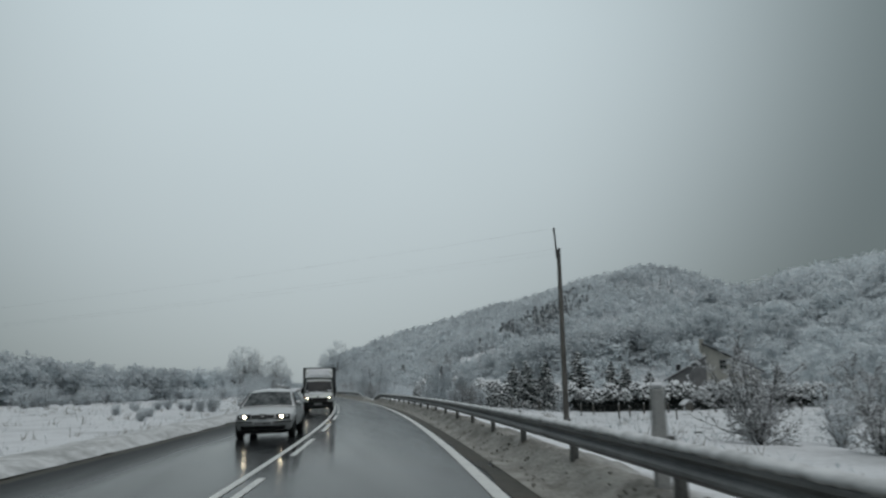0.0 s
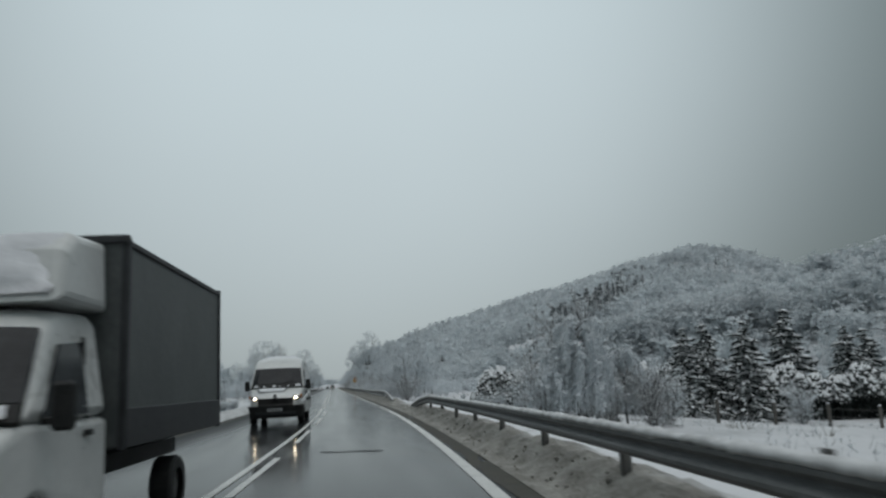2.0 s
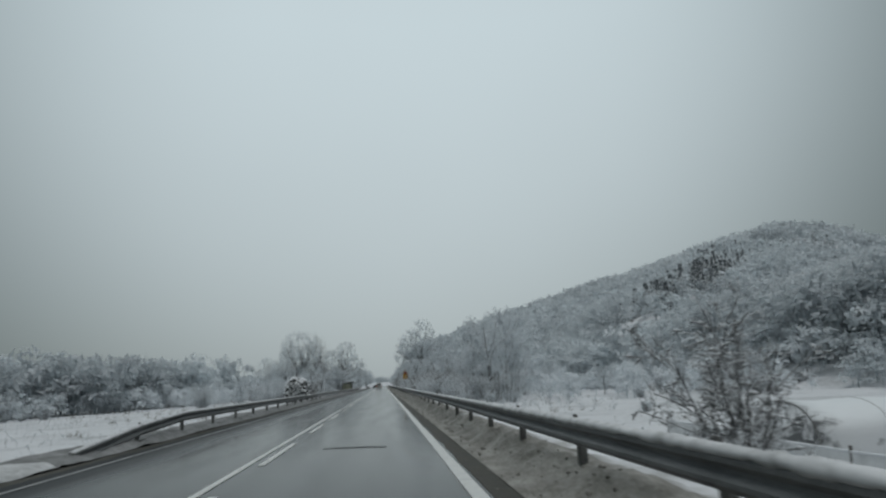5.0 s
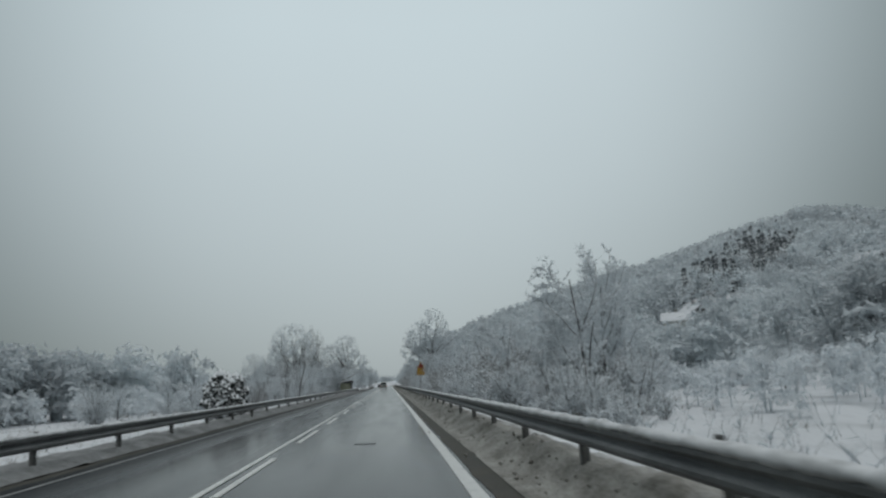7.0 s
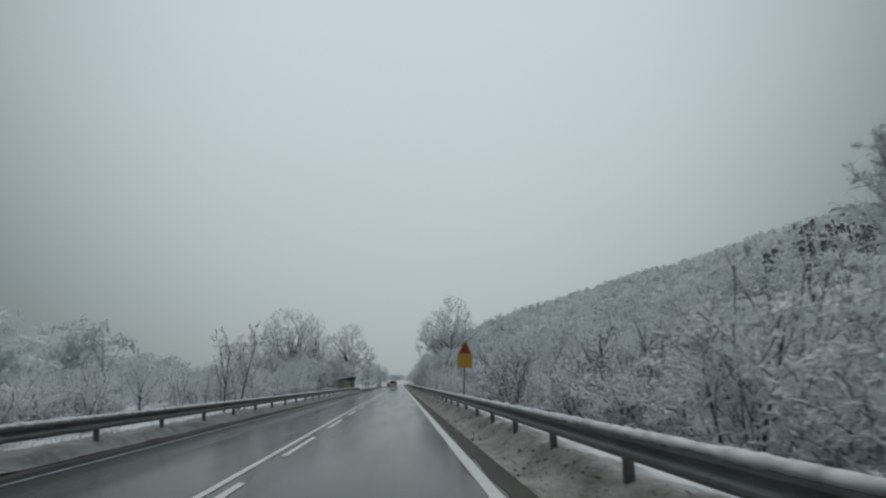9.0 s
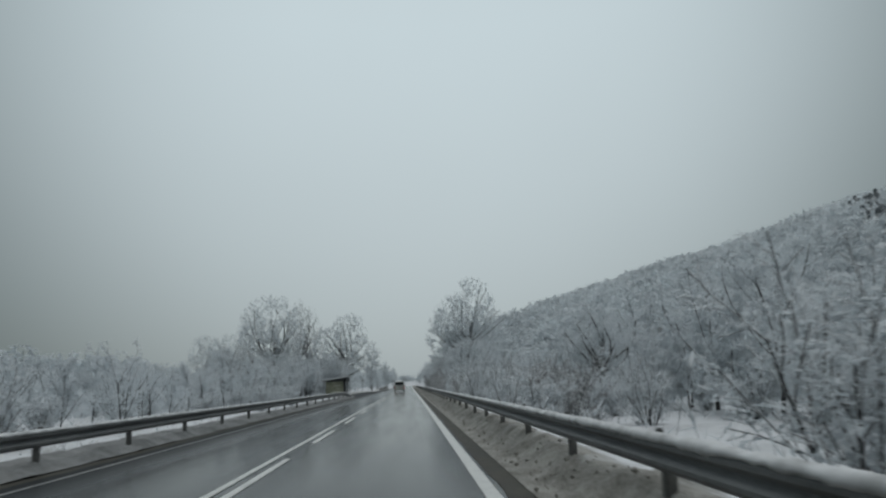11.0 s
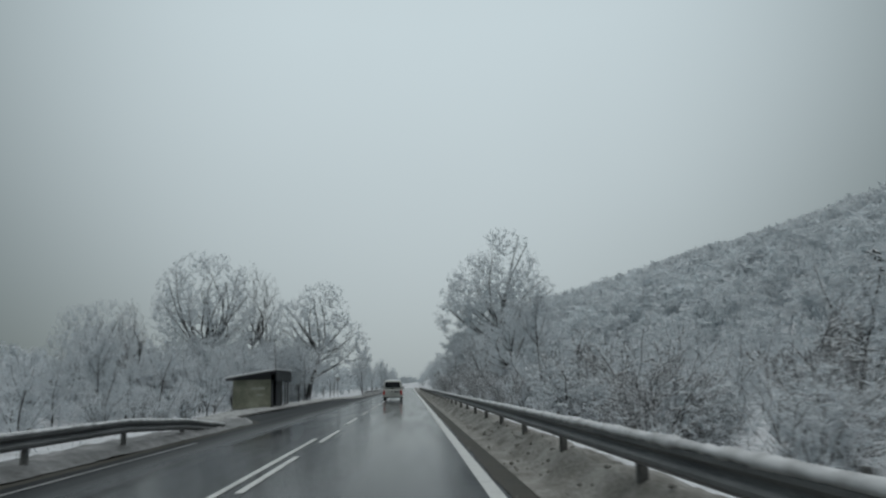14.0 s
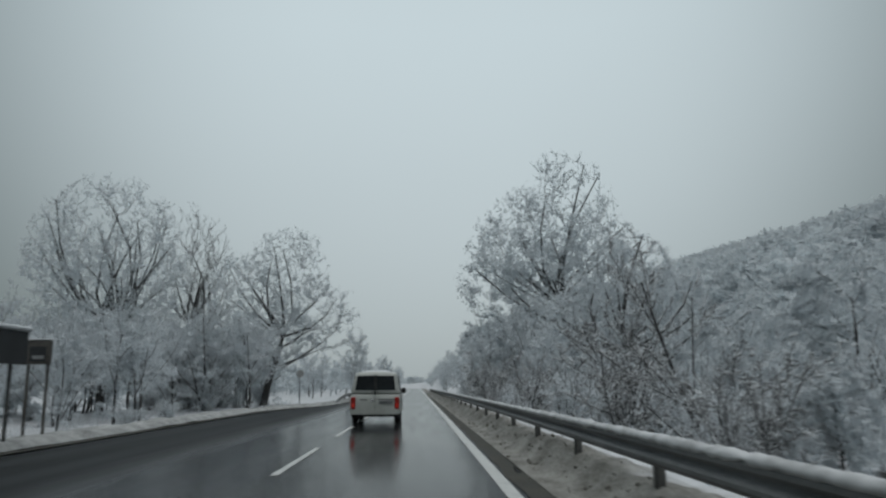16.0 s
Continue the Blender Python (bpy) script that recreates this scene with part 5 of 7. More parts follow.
for k in range(230):
    x, y = rng.uniform(40, 66), rng.uniform(126, 226)
    hill.append((x + 0.12 * (226 - y), y, rng.uniform(1.8, 4.6)))
COTTAGES = ((67, 301), (73, 307), (175, 390), (142, 208))


def clear_of_cottages(row):
    """How much of its height a tree keeps: none round a cottage, little on the cleared slope below it."""
    x, y, _ = row
    for cx, cy in COTTAGES:
        d = Vector((2.0 - cx, 130.0 - cy)).normalized()
        along, across = (x - cx) * d.x + (y - cy) * d.y, abs((x - cx) * d.y - (y - cy) * d.x)
        if -4 < along < 9 and across < 6:
            return 0.0
        if 9 <= along < (140 if cx > 150 else 60) and across < 8:
            return 0.3
    return 1.0


hill = [(x, y, h * clear_of_cottages((x, y, h))) for x, y, h in hill if clear_of_cottages((x, y, h)) > 0]
near_hill = [row for row in hill if row[0] < 120 and row[1] < 420]
hill = [row for row in hill if not (row[0] < 120 and row[1] < 420)]
woods("hill_foot_woods", "frost-white leafless woods at the foot of the hill", low_trees(120, 6, 125, 0.045), near_hill, WOODS, 1.15)
woods("hillside_woods", "frost-white leafless woods on the hillside", low_trees(100, 6, 48, 0.08), hill, WOODS, 1.2)
woods("far_hillside_woods", "frost-grey woods up to the hill's ridge", low_trees(150, 6, 30, 0.105), hill_far, WOODS, 1.25)
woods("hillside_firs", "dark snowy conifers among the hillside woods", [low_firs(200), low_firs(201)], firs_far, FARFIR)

belt = []
for k in range(1350):
    y = rng.uniform(40, 470)
    belt.append((-70 - 34 * rng.random() ** 0.8 + 12 * ripple(y, 0.0, 26.0), y, rng.uniform(9, 13.5)))
for k in range(260):
    y = rng.uniform(150, 420)
    belt.append((-36 - 32 * rng.random(), y, rng.uniform(4, 8) * (0.55 + 0.6 * (y > 230))))
for k in range(380):
    f = rng.random()
    belt.append((-84 + 58 * f - 12 * rng.random(), 70 + 200 * f + rng.uniform(-12, 12), rng.uniform(6, 10.5)))
for k in range(420):
    y = rng.uniform(430, 1100)
    side = rng.choice((-1, 1))
    belt.append((side * (13 + 60 * rng.random()), y, rng.uniform(7, 12)))
woods("field_woods", "belt of frosted trees beyond the snowy field", low_trees(300, 6, 115, 0.06), belt, WOODS)

under = []
for k in range(380):
    y = rng.uniform(168, 425)
    x = 19 + 26 * rng.random()
    if not in_clearing(x, y):
        under.append((x, y, rng.uniform(1.6, 4.2)))
for k in range(380):
    y = rng.uniform(212, 430)
    under.append((-21 - 32 * rng.random() - (2.5 if y > 310 else 0), y, rng.uniform(1.5, 4.0)))
woods("undergrowth", "frosted undergrowth between the thicket trees", low_trees(400, 6, 130, 0.055), under, FROST)

close_off = [(rng.uniform(-90, 110), rng.uniform(1150, 1320), rng.uniform(9, 15)) for k in range(260)]
woods("distant_woods", "grey woods that close the far end of the road", low_trees(500, 3, 60), close_off, WOODS)

roots = []
for k in range(3400):
    if k % 3:
        y = rng.uniform(150, 420)
        x = 6.3 + 13 * rng.random() ** 1.2
        if in_clearing(x, y):
            continue
    else:
        y = rng.uniform(200, 420)
        x = -8.6 - 14 * rng.random() - (3.4 if y > 306 else 0)
    z = float(ground_z(x, y))
    a, e, s = rng.uniform(0, 2 * math.pi), rng.uniform(0.5, 1.4), rng.uniform(0.5, 1.5)
    o = Vector((x, y, z - 0.05))
    roots.append((0, o, o + Vector((math.cos(a) * math.cos(e), math.sin(a) * math.cos(e), math.sin(e))) * s, 0.012, 0.004))
scrub_mesh = two_tone("frosted_scrub", sticks(roots, 3), together(furred(rng, roots, 26000, 0.28), caps(rng, roots, 2600, 0.045)))
scrub_mesh.materials.append(TWIG)
scrub = part("frosted_scrub", scrub_mesh, None)
scrub_mesh.materials.append(FROST)
tagged(scrub, "low frosted scrub and stems behind the guardrails", "scrub", kind="stuff")

# dry stalks that stand out of the snow
tufts = []
for k in range(1500):
    if k < 1050:
        y = rng.uniform(5, 260)
        x = float(road_x(y)) - 8.5 - 45 * rng.random() ** 1.3
        if ripple(x, y, 7.0, 3.0) < 0.05:
            continue
    else:
        y = rng.uniform(0, 240)
        x = float(road_x(y)) + 6.8 + 22 * rng.random() ** 1.5
        if ripple(x, y, 4.0, 5.0) < 0.2:
            continue
    z = float(ground_z(x, y))
    for j in range(9):
        a, e, s = rng.uniform(0, 2 * math.pi), rng.uniform(0.6, 1.4), rng.uniform(0.15, 0.55)
        o = Vector((x + rng.uniform(-0.25, 0.25), y + rng.uniform(-0.25, 0.25), z - 0.03))
        tufts.append((0, o, o + Vector((math.cos(a) * math.cos(e), math.sin(a) * math.cos(e), math.sin(e))) * s, 0.014, 0.004))
stalks = part("dry_grass", tri_mesh("dry_grass", *sticks(tufts, 3)), GRASS)
tagged(stalks, "dry brown stalks poking out of the snow", "grass", kind="stuff")


# frosted weeds that roughen the snowy fields
weeds = []
for k in range(15000):
    if k % 5 < 3:
        y = rng.uniform(8, 260)
        x = float(road_x(y)) - 8.2 - 50 * rng.random() ** 1.4
        thick = ripple(x, y, 6.0, 3.0) + 0.5 * ripple(x, y, 2.2, 1.0)
    else:
        y = rng.uniform(-5, 84)
        x = float(road_x(y)) + 7.4 + 34 * rng.random() ** 1.3
        thick = ripple(x, y, 5.0, 5.0) + 0.5 * ripple(x, y, 1.7, 2.0)
    if thick < 0.05:
        continue
    a, e, h = rng.uniform(0, 2 * math.pi), rng.uniform(0.7, 1.5), rng.uniform(0.12, 0.42)
    o = Vector((x, y, float(ground_z(x, y)) - 0.03))
    weeds.append((0, o, o + Vector((math.cos(a) * math.cos(e), math.sin(a) * math.cos(e), math.sin(e))) * h, 0.010, 0.004))
weed_mesh = two_tone("frosted_weeds", sticks(weeds, 3), together(furred(rng, weeds, 14000, 0.15, 0.09, 0.8), caps(rng, weeds, 2200, 0.03)))
weed_mesh.materials.append(TWIG)
weed_mesh.materials.append(FROST)
tagged(part("frosted_weeds", weed_mesh, None), "low frosted weeds standing in the snow", "weeds", kind="stuff")

# ---- buildings and roadside things ----


def house():
    t = thing("house", "beige gabled house with snow on its lower wing", "house", pose(52.1, 95.0, -1.25, 0, 0, -27) @ Matrix.Scale(0.82, 4))
    main = bmesh.new()
    outline = [(0.0, 0.0), (8.3, 0.0), (8.3, 5.4), (0.0, 9.7)]
    front = [main.verts.new((x, 0, z)) for x, z in outline]
    back = [main.verts.new((x, 9.0, z)) for x, z in outline]
    main.faces.new(front)
    main.faces.new(back[::-1])
    for i in range(4):
        main.faces.new((front[(i + 1) % 4], front[i], back[i], back[(i + 1) % 4]))
    bmesh.ops.recalc_face_normals(main, faces=main.faces)
    wall = part("wall", main, PLASTER, t)
    wing = bmesh.new()
    outline = [(-6.2, 0.0), (-0.01, 0.0), (-0.01, 7.5), (-6.2, 4.1)]
    front = [wing.verts.new((x, -0.8, z)) for x, z in outline]
    back = [wing.verts.new((x, 8.0, z)) for x, z in outline]
    wing.faces.new(front)
    wing.faces.new(back[::-1])
    for i in range(4):
        wing.faces.new((front[(i + 1) % 4], front[i], back[i], back[(i + 1) % 4]))
    bmesh.ops.recalc_face_normals(wing, faces=wing.faces)
    part("wing_wall", wing, GREYWALL, t, "grey plastered wall of the wing")
    part("roof", slab([(-0.3, -0.5, 10.0), (9.1, -0.5, 5.1), (9.1, 9.4, 5.1), (-0.3, 9.4, 10.0)], 0.22), DARKTIN, t, "dark edged main roof")
    wr = part("wing_roof", slab([(-7.0, -1.25, 3.80), (0.0, -1.25, 7.72), (0.0, 8.4, 7.72), (-7.0, 8.4, 3.80)], 0.16), DARKTIN, t)
    part("roof_snow", slab([(-7.02, -1.2, 4.0), (-0.02, -1.2, 7.92), (-0.02, 8.4, 7.92), (-7.02, 8.4, 4.0)], 0.19, 0.05), SNOW, wr, "snow lying on the wing roof")
    part("chimney", joined(block(-0.35, 2.0, 9.6, 0.7, 0.8, 2.2, 0.03), block(-0.35, 2.0, 10.75, 0.85, 0.95, 0.12, 0.02)), PLASTER, t, "pale chimney beside the ridge")
    part("vent", block(-4.4, 2.6, 6.0, 0.75, 0.7, 1.1, 0.03), DARKTIN, wr, "small dark chimney on the wing")
    win = part("window", block(2.75, -0.03, 6.35, 1.15, 0.10, 1.65, 0.02), CONCRETE, t)
    for x in (2.48, 3.02):
        for z in (5.98, 6.75):
            part("pane", block(x, -0.08, z, 0.42, 0.03, 0.62, 0.01), GLASS, win)
    part("sill", block(2.75, -0.12, 5.48, 1.35, 0.22, 0.07, 0.01), CONCRETE, win)
    return t


house()


def far_house(x, y, sx, sy, wall_h, roof_h, turn, wallmat):
    t = thing("cottage", "small hillside cottage under a snowy roof", "house", pose(x, y, float(ground_z(x, y)) - 0.6, 0, 0, turn), "hillside cottages")
    part("wall", block(0, 0, (wall_h + 0.6) / 2, sx, sy, wall_h + 0.6, 0.03), wallmat, t)
    z0 = wall_h + 0.6
    gable = bmesh.new()
    a = [gable.verts.new(c) for c in ((-sx / 2, -sy / 2, z0), (sx / 2, -sy / 2, z0), (sx / 2, sy / 2, z0), (-sx / 2, sy / 2, z0), (0, -sy / 2, z0 + roof_h * 0.95), (0, sy / 2, z0 + roof_h * 0.95))]
    for f in ((0, 1, 4), (2, 3, 5), (1, 2, 5, 4), (3, 0, 4, 5), (3, 2, 1, 0)):
        gable.faces.new([a[i] for i in f])
    part("gable", gable, wallmat, t)
    e = 0.5
    part("roof", joined(slab([(-sx / 2 - e, -sy / 2 - e, z0 - 0.1), (0, -sy / 2 - e, z0 + roof_h), (0, sy / 2 + e, z0 + roof_h), (-sx / 2 - e, sy / 2 + e, z0 - 0.1)], 0.25),
                        slab([(sx / 2 + e, sy / 2 + e, z0 - 0.1), (0, sy / 2 + e, z0 + roof_h), (0, -sy / 2 - e, z0 + roof_h), (sx / 2 + e, -sy / 2 - e, z0 - 0.1)], 0.25)), SNOW, t, "roof thick with snow")
    for k in (-1, 1):
        w = part("window", block(k * sx * 0.24, -sy / 2 - 0.03, z0 - 1.3, 1.0, 0.1, 1.2, 0.02), CONCRETE, t)
        part("pane", block(k * sx * 0.24, -sy / 2 - 0.09, z0 - 1.3, 0.8, 0.03, 1.0, 0.01), GLASS, w)
    part("chimney", block(sx * 0.2, 0.5, z0 + roof_h, 0.6, 0.6, 1.6, 0.03), CONCRETE, t)


far_house(67, 301, 5.5, 6.5, 2.2, 1.9, 65, PLASTER)
far_house(73, 307, 4, 4.5, 1.9, 1.5, 20, GREYWALL)
far_house(175, 390, 9.5, 8.5, 3.6, 3.2, 30, GREYWALL)
far_house(142, 208, 9, 8, 3.4, 2.8, 20, PLASTER)
far_house(310, 640, 10, 9, 3.6, 3.0, 40, GREYWALL)


def shed():
    t = thing("shed", "small dark wooden shed with snowy pitched roof", "shed", pose(42.3, 83.2, float(ground_z(42.3, 83.2)), 0, 0, 8) @ Matrix.Scale(0.62, 4))
    part("body", extruded([(-0.7, 0), (0.7, 0), (0.7, 1.3), (-0.7, 1.3)], lambda y, z: 0.9, 0.02, 1), WOOD, t)
    part("roof", joined(slab([(-1.25, -0.95, 1.15), (0, -0.95, 2.15), (0, 0.95, 2.15), (-1.25, 0.95, 1.15)], 0.10), slab([(1.25, 0.95, 1.15), (0, 0.95, 2.15), (0, -0.95, 2.15), (1.25, -0.95, 1.15)], 0.10)), SNOW, t, "snow-covered roof")
    part("gable", extruded([(-0.68, 1.3), (0.68, 1.3), (0.68, 1.32), (-0.68, 1.32)], lambda y, z: 0.9, 0.0), WOOD, t)


shed()


def rail_fence(a, b, count):
    t = thing("field_fence", "row of short wooden fence posts with thin wire", "fence")
    a, b = Vector(a), Vector(b)
    spots = []
    for i in range(count):
        p = a.lerp(b, i / (count - 1))
        z = float(ground_z(p.x, p.y))
        spots.append(Vector((p.x, p.y, z)))
        part("post", block(p.x, p.y, z + 0.45, 0.14, 0.14, 1.25, 0.02), WOOD, t)
        part("snow_cap", block(p.x, p.y, z + 1.10, 0.15, 0.15, 0.09, 0.04), SNOW, t)
    for p, q in zip(spots, spots[1:]):
        for hgt in (0.45, 0.85):
            part("wire", cylinder(p + Vector((0, 0, hgt)), q + Vector((0, 0, hgt)), 0.008, 0.008, 4), RUST, t)


rail_fence((18.0, 74.5), (62.0, 81.5), 15)
for x, y in ((19.5, 59.3), (20.5, 54.1), (24.6, 61.0), (29.5, 62.0)):
    z = float(ground_z(x, y))
    t = thing("stake", "thin weathered wooden stake in the snow", "stake", group="field stakes")
    part("shaft", block(x, y, z + 0.4, 0.10, 0.10, 1.1, 0.02), WOOD, t)
    part("snow_cap", block(x, y, z + 0.98, 0.11, 0.11, 0.07, 0.03), SNOW, t)


def mesh_fence():
    t = thing("mesh_fence", "low fence of snow-clogged wire mesh on dark posts", "fence")
    line_pts = [(12.9, 104.6), (13.1, 107.0), (13.3, 109.4), (13.45, 112.2), (13.55, 115.0), (13.7, 118.8), (13.9, 123.0), (14.15, 128.0), (14.6, 133.0)]
    spots = [Vector((x, y, float(ground_z(x, y)))) for x, y in line_pts]
    for p in spots:
        part("post", block(p.x, p.y, p.z + 0.45, 0.07, 0.07, 1.3, 0.01), WOOD, t)
    for p, q in zip(spots, spots[1:]):
        up = Vector((0, 0, 1))
        part("mesh_panel", slab([p + up * 0.02, q + up * 0.02, q + up * 0.92, p + up * 0.92], 0.02), NETTING, t)
        part("top_snow", cylinder(p + up * 0.95, q + up * 0.95, 0.04, 0.04, 6), SNOW, t)


mesh_fence()


def polytunnel(x0, x1, y, radius, hgt):
    t = thing("polytunnel", "low plastic tunnel greenhouse under snow", "greenhouse", group="tunnels beside the side road")
    z = float(ground_z((x0 + x1) / 2, y)) - 0.05
    n, k = 14, 12
    v, f = [], []
    for i in range(n + 1):
        x = x0 + (x1 - x0) * i / n
        sag = 1 - 0.04 * (i % 2)
        for j in range(k + 1):
            a = math.pi * j / k
            v.append((x, y - radius * math.cos(a), z + hgt * sag * math.sin(a) ** 0.7))
    for i in range(n):
        for j in range(k):
            q = i * (k + 1) + j
            f.append((q, q + 1, q + k + 2, q + k + 1))
    f += [tuple(range(k + 1))[::-1], tuple(n * (k + 1) + j for j in range(k + 1))]
    part("cover", raw_mesh("cover", v, f, True), FILMSHEET, t)
    for i in range(0, n + 1, 2):
        x = x0 + (x1 - x0) * i / n
        pts = [Vector((x, y - (radius - 0.015) * math.cos(math.pi * j / k), z + (hgt - 0.015) * math.sin(math.pi * j / k) ** 0.7)) for j in range(k + 1)]
        part("hoop", joined(*[cylinder(p, q, 0.025, 0.025, 5) for p, q in zip(pts, pts[1:])]), RUST, t)


polytunnel(16.5, 35.0, 127.0, 2.3, 1.85)
polytunnel(17.6, 32.0, 119.5, 1.6, 1.12)


def utility_pole():
    t = thing("utility_pole", "tall grey wooden utility pole with a raised top arm", "pole", pose(11.05, 40.0, -0.75, 0, 0, 0))
    part("shaft", cylinder((0, 0, 0), (-0.05, 0, 9.85), 0.165, 0.11, 12), WOOD, t)
    part("top_arm", cylinder((-0.14, 0, 9.35), (-0.27, 0, 10.95), 0.06, 0.05, 8), DARKTIN, t)
    part("cross_arm", cylinder((0.27, 0.74, 9.58), (-0.27, -0.74, 9.58), 0.06, 0.06, 6), DARKTIN, t)
    part("bracket", joined(cylinder((-0.05, 0, 9.1), (0.16, 0.45, 9.55), 0.022, 0.022, 6), cylinder((-0.05, 0, 9.1), (-0.20, -0.45, 9.55), 0.022, 0.022, 6)), DARKTIN, t)
    tips = []
    for x, y, z in ((-0.27, 0, 10.93), (0.26, 0.70, 9.62), (-0.26, -0.70, 9.62)):
        part("insulator", joined(cylinder((x, y, z), (x, y, z + 0.10), 0.05, 0.075, 10), cylinder((x, y, z + 0.10), (x, y, z + 0.22), 0.07, 0.04, 10)), DARKTIN, t)
        tips.append((x, y, z + 0.2))
    for x, y, z in tips:
        pts = []
        for i in range(25):
            s = i / 24
            pts.append(Vector((x, y, z)).lerp(Vector((-132.0, 79.0, z + 1.0)), s) - Vector((0, 0, 14.0 * s * (1 - s))))
        bits = [cylinder(p, q, 0.0022, 0.0022, 4) for p, q in zip(pts, pts[1:])]
        part("wire", joined(*bits), DARKTIN, t)


utility_pole()
far_pole = thing("utility_pole", "distant grey wooden utility pole", "pole", pose(-121.2, 119.0, float(ground_z(-121.2, 119.0)) - 0.3))
part("shaft", cylinder((0, 0, 0), (0, 0, 13.6), 0.16, 0.11, 10), WOOD, far_pole)


def marker(x, y, width, height, label, mat=CONCRETE):
    z = float(road_height(np.array([4.0]), np.array([y]))[0]) - 0.25
    t = thing("marker_post", label, "post", pose(x, y, z, 0, 0, -8))
    part("body", extruded([(-0.05, 0), (0.05, 0), (0.05, height), (0.0, height + 0.04), (-0.05, height)], lambda yy, zz: width / 2 * (0.75 if zz > height - 0.02 else 1), 0.015, 2), mat, t)
    part("snow_cap", block(0, 0, height + 0.05, width * 0.8, 0.10, 0.06, 0.03), SNOW, t)


marker(-0.05, 7.3, 0.17, 1.58, "grey concrete kilometre post behind the guardrail")
marker(-4.75, 113.5, 0.13, 1.05, "slim roadside reflector post in the snow", DARKTIN)

board = thing("notice_board", "small dark blue board on a post in the field", "board", pose(-19.8, 43.0, -0.75, 0, 0, 12))
part("panel", block(0, 0, 1.15, 0.6, 0.06, 0.95, 0.01), material("blue_board", (0.02, 0.05, 0.12), (0.03, 0.08, 0.18), 0.5, (0.4, 0.6), 0.05), board)
part("leg", block(0, 0.05, 0.55, 0.08, 0.06, 1.3, 0.01), DARKTIN, board)


def warning_sign():
    t = thing("road_sign", "orange-yellow road sign board with a pointed top", "road sign", pose(5.75, 222.0, -0.35, 0, 3, 8))
    part("pole", cylinder((0, 0.05, 0), (0, 0.05, 3.75), 0.035, 0.035, 8), DARKTIN, t)
    plate = part("board", slab([(-0.42, 0, 2.45), (0.42, 0, 2.45), (0.42, 0, 3.18), (0.0, 0, 3.95), (-0.42, 0, 3.18)], 0.03, 0.008), YELLOW, t)
    part("triangle", slab([(-0.33, -0.012, 3.22), (0.33, -0.012, 3.22), (0.0, -0.012, 3.84)], 0.008), REDSIGN, plate, "dark red warning triangle")
    part("snow_cap", block(0.0, 0.0, 3.97, 0.16, 0.07, 0.10, 0.03), SNOW, t)


warning_sign()


def round_sign(x, y, label):
    t = thing("road_sign", label, "road sign", pose(x, y, -0.4, 0, 0, 4))
    part("pole", cylinder((0, 0.04, 0), (0, 0.04, 3.3), 0.035, 0.035, 8), DARKTIN, t)
    part("disc", cylinder((0, 0.0, 3.0), (0, 0.025, 3.0), 0.34, 0.34, 20), CONCRETE, t)


round_sign(-8.3, 396.0, "round grey road sign back on a thin pole")


def bus_shelter():
    t = thing("bus_shelter", "old bus shelter with stained yellow wall and dark lean-to roof", "bus shelter", pose(-9.15, 343.3, -0.1, 0, 0, 0))
    wallp = part("end_wall", block(0.0, -3.0, 1.12, 2.75, 0.16, 2.25, 0.01), SHELTERWALL, t)
    part("poster", block(0.45, -3.09, 1.62, 1.0, 0.02, 0.20, 0.004), material("pale_poster", (0.30, 0.31, 0.25), (0.40, 0.40, 0.34), 0.3, (0.5, 0.7), 0.05), wallp, "faded pale poster strip")
    part("poster", block(0.60, -3.09, 1.15, 0.50, 0.02, 0.16, 0.004), bpy.data.materials["pale_poster"], wallp)
    part("plinth", block(0.0, -3.0, 0.06, 2.85, 0.22, 0.25, 0.02), DARKTIN, t)
    part("back_wall", block(-1.30, -0.95, 1.12, 0.16, 4.1, 2.25, 0.01), SHELTERWALL, t)
    part("end_wall", block(0.0, 0.95, 1.12, 2.75, 0.16, 2.25, 0.01), DARKTIN, t)
    part("side_panel", block(1.42, -2.78, 1.12, 0.10, 0.5, 2.25, 0.01), DARKTIN, t, "dark front panel")
    part("side_panel", block(1.42, -0.2, 1.12, 0.10, 2.3, 2.25, 0.01), DARKTIN, t)
    part("bench", block(-0.95, -1.2, 0.48, 0.45, 2.9, 0.07, 0.01), WOOD, t)
    for x, y in ((1.55, 3.25), (1.55, 2.1), (-1.3, 3.2)):
        part("post", cylinder((x, y, -0.1), (x, y, 2.5), 0.045, 0.045, 8), RUST, t)
    part("roof", slab([(-1.85, -3.40, 2.36), (1.78, -3.40, 2.86), (1.78, 3.45, 2.86), (-1.85, 3.45, 2.36)], 0.12), DARKTIN, t)
    part("fascia", block(1.80, 0.02, 2.50, 0.06, 6.9, 0.80, 0.01), DARKTIN, t, "deep dark sheet fascia")
    for y in (-3.0, 0.95):
        part("gable", slab([(-1.36, y - 0.07, 2.25), (1.40, y - 0.07, 2.25), (1.40, y - 0.07, 2.72), (-1.36, y - 0.07, 2.33)], 0.12), DARKTIN, t, "dark board between wall and roof")
    part("roof_snow", slab([(-1.95, -3.52, 2.50), (1.87, -3.52, 3.035), (1.87, 3.54, 3.035), (-1.95, 3.54, 2.50)], 0.13, 0.04), SNOW, t, "thin snow on the roof")
    part("floor", block(0.0, 0, 0.02, 3.0, 6.4, 0.25, 0.02), CONCRETE, t)


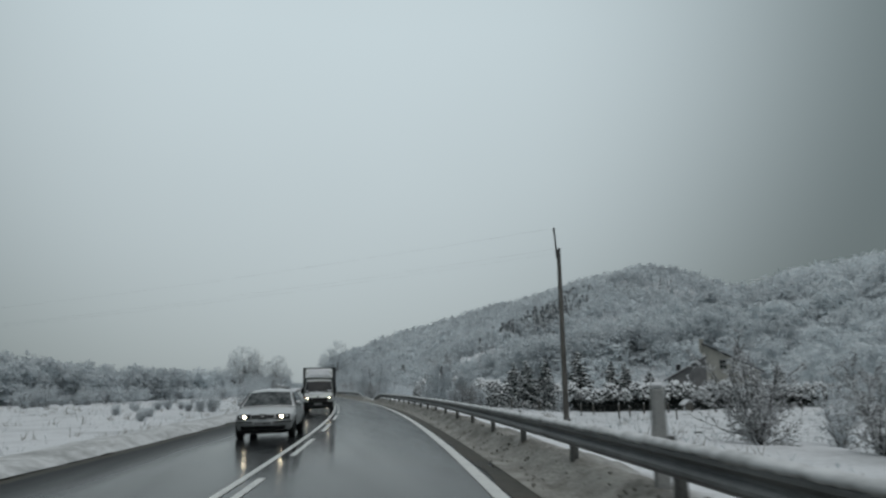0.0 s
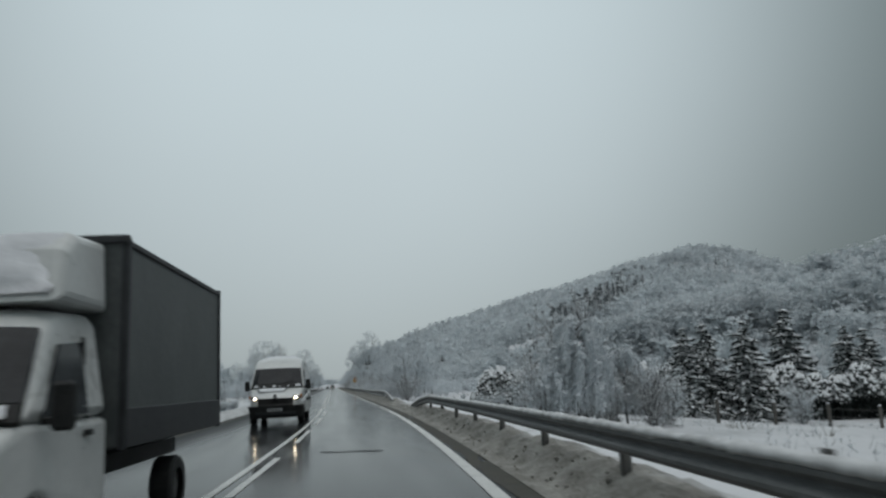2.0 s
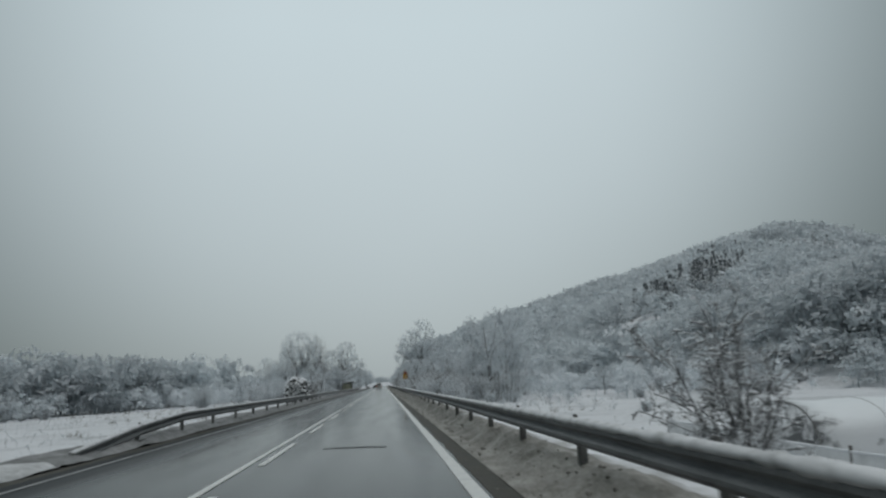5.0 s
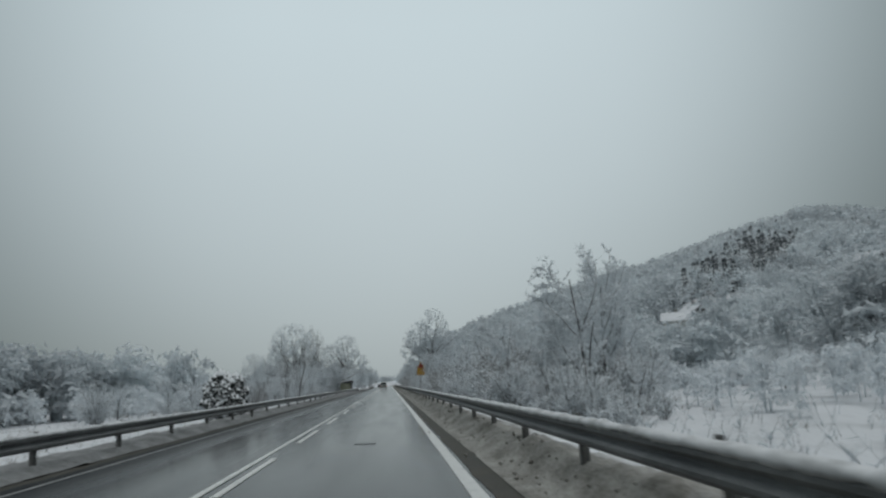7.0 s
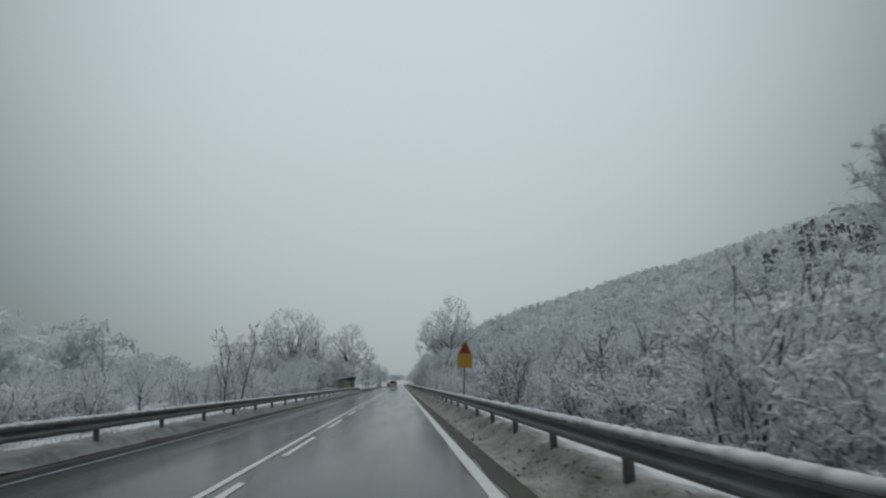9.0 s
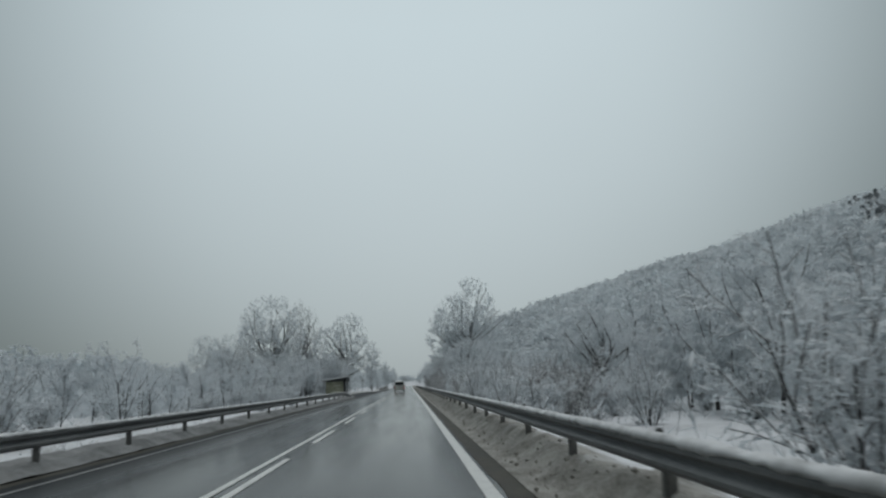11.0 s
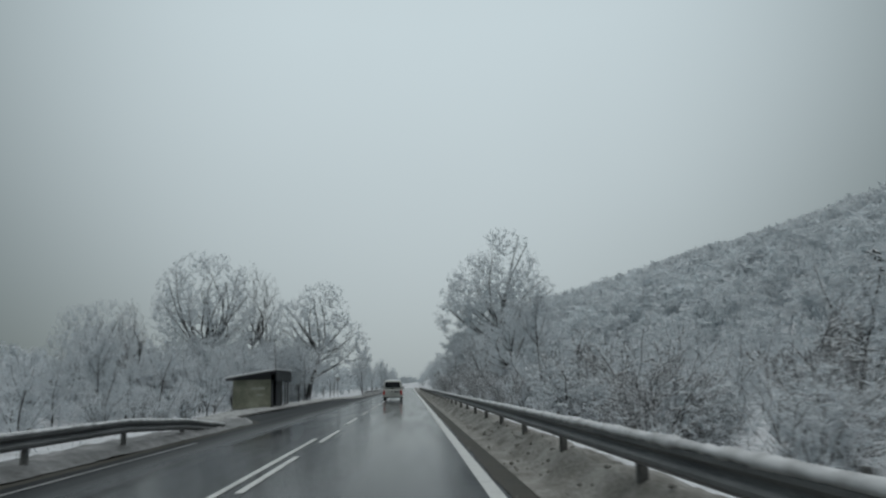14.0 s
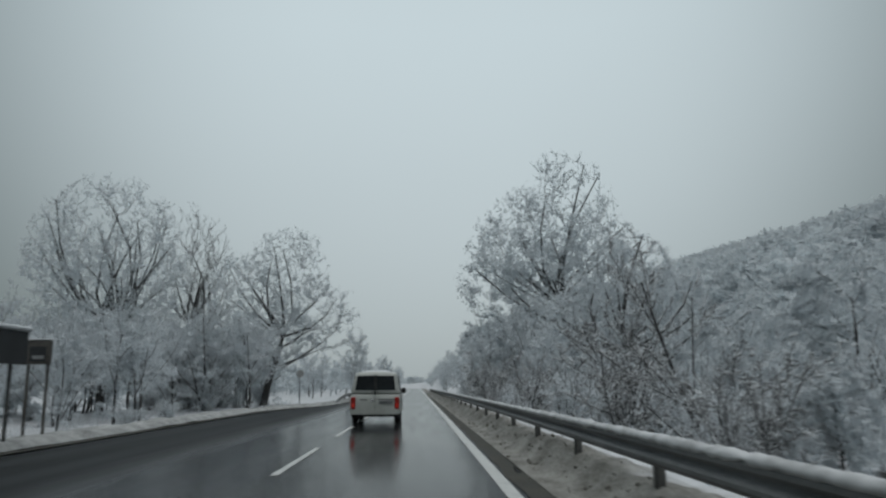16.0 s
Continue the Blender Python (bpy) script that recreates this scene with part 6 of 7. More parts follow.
def notice_box():
    t = thing("notice_box", "small dark wooden notice box on two posts", "notice board", pose(-8.25, 349.2, 0, 0, 0, 8))
    part("box", block(0, 0, 2.42, 0.62, 0.22, 0.66, 0.02), WOOD, t)
    part("board", block(0, -0.115, 2.38, 0.42, 0.02, 0.40, 0.004), DARKTIN, t)
    part("notice", block(0.02, -0.13, 2.28, 0.30, 0.008, 0.10, 0.002), PLATE, t, "pale paper notice")
    part("snow_cap", block(0, 0, 2.78, 0.66, 0.26, 0.05, 0.02), SNOW, t, "snow on the box")
    for x in (-0.25, 0.25):
        part("post", block(x, 0.0, 1.0, 0.07, 0.07, 2.3, 0.01), WOOD, t)


notice_box()
bus_shelter()


# ---- vehicles; each stands at its origin with its nose to -y ----


def arch(yc, r, zc=0.33, n=8):
    """The cut-out over a wheel, from front to back, along the lower edge."""
    return [(yc - r * math.cos(math.pi * i / n), zc + r * math.sin(math.pi * i / n)) for i in range(n + 1)]


def ring(profile, segs, xc, yc, zc):
    """A shape turned about the x axis. profile: rows of (x, radius)."""
    bm = bmesh.new()
    rows = []
    for i in range(segs):
        a = 2 * math.pi * i / segs
        rows.append([bm.verts.new((xc + x, yc + r * math.cos(a), zc + r * math.sin(a))) for x, r in profile])
    for i in range(segs):
        p, q = rows[i], rows[(i + 1) % segs]
        for j in range(len(profile) - 1):
            bm.faces.new((p[j], p[j + 1], q[j + 1], q[j]))
    bmesh.ops.recalc_face_normals(bm, faces=bm.faces)
    return bm


def wheel(t, x, y, r, width=0.20):
    s = 1 if x > 0 else -1
    w = width / 2
    hub = part("wheel", ring([(-w, 0.04), (-w, r * 0.62), (w * 0.5 * s, r * 0.62), (w * 0.3 * s, r * 0.3), (w * 0.6 * s, 0.02)], 18, x, y, r), RIM, t)
    part("tyre", ring([(-w, r * 0.6), (-w, r * 0.93), (-w * 0.75, r), (w * 0.75, r), (w, r * 0.93), (w, r * 0.6)], 22, x, y, r), RUBBER, hub)


def side_panel(name, t, outline, width_at, mat, lift=0.008, label="", thick=0.02):
    """The same panel on both flanks, following the body's width."""
    for s in (1, -1):
        pts = [(s * (width_at(y, z) + lift), y, z) for y, z in outline]
        part(name, slab(pts if s < 0 else pts[::-1], thick), mat, t, label)


def bar(t, name, x, y, z, sx, sy, sz, mat, bevel=0.01, label="", turn=None):
    return part(name, block(x, y, z, sx, sy, sz, bevel, turn), mat, t, label)


def oval(cx, cy, cz, sx, sy, sz):
    bm = bmesh.new()
    bmesh.ops.create_uvsphere(bm, u_segments=14, v_segments=8, radius=0.5)
    bmesh.ops.scale(bm, vec=(sx, sy, sz), verts=bm.verts)
    bmesh.ops.translate(bm, vec=(cx, cy, cz), verts=bm.verts)
    return bm


def headlamps(t, x, y, z, sx, sz):
    for s in (1, -1):
        h = part("headlamp", oval(s * x, y, z, sx, 0.16, sz), CHROME, t, "lit headlamp")
        part("bulb", oval(s * (x - 0.03), y - 0.065, z - 0.01, sz * 0.46, 0.06, sz * 0.40), HEADLAMP, h)


def mirrors(t, x, y, z, size=0.2, mat=BLACK):
    for s in (1, -1):
        a = part("mirror", block(s * (x + 0.10), y, z, 0.16, 0.12, size, 0.03), mat, t)
        part("mirror_arm", block(s * (x + 0.01), y + 0.02, z - size * 0.3, 0.14, 0.05, 0.05, 0.01), BLACK, a)


def snow_patch(t, name, corners, thick, label):
    """A soft sheet of snow over four corners."""
    a, b, c, d = [Vector(p) for p in corners]
    n, v, f = 10, [], []
    nrm = (b - a).cross(d - a).normalized()
    if nrm.z < 0:
        nrm = -nrm
    for top in (0, 1):
        for i in range(n + 1):
            for j in range(n + 1):
                s, q = i / n, j / n
                e = min(1, 5 * min(s, 1 - s, q, 1 - q)) ** 0.5
                wob = 0.06 * float(ripple(s * 9, q * 9, 1.0)) * (1 if 0 < i < n and 0 < j < n else 2.2)
                p = a.lerp(b, min(1, max(0, s + wob * 0.5))).lerp(d.lerp(c, min(1, max(0, s + wob * 0.5))), min(1, max(0, q + wob * 0.3)))
                v.append(p + nrm * (thick * e * (1 + 3 * wob) * top))
    m = n + 1
    for top in (0, 1):
        for i in range(n):
            for j in range(n):
                q = top * m * m + i * m + j
                f.append((q, q + 1, q + m + 1, q + m))
    bm = bmesh.new()
    vs = [bm.verts.new(p) for p in v]
    for q in f:
        bm.faces.new([vs[i] for i in q])
    edge = [i * m for i in range(m)], [i * m + n for i in range(m)], list(range(m)), [n * m + j for j in range(m)]
    for row in edge:
        for p, q in zip(row, row[1:]):
            bm.faces.new((vs[p], vs[q], vs[q + m * m], vs[p + m * m]))
    bmesh.ops.recalc_face_normals(bm, faces=bm.faces)
    for face in bm.faces:
        face.smooth = True
    part(name, bm, SNOW, t, label)


def fillet(outline, r):
    """The outline with its corners cut to small arcs."""
    out, n = [], len(outline)
    for i in range(n):
        p, a, b = Vector(outline[i]), Vector(outline[i - 1]), Vector(outline[(i + 1) % n])
        ra, rb = min(r, 0.4 * (a - p).length), min(r, 0.4 * (b - p).length)
        q0, q1 = p + (a - p).normalized() * ra, p + (b - p).normalized() * rb
        out += [q0, (q0 + q1) * 0.3 + p * 0.4, q1]
    return out


def shell(outline, width_at, bow, r=0.07, side=0.07):
    """A closed body from its side view (y, z): rounded shoulders, and bow(y, z, u) shifts (y, z) towards the flanks."""
    prof = fillet(outline, r)
    n = len(prof)
    turn = sum(prof[i].x * prof[(i + 1) % n].y - prof[(i + 1) % n].x * prof[i].y for i in range(n))
    inward = []
    for i in range(n):
        d = (prof[(i + 1) % n] - prof[i - 1]).normalized()
        inward.append(Vector((-d.y, d.x)) * (1 if turn > 0 else -1))
    bm = bmesh.new()
    rows = []
    half = [(0.0, 0.0), (0.25, 0.0), (0.5, 0.0), (0.72, 0.0), (0.88, 0.04), (0.95, 0.16), (0.985, 0.45), (1.0, 1.0)]
    for u, ins in [(-u, k) for u, k in half[:0:-1]] + half:
        row = []
        for p, q in zip(prof, inward):
            w = p + q * side * ins
            dy, dz = bow(p.x, p.y, u)
            row.append(bm.verts.new((u * width_at(p.x, p.y), w.x + dy, w.y + dz)))
        rows.append(row)
    for a, b in zip(rows, rows[1:]):
        for i in range(n):
            f = bm.faces.new((a[i], a[(i + 1) % n], b[(i + 1) % n], b[i]))
            f.smooth = True
    bm.faces.new(rows[0])
    bm.faces.new(rows[-1][::-1])
    bmesh.ops.recalc_face_normals(bm, faces=bm.faces)
    return bm


def curved(t, name, mat, low, high, out, f0=-1.0, f1=1.0, bend=(0.0, 0.0), drop=0.0, lift=0.010, thick=0.03, label=""):
    """A bowed panel between two level edges, each (half width, y, z); out points away from the body."""
    bm, n = bmesh.new(), 10
    out = Vector(out).normalized()
    rows = []
    for i in range(n + 1):
        f = f0 + (f1 - f0) * i / n
        pts = []
        for (half, y, z), b in zip((low, high), bend):
            pts.append(Vector((half * f, y + b * f * f, z - drop * f * f)))
        rows.append([bm.verts.new(q) for q in (pts[0] + out * lift, pts[1] + out * lift, pts[1] - out * thick, pts[0] - out * thick)])
    for a, b in zip(rows, rows[1:]):
        for k in range(4):
            bm.faces.new((a[k], a[(k + 1) % 4], b[(k + 1) % 4], b[k]))
    bm.faces.new(rows[0])
    bm.faces.new(rows[-1][::-1])
    bmesh.ops.recalc_face_normals(bm, faces=bm.faces)
    return part(name, bm, mat, t, label)


def minivan():
    """The boxy white van, its tail to +y."""
    t = thing("van", "grimy white panel van with dark rear windows", "van")

    def wide(y, z):
        return 0.92 - 0.17 * max(0, (z - 0.95) / 1.0) ** 1.2 - (0.10 * max(0, (-1.9 - y)) if y < -1.9 else 0)

    low = [(-2.34, 0.45), (-2.37, 0.80), (-2.05, 1.02), (-1.75, 1.08), (2.33, 1.08), (2.38, 0.62), (2.36, 0.36)]
    low += arch(1.42, 0.37)[::-1] + arch(-1.50, 0.37)[::-1]
    bend = lambda y, z, u: (u * u * (0.20 * min(1, max(0, (-1.2 - y) / 0.9)) - 0.06 * min(1, max(0, (y - 1.6) / 0.7))), -0.05 * u * u * (z > 1.5))
    part("body", shell(low, wide, bend), CREAM, t)
    up = [(-1.80, 1.07), (-1.02, 1.80), (-0.75, 1.90), (0.5, 1.945), (2.05, 1.91), (2.16, 1.83), (2.345, 1.07)]
    part("cabin", shell(up, wide, bend, 0.10, 0.10), CREAM, t)
    side_panel("side_window", t, [(-1.22, 1.17), (-0.82, 1.60), (-0.55, 1.66), (-0.25, 1.66), (-0.25, 1.17)], wide, GLASS)
    side_panel("side_window", t, [(-0.08, 1.17), (-0.08, 1.67), (0.85, 1.67), (0.85, 1.17)], wide, GLASS)
    side_panel("trim_strip", t, [(-2.0, 0.80), (-2.0, 0.83), (2.2, 0.83), (2.2, 0.80)], wide, BLACK)
    side_panel("vent", t, [(0.95, 0.98), (0.95, 1.03), (1.55, 1.03), (1.55, 0.98)], wide, BLACK)
    side_panel("door_seam", t, [(-0.19, 0.45), (-0.19, 1.78), (-0.165, 1.78), (-0.165, 0.45)], wide, BLACK, 0.004)
    side_panel("door_handle", t, [(-0.36, 1.02), (-0.36, 1.06), (-0.22, 1.06), (-0.22, 1.02)], wide, BLACK, 0.02)
    curved(t, "windscreen", GLASS, (0.76, -1.72, 1.16), (0.68, -1.06, 1.775), (0, -0.7, 0.7), bend=(0.11, 0.0), drop=0.03, lift=0.02)
    rear = lambda z: 2.345 - 0.243 * (z - 1.07)
    glass = curved(t, "rear_window", GLASS, (0.74, rear(1.22), 1.22), (0.67, rear(1.75), 1.75), (0, 1, 0.24), bend=(-0.05, -0.05), lift=0.014)
    curved(glass, "divider", BLACK, (0.06, rear(1.20), 1.20), (0.06, rear(1.77), 1.77), (0, 1, 0.24), lift=0.022)
    for s in (1, -1):
        lamp = part("tail_lamp", block(s * 0.80, 2.315, 0.76, 0.18, 0.10, 0.44, 0.025), REDLAMP, t, "red tail lamp")
        part("bulb", block(s * 0.80, 2.37, 0.68, 0.11, 0.01, 0.12, 0.003), TAILGLOW, lamp)
        part("wiper", cylinder((s * 0.06, rear(1.17) + 0.04, 1.17), (s * 0.16, rear(1.12) + 0.03, 1.10), 0.014, 0.010, 5), BLACK, t)
    curved(t, "bumper", CREAM, (0.90, 2.42, 0.36), (0.90, 2.42, 0.54), (0, 1, 0), bend=(-0.10, -0.10), thick=0.14)
    curved(t, "bumper_sill", BLACK, (0.86, 2.38, 0.28), (0.86, 2.38, 0.36), (0, 1, 0), bend=(-0.10, -0.10), thick=0.12)
    bar(t, "front_bumper", 0, -2.38, 0.45, 1.74, 0.14, 0.26, BLACK, 0.04)
    bar(t, "door_gap", 0, 2.375, 0.80, 0.012, 0.01, 0.6, BLACK, 0)
    bar(t, "handle_recess", 0.0, 2.36, 1.12, 0.06, 0.03, 0.12, BLACK, 0.01)
    plate = bar(t, "number_plate", -0.40, 2.385, 0.80, 0.52, 0.015, 0.12, PLATE, 0.003)
    for k in range(7):
        bar(plate, "plate_bar", -0.60 + 0.065 * k, 2.394, 0.80, 0.03, 0.004, 0.07, BLACK, 0)
    bar(t, "grip_strip", -0.40, 2.385, 0.90, 0.62, 0.03, 0.03, BLACK, 0.008)
    bar(t, "badge", 0.10, 2.375, 0.86, 0.10, 0.012, 0.10, CHROME, 0.004)
    bar(t, "name_strip", 0.42, 2.375, 0.88, 0.26, 0.01, 0.03, BLACK, 0.002)
    for x in (-0.78, 0.78):
        wheel(t, x, -1.50, 0.32)
        wheel(t, x, 1.42, 0.32)
    bar(t, "underbody", 0, 0, 0.36, 1.4, 4.2, 0.16, BLACK, 0.02)
    mirrors(t, 0.88, -1.25, 1.20, 0.22)
    part("aerial", cylinder((0.55, -0.85, 1.86), (0.58, -0.75, 2.35), 0.008, 0.005, 5), BLACK, t)
    snow_patch(t, "roof_snow", [(-0.58, -0.6, 1.89), (0.58, -0.6, 1.89), (0.58, 2.0, 1.88), (-0.58, 2.0, 1.88)], 0.08, "thin snow on the roof")
    return t


def cargo_nose(t, wide, paint):
    """The sloping nose and cab glass that the big van and the box truck share."""
    curved(t, "windscreen", GLASS, (0.895, -1.772, 1.42), (0.82, -1.28, 1.985), (0, -0.75, 0.66), bend=(0.16, 0.06), drop=0.02, lift=0.022)
    cowl = curved(t, "cowl", BLACK, (0.92, -1.885, 1.29), (0.895, -1.775, 1.415), (0, -0.75, 0.66), bend=(0.18, 0.16), drop=0.02, lift=0.020)
    for x0, x1, f in ((-0.84, -0.66, 0.9), (-0.52, -0.40, 0.45), (-0.20, -0.02, 0.65), (0.08, 0.15, 0.35), (0.34, 0.46, 0.5), (0.62, 0.85, 1.0)):
        b0, b1 = 0.17 * x0 * x0, 0.17 * x1 * x1
        snow_patch(cowl, "cowl_snow", [(x0, -1.885 + b0, 1.315), (x1, -1.885 + b1, 1.312), (x1 - 0.03, -1.885 + 0.085 * f + b1, 1.315 + 0.09 * f), (x0 + 0.05, -1.885 + 0.07 * f + b0, 1.315 + 0.075 * f)], 0.02, "scraps of snow below the windscreen")
    side_panel("side_window", t, [(-1.42, 1.30), (-1.0, 1.86), (-0.55, 1.90), (-0.55, 1.30)], wide, GLASS)
    side_panel("door_seam", t, [(-0.47, 0.5), (-0.47, 1.95), (-0.45, 1.95), (-0.45, 0.5)], wide, BLACK, 0.004)
    side_panel("door_handle", t, [(-0.66, 1.12), (-0.66, 1.17), (-0.50, 1.17), (-0.50, 1.12)], wide, BLACK, 0.02)
    grille = curved(t, "grille", BLACK, (0.62, -2.60, 0.74), (0.62, -2.58, 0.92), (0, -1, 0), bend=(0.12, 0.12))
    for k in range(3):
        bar(grille, "slat", 0, -2.64, 0.77 + 0.06 * k, 0.95, 0.02, 0.02, BLACK, 0.004)
    part("badge", oval(0, -2.61, 0.985, 0.15, 0.06, 0.17), RIM, grille)
    curved(t, "bumper", BLACK, (0.90, -2.62, 0.24), (0.96, -2.66, 0.66), (0, -1, 0), bend=(0.40, 0.34), thick=0.5)
    curved(t, "bumper_lip", BLACK, (0.60, -2.66, 0.66), (0.62, -2.60, 0.74), (0, -1, 0.5), bend=(0.14, 0.14), thick=0.2)
    curved(t, "fog_slot", DARKTIN, (0.70, -2.665, 0.36), (0.70, -2.68, 0.46), (0, -1, 0), bend=(0.22, 0.20))
    plate = bar(t, "number_plate", 0, -2.70, 0.52, 0.52, 0.015, 0.11, PLATE, 0.003)
    for k in range(7):
        bar(plate, "plate_bar", -0.20 + 0.065 * k, -2.71, 0.52, 0.03, 0.004, 0.06, BLACK, 0)
    headlamps(t, 0.74, -2.40, 0.93, 0.26, 0.20)
    for s in (1, -1):
        bar(t, "indicator", s * 0.88, -2.30, 0.96, 0.08, 0.14, 0.14, AMBER, 0.03)
    mirrors(t, 1.00, -1.42, 1.38, 0.36)
    for s in (1, -1):
        part("wiper", cylinder((s * 0.15, -1.80, 1.42), (s * 0.15 + 0.45, -1.66, 1.54), 0.014, 0.01, 5), BLACK, t)
    snow_patch(t, "bonnet_snow", [(-0.62, -2.20, 1.145), (0.30, -2.20, 1.145), (0.40, -1.90, 1.27), (-0.70, -1.90, 1.27)], 0.03, "patches of snow on the bonnet")


def cargo_van():
    t = thing("van", "tall white cargo van with its headlamps lit", "van")

    def wide(y, z):
        return 0.99 - 0.15 * max(0, (z - 1.1) / 1.3) ** 1.3 - (0.16 * max(0, (-1.7 - y)) if y < -1.7 else 0)

    low = [(-2.58, 0.42), (-2.60, 0.85), (-2.45, 1.02), (-1.86, 1.27), (2.80, 1.27), (2.82, 0.40)]
    low += arch(1.75, 0.40)[::-1] + arch(-1.62, 0.40)[::-1]
    bend = lambda y, z, u: (u * u * 0.26 * min(1, max(0, (-1.0 - y) / 1.2)), -0.05 * u * u * (z > 1.8))
    part("body", shell(low, wide, bend), WHITE, t)
    up = [(-1.90, 1.26), (-1.20, 2.06), (-0.85, 2.30), (-0.3, 2.42), (2.72, 2.42), (2.80, 1.26)]
    part("cabin", shell(up, wide, bend, 0.12, 0.10), WHITE, t)
    cargo_nose(t, wide, WHITE)
    side_panel("rub_strip", t, [(-0.9, 0.78), (-0.9, 0.88), (2.6, 0.88), (2.6, 0.78)], wide, BLACK)
    side_panel("panel_line", t, [(-0.3, 1.38), (-0.3, 1.40), (2.6, 1.40), (2.6, 1.38)], wide, BLACK, 0.004)
    side_panel("door_seam", t, [(0.75, 0.5), (0.75, 2.2), (0.77, 2.2), (0.77, 0.5)], wide, BLACK, 0.004)
    for x in (-0.84, 0.84):
        wheel(t, x, -1.62, 0.34, 0.22)
        wheel(t, x, 1.75, 0.34, 0.22)
    bar(t, "underbody", 0, 0, 0.38, 1.5, 4.8, 0.18, BLACK, 0.02)
    snow_patch(t, "roof_snow", [(-0.66, -0.3, 2.385), (0.66, -0.3, 2.385), (0.66, 2.6, 2.385), (-0.66, 2.6, 2.385)], 0.12, "snow on the roof")
    return t


def box_truck():
    t = thing("truck", "white box truck with grey tarpaulin body and snowy cab roof", "truck")

    def wide(y, z):
        return 0.97 - 0.15 * max(0, (z - 1.1) / 1.1) ** 1.3 - (0.16 * max(0, (-1.7 - y)) if y < -1.7 else 0)

    low = [(-2.58, 0.42), (-2.60, 0.85), (-2.45, 1.02), (-1.86, 1.27), (-0.10, 1.27), (-0.10, 0.45)] + arch(-1.62, 0.42)[::-1]
    bend = lambda y, z, u: (u * u * 0.26 * min(1, max(0, (-1.0 - y) / 1.2)), -0.05 * u * u * (z > 1.8))
    part("cab", shell(low, wide, bend), WHITE, t)
    up = [(-1.90, 1.26), (-1.22, 2.03), (-0.95, 2.18), (-0.10, 2.22), (-0.10, 1.26)]
    part("cab_top", shell(up, wide, bend, 0.12, 0.10), WHITE, t)
    cargo_nose(t, wide, WHITE)
    fair = [(-1.12, 2.20), (-0.98, 2.64), (-0.75, 2.82), (-0.05, 2.86), (-0.05, 2.20)]
    sp = part("spoiler", extruded(fair, lambda y, z: 0.92 - 0.05 * (z - 2.2), 0.09, 3), WHITE, t, "roof spoiler caked with snow")
    snow_patch(sp, "spoiler_snow", [(-0.86, -1.13, 2.26), (0.86, -1.13, 2.26), (0.84, -0.76, 2.82), (-0.84, -0.76, 2.82)], 0.10, "thick snow on the spoiler")
    box = part("box", block(0, 2.05, 1.93, 2.14, 4.15, 1.96, 0.03), TARP, t, "grey tarpaulin box")
    for y in (0.0, 4.08):
        for s in (1, -1):
            bar(box, "corner_post", s * 1.06, y, 1.93, 0.07, 0.07, 1.98, DARKTIN, 0.01)
    bar(box, "head_rail", 0, -0.02, 2.90, 2.18, 0.08, 0.08, DARKTIN, 0.01)
    for s in (1, -1):
        bar(box, "side_board", s * 1.085, 2.05, 1.14, 0.03, 4.1, 0.36, DARKTIN, 0.008)
        bar(box, "strap_rail", s * 1.08, 2.05, 2.86, 0.03, 4.1, 0.06, DARKTIN, 0.008)
    bar(t, "chassis", 0, 1.7, 0.72, 0.9, 5.0, 0.22, BLACK, 0.02)
    bar(t, "underbody", 0, -1.2, 0.42, 1.4, 2.4, 0.2, BLACK, 0.02)
    for x in (-0.84, 0.84):
        wheel(t, x, -1.62, 0.35, 0.22)
        wheel(t, x, 2.35, 0.35, 0.26)
    snow_patch(t, "roof_snow", [(-1.0, 0.05, 2.91), (1.0, 0.05, 2.91), (1.0, 4.0, 2.91), (-1.0, 4.0, 2.91)], 0.06, "snow on the box")
    return t


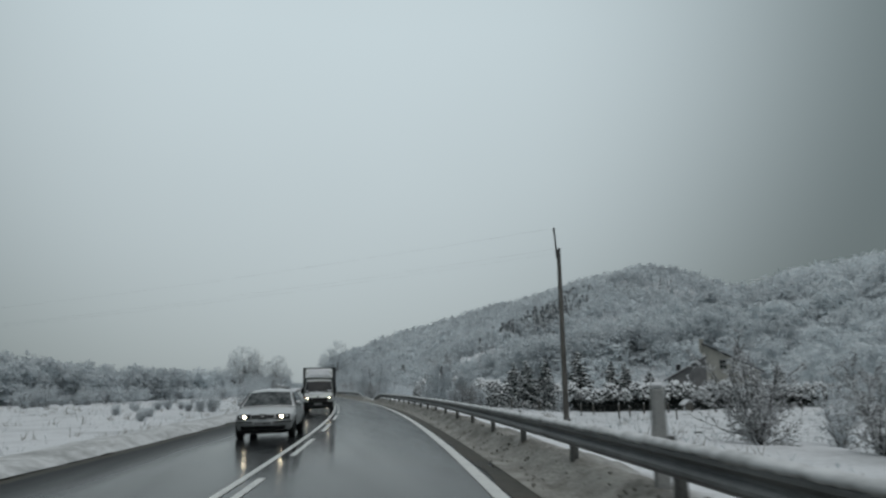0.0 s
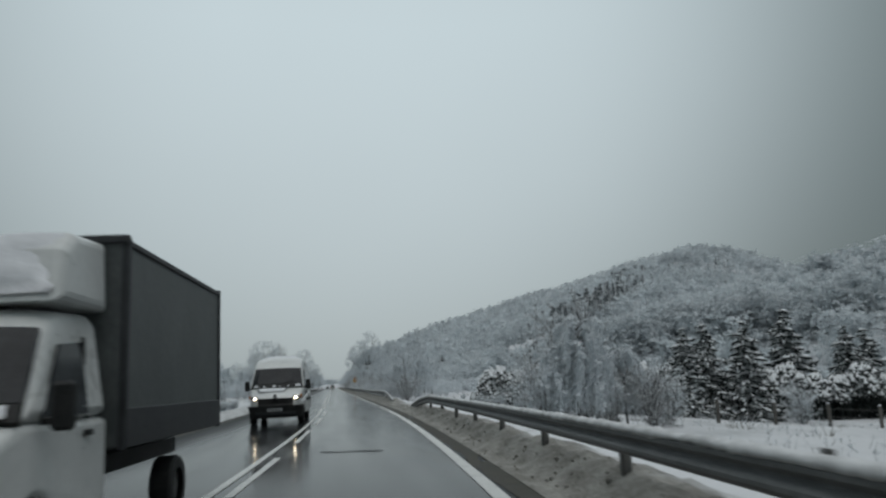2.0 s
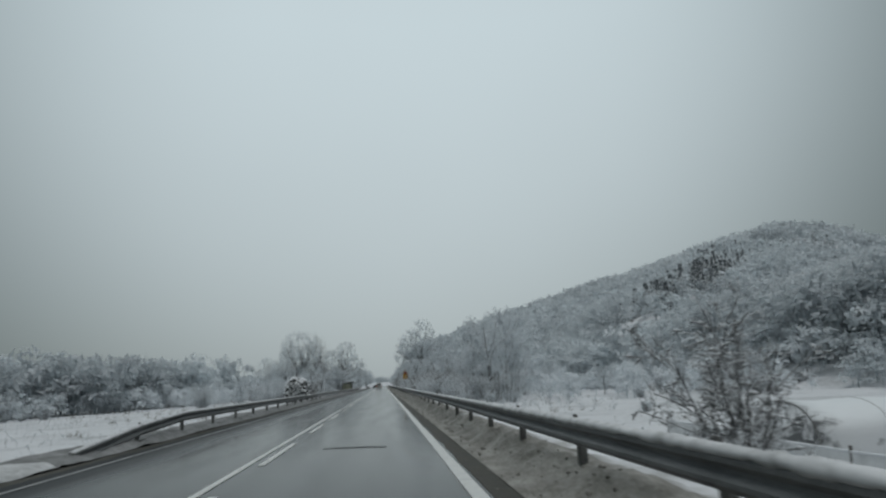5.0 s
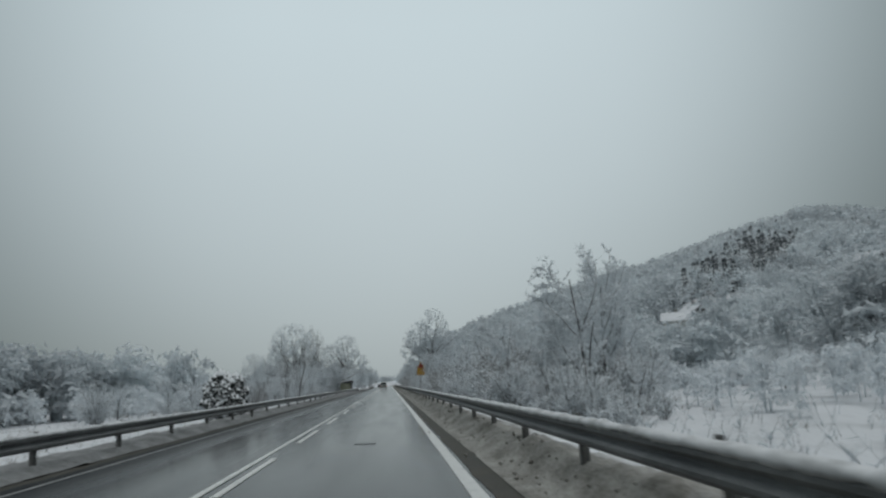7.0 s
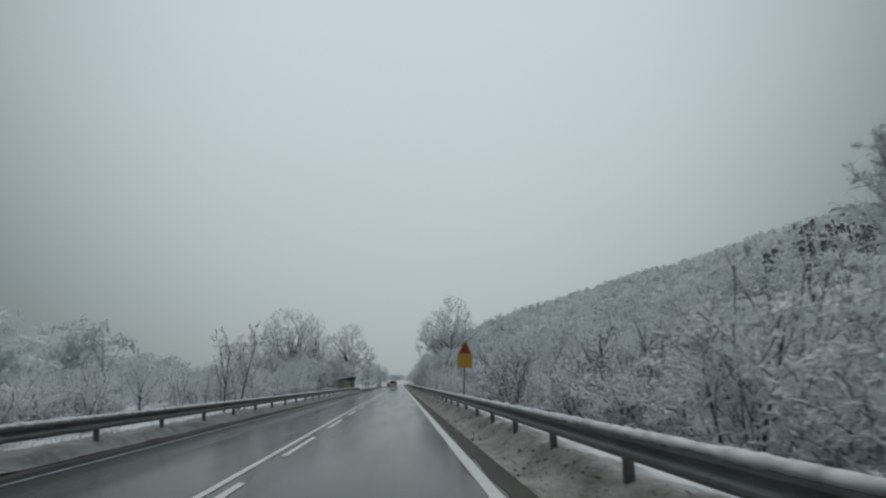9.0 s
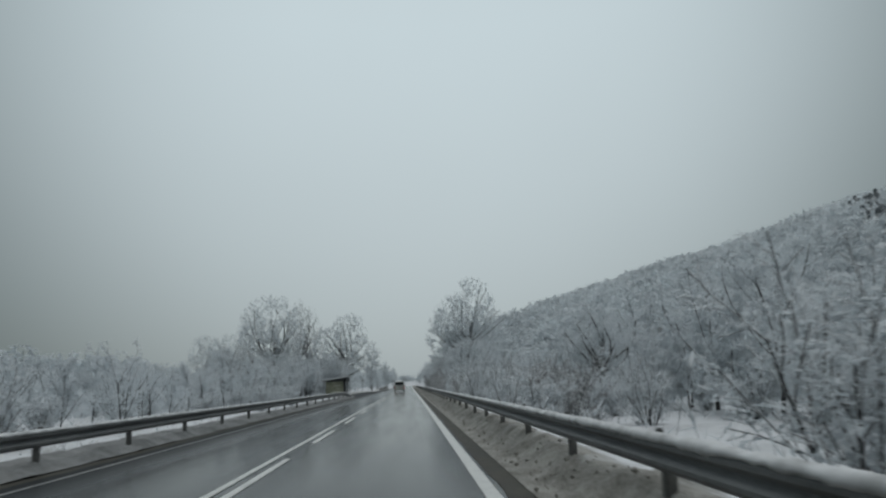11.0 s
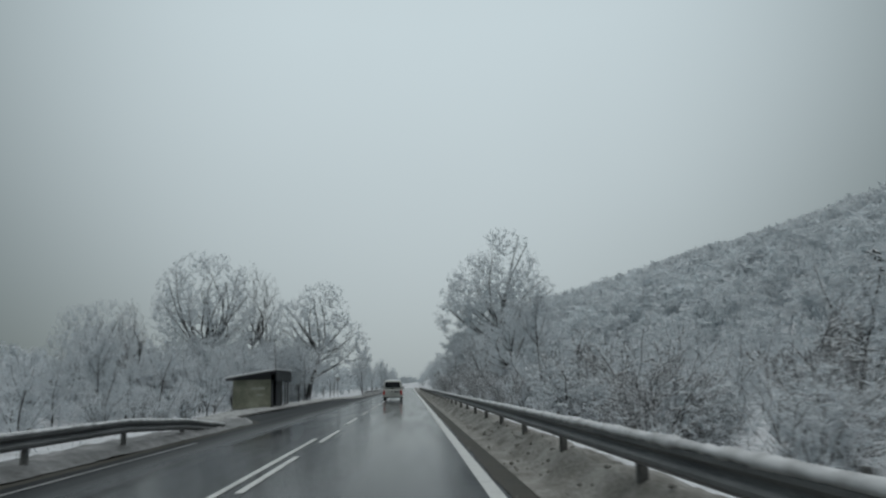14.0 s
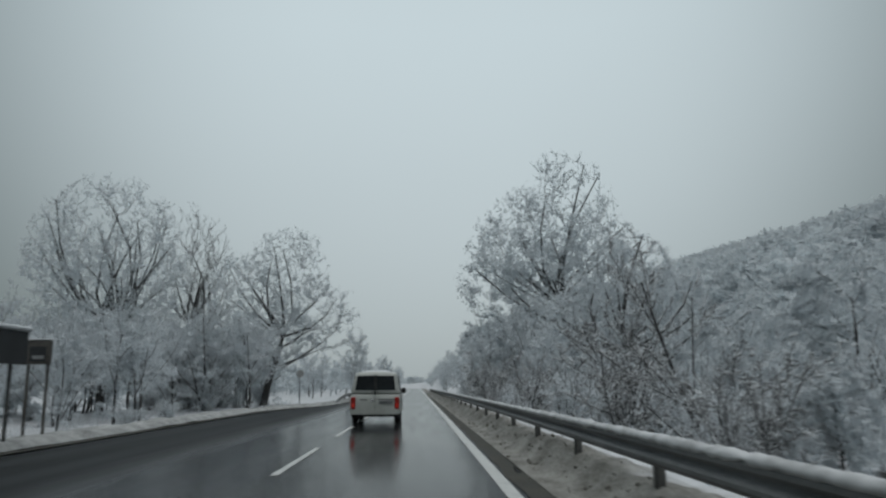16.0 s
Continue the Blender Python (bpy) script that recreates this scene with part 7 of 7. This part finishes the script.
def saloon(paint, label, lit=True):
    t = thing("car", label, "car")

    def wide(y, z):
        tuck = 0.24 * max(0, (z - 0.90) / 0.55) + 0.05 * max(0, (0.5 - z) / 0.3)
        return 0.87 - tuck - 0.09 * max(0, -1.5 - y) - 0.10 * max(0, y - 1.6)

    def bend(y, z, u):
        return u * u * (0.30 * min(1, max(0, (-0.9 - y) / 1.2)) - 0.14 * min(1, max(0, (y - 1.2) / 0.9))), -0.045 * u * u * (z > 0.62)

    low = [(-2.12, 0.22), (-2.22, 0.40), (-2.21, 0.56), (-2.12, 0.69), (-1.90, 0.77), (-1.05, 0.93), (1.6, 0.97), (2.10, 0.98), (2.20, 0.58), (2.14, 0.24)]
    low += arch(1.28, 0.36, 0.31)[::-1] + arch(-1.32, 0.36, 0.31)[::-1]
    part("body", shell(low, wide, bend, 0.08, 0.09), paint, t)
    up = [(-1.16, 0.90), (-0.40, 1.36), (-0.05, 1.44), (0.72, 1.43), (1.08, 1.36), (1.80, 0.95)]
    part("cabin", shell(up, wide, bend, 0.12, 0.07), paint, t)
    curved(t, "windscreen", SCREEN, (0.73, -1.06, 0.975), (0.60, -0.44, 1.345), (0, -0.52, 0.85), bend=(0.035, 0.0), drop=0.03, lift=0.016)
    curved(t, "rear_window", GLASS, (0.70, 1.66, 1.03), (0.58, 1.14, 1.34), (0, 0.5, 0.86), bend=(-0.06, -0.03), drop=0.03, lift=0.012)
    side_panel("side_window", t, [(-0.85, 0.99), (-0.32, 1.31), (0.20, 1.35), (0.20, 0.99)], wide, GLASS)
    side_panel("side_window", t, [(0.28, 0.99), (0.28, 1.35), (0.85, 1.32), (1.25, 1.06), (1.2, 0.99)], wide, GLASS)
    side_panel("rub_strip", t, [(-0.9, 0.56), (-0.9, 0.62), (0.9, 0.62), (0.9, 0.56)], wide, paint, 0.012)
    side_panel("door_handle", t, [(0.02, 0.84), (0.02, 0.87), (0.16, 0.87), (0.16, 0.84)], wide, BLACK, 0.015)
    side_panel("door_seam", t, [(0.23, 0.35), (0.23, 0.93), (0.242, 0.93), (0.242, 0.35)], wide, BLACK, 0.004)
    side_panel("door_seam", t, [(-0.88, 0.35), (-0.88, 0.93), (-0.868, 0.93), (-0.868, 0.35)], wide, BLACK, 0.004)
    front = (0, -1, 0.3)
    for f0, f1 in ((-0.40, -0.12), (0.12, 0.40)):
        curved(t, "grille", BLACK, (0.82, -2.195, 0.61), (0.82, -2.135, 0.70), front, f0, f1, (0.26, 0.26), 0.02)
    curved(t, "badge", BLACK, (0.10, -2.205, 0.59), (0.10, -2.13, 0.715), front, lift=0.016)
    curved(t, "badge_mark", RIM, (0.035, -2.20, 0.632), (0.035, -2.155, 0.672), front, lift=0.022)
    curved(t, "lower_grille", BLACK, (0.60, -2.17, 0.28), (0.66, -2.21, 0.39), (0, -1, 0), -1, 1, (0.12, 0.12))
    curved(t, "air_dam", BLACK, (0.66, -2.12, 0.17), (0.70, -2.14, 0.26), (0, -1, 0), -1, 1, (0.24, 0.24), thick=0.3)
    for f0, f1 in ((-0.97, -0.36), (0.36, 0.97)):
        curved(t, "bumper_strip", BLACK, (0.83, -2.222, 0.48), (0.83, -2.218, 0.515), (0, -1, 0), f0, f1, (0.28, 0.28))
    plate = bar(t, "number_plate", 0, -2.235, 0.46, 0.52, 0.012, 0.11, PLATE, 0.003)
    for k in range(7):
        bar(plate, "plate_bar", -0.20 + 0.065 * k, -2.243, 0.46, 0.03, 0.004, 0.06, BLACK, 0)
    for s in (-1, 1):
        lamp = curved(t, "headlamp", GLASS, (0.80, -2.20, 0.595), (0.80, -2.115, 0.725), front, min(s * 0.44, s * 0.95), max(s * 0.44, s * 0.95), (0.27, 0.27), 0.03, label="headlamp with smoked lens")
        if lit:
            part("bulb", oval(s * 0.53, -2.085, 0.645, 0.10, 0.06, 0.075), HEADLAMP, lamp)
            part("reflector", oval(s * 0.66, -2.03, 0.645, 0.13, 0.06, 0.08), CHROME, lamp)
        bar(t, "tail_lamp", s * 0.66, 2.10, 0.80, 0.30, 0.10, 0.16, REDLAMP, 0.03)
    for x in (-0.76, 0.76):
        wheel(t, x, -1.32, 0.31)
        wheel(t, x, 1.28, 0.31)
    bar(t, "underbody", 0, 0, 0.26, 1.3, 3.9, 0.14, BLACK, 0.02)
    mirrors(t, 0.78, -0.70, 1.0, 0.12, paint)
    for s in (1, -1):
        part("wiper", cylinder((s * 0.05 - 0.1, -1.04, 0.985), (s * 0.05 + 0.42, -0.93, 1.03), 0.010, 0.007, 5), BLACK, t)
    snow_patch(t, "roof_snow", [(-0.42, 0.0, 1.41), (0.42, 0.0, 1.41), (0.42, 0.8, 1.405), (-0.42, 0.8, 1.405)], 0.04, "thin snow on the roof")
    return t


def park(t, u, y, turn=0.0, size=1.0):
    low, high = (float(road_height(np.array([u + d]), np.array([y]))[0]) for d in (-0.78, 0.78))
    lean = math.degrees(math.atan((high - low) / 1.56)) * (-1 if abs(turn) < 90 else 1)
    t.matrix_basis = pose(float(road_x(y)) + u, y, 0.5 * (low + high) - 0.006, 0, lean, turn - math.degrees(math.atan(float(road_x(y + 0.5) - road_x(y - 0.5))))) @ Matrix.Scale(size, 4)


# oncoming traffic, and the panel van that drives away
park(saloon(SILVER, "silver four-door saloon with lit headlamps on the wet road"), -1.32, 23.9, size=0.965)
park(box_truck(), -1.10, 48.8, size=0.93)
park(cargo_van(), -1.45, 74.1, size=1.08)
park(minivan(), 0.72, 358.0, 180)
park(saloon(DARKTIN, "dark saloon far along the road", True), -1.9, 470.0)
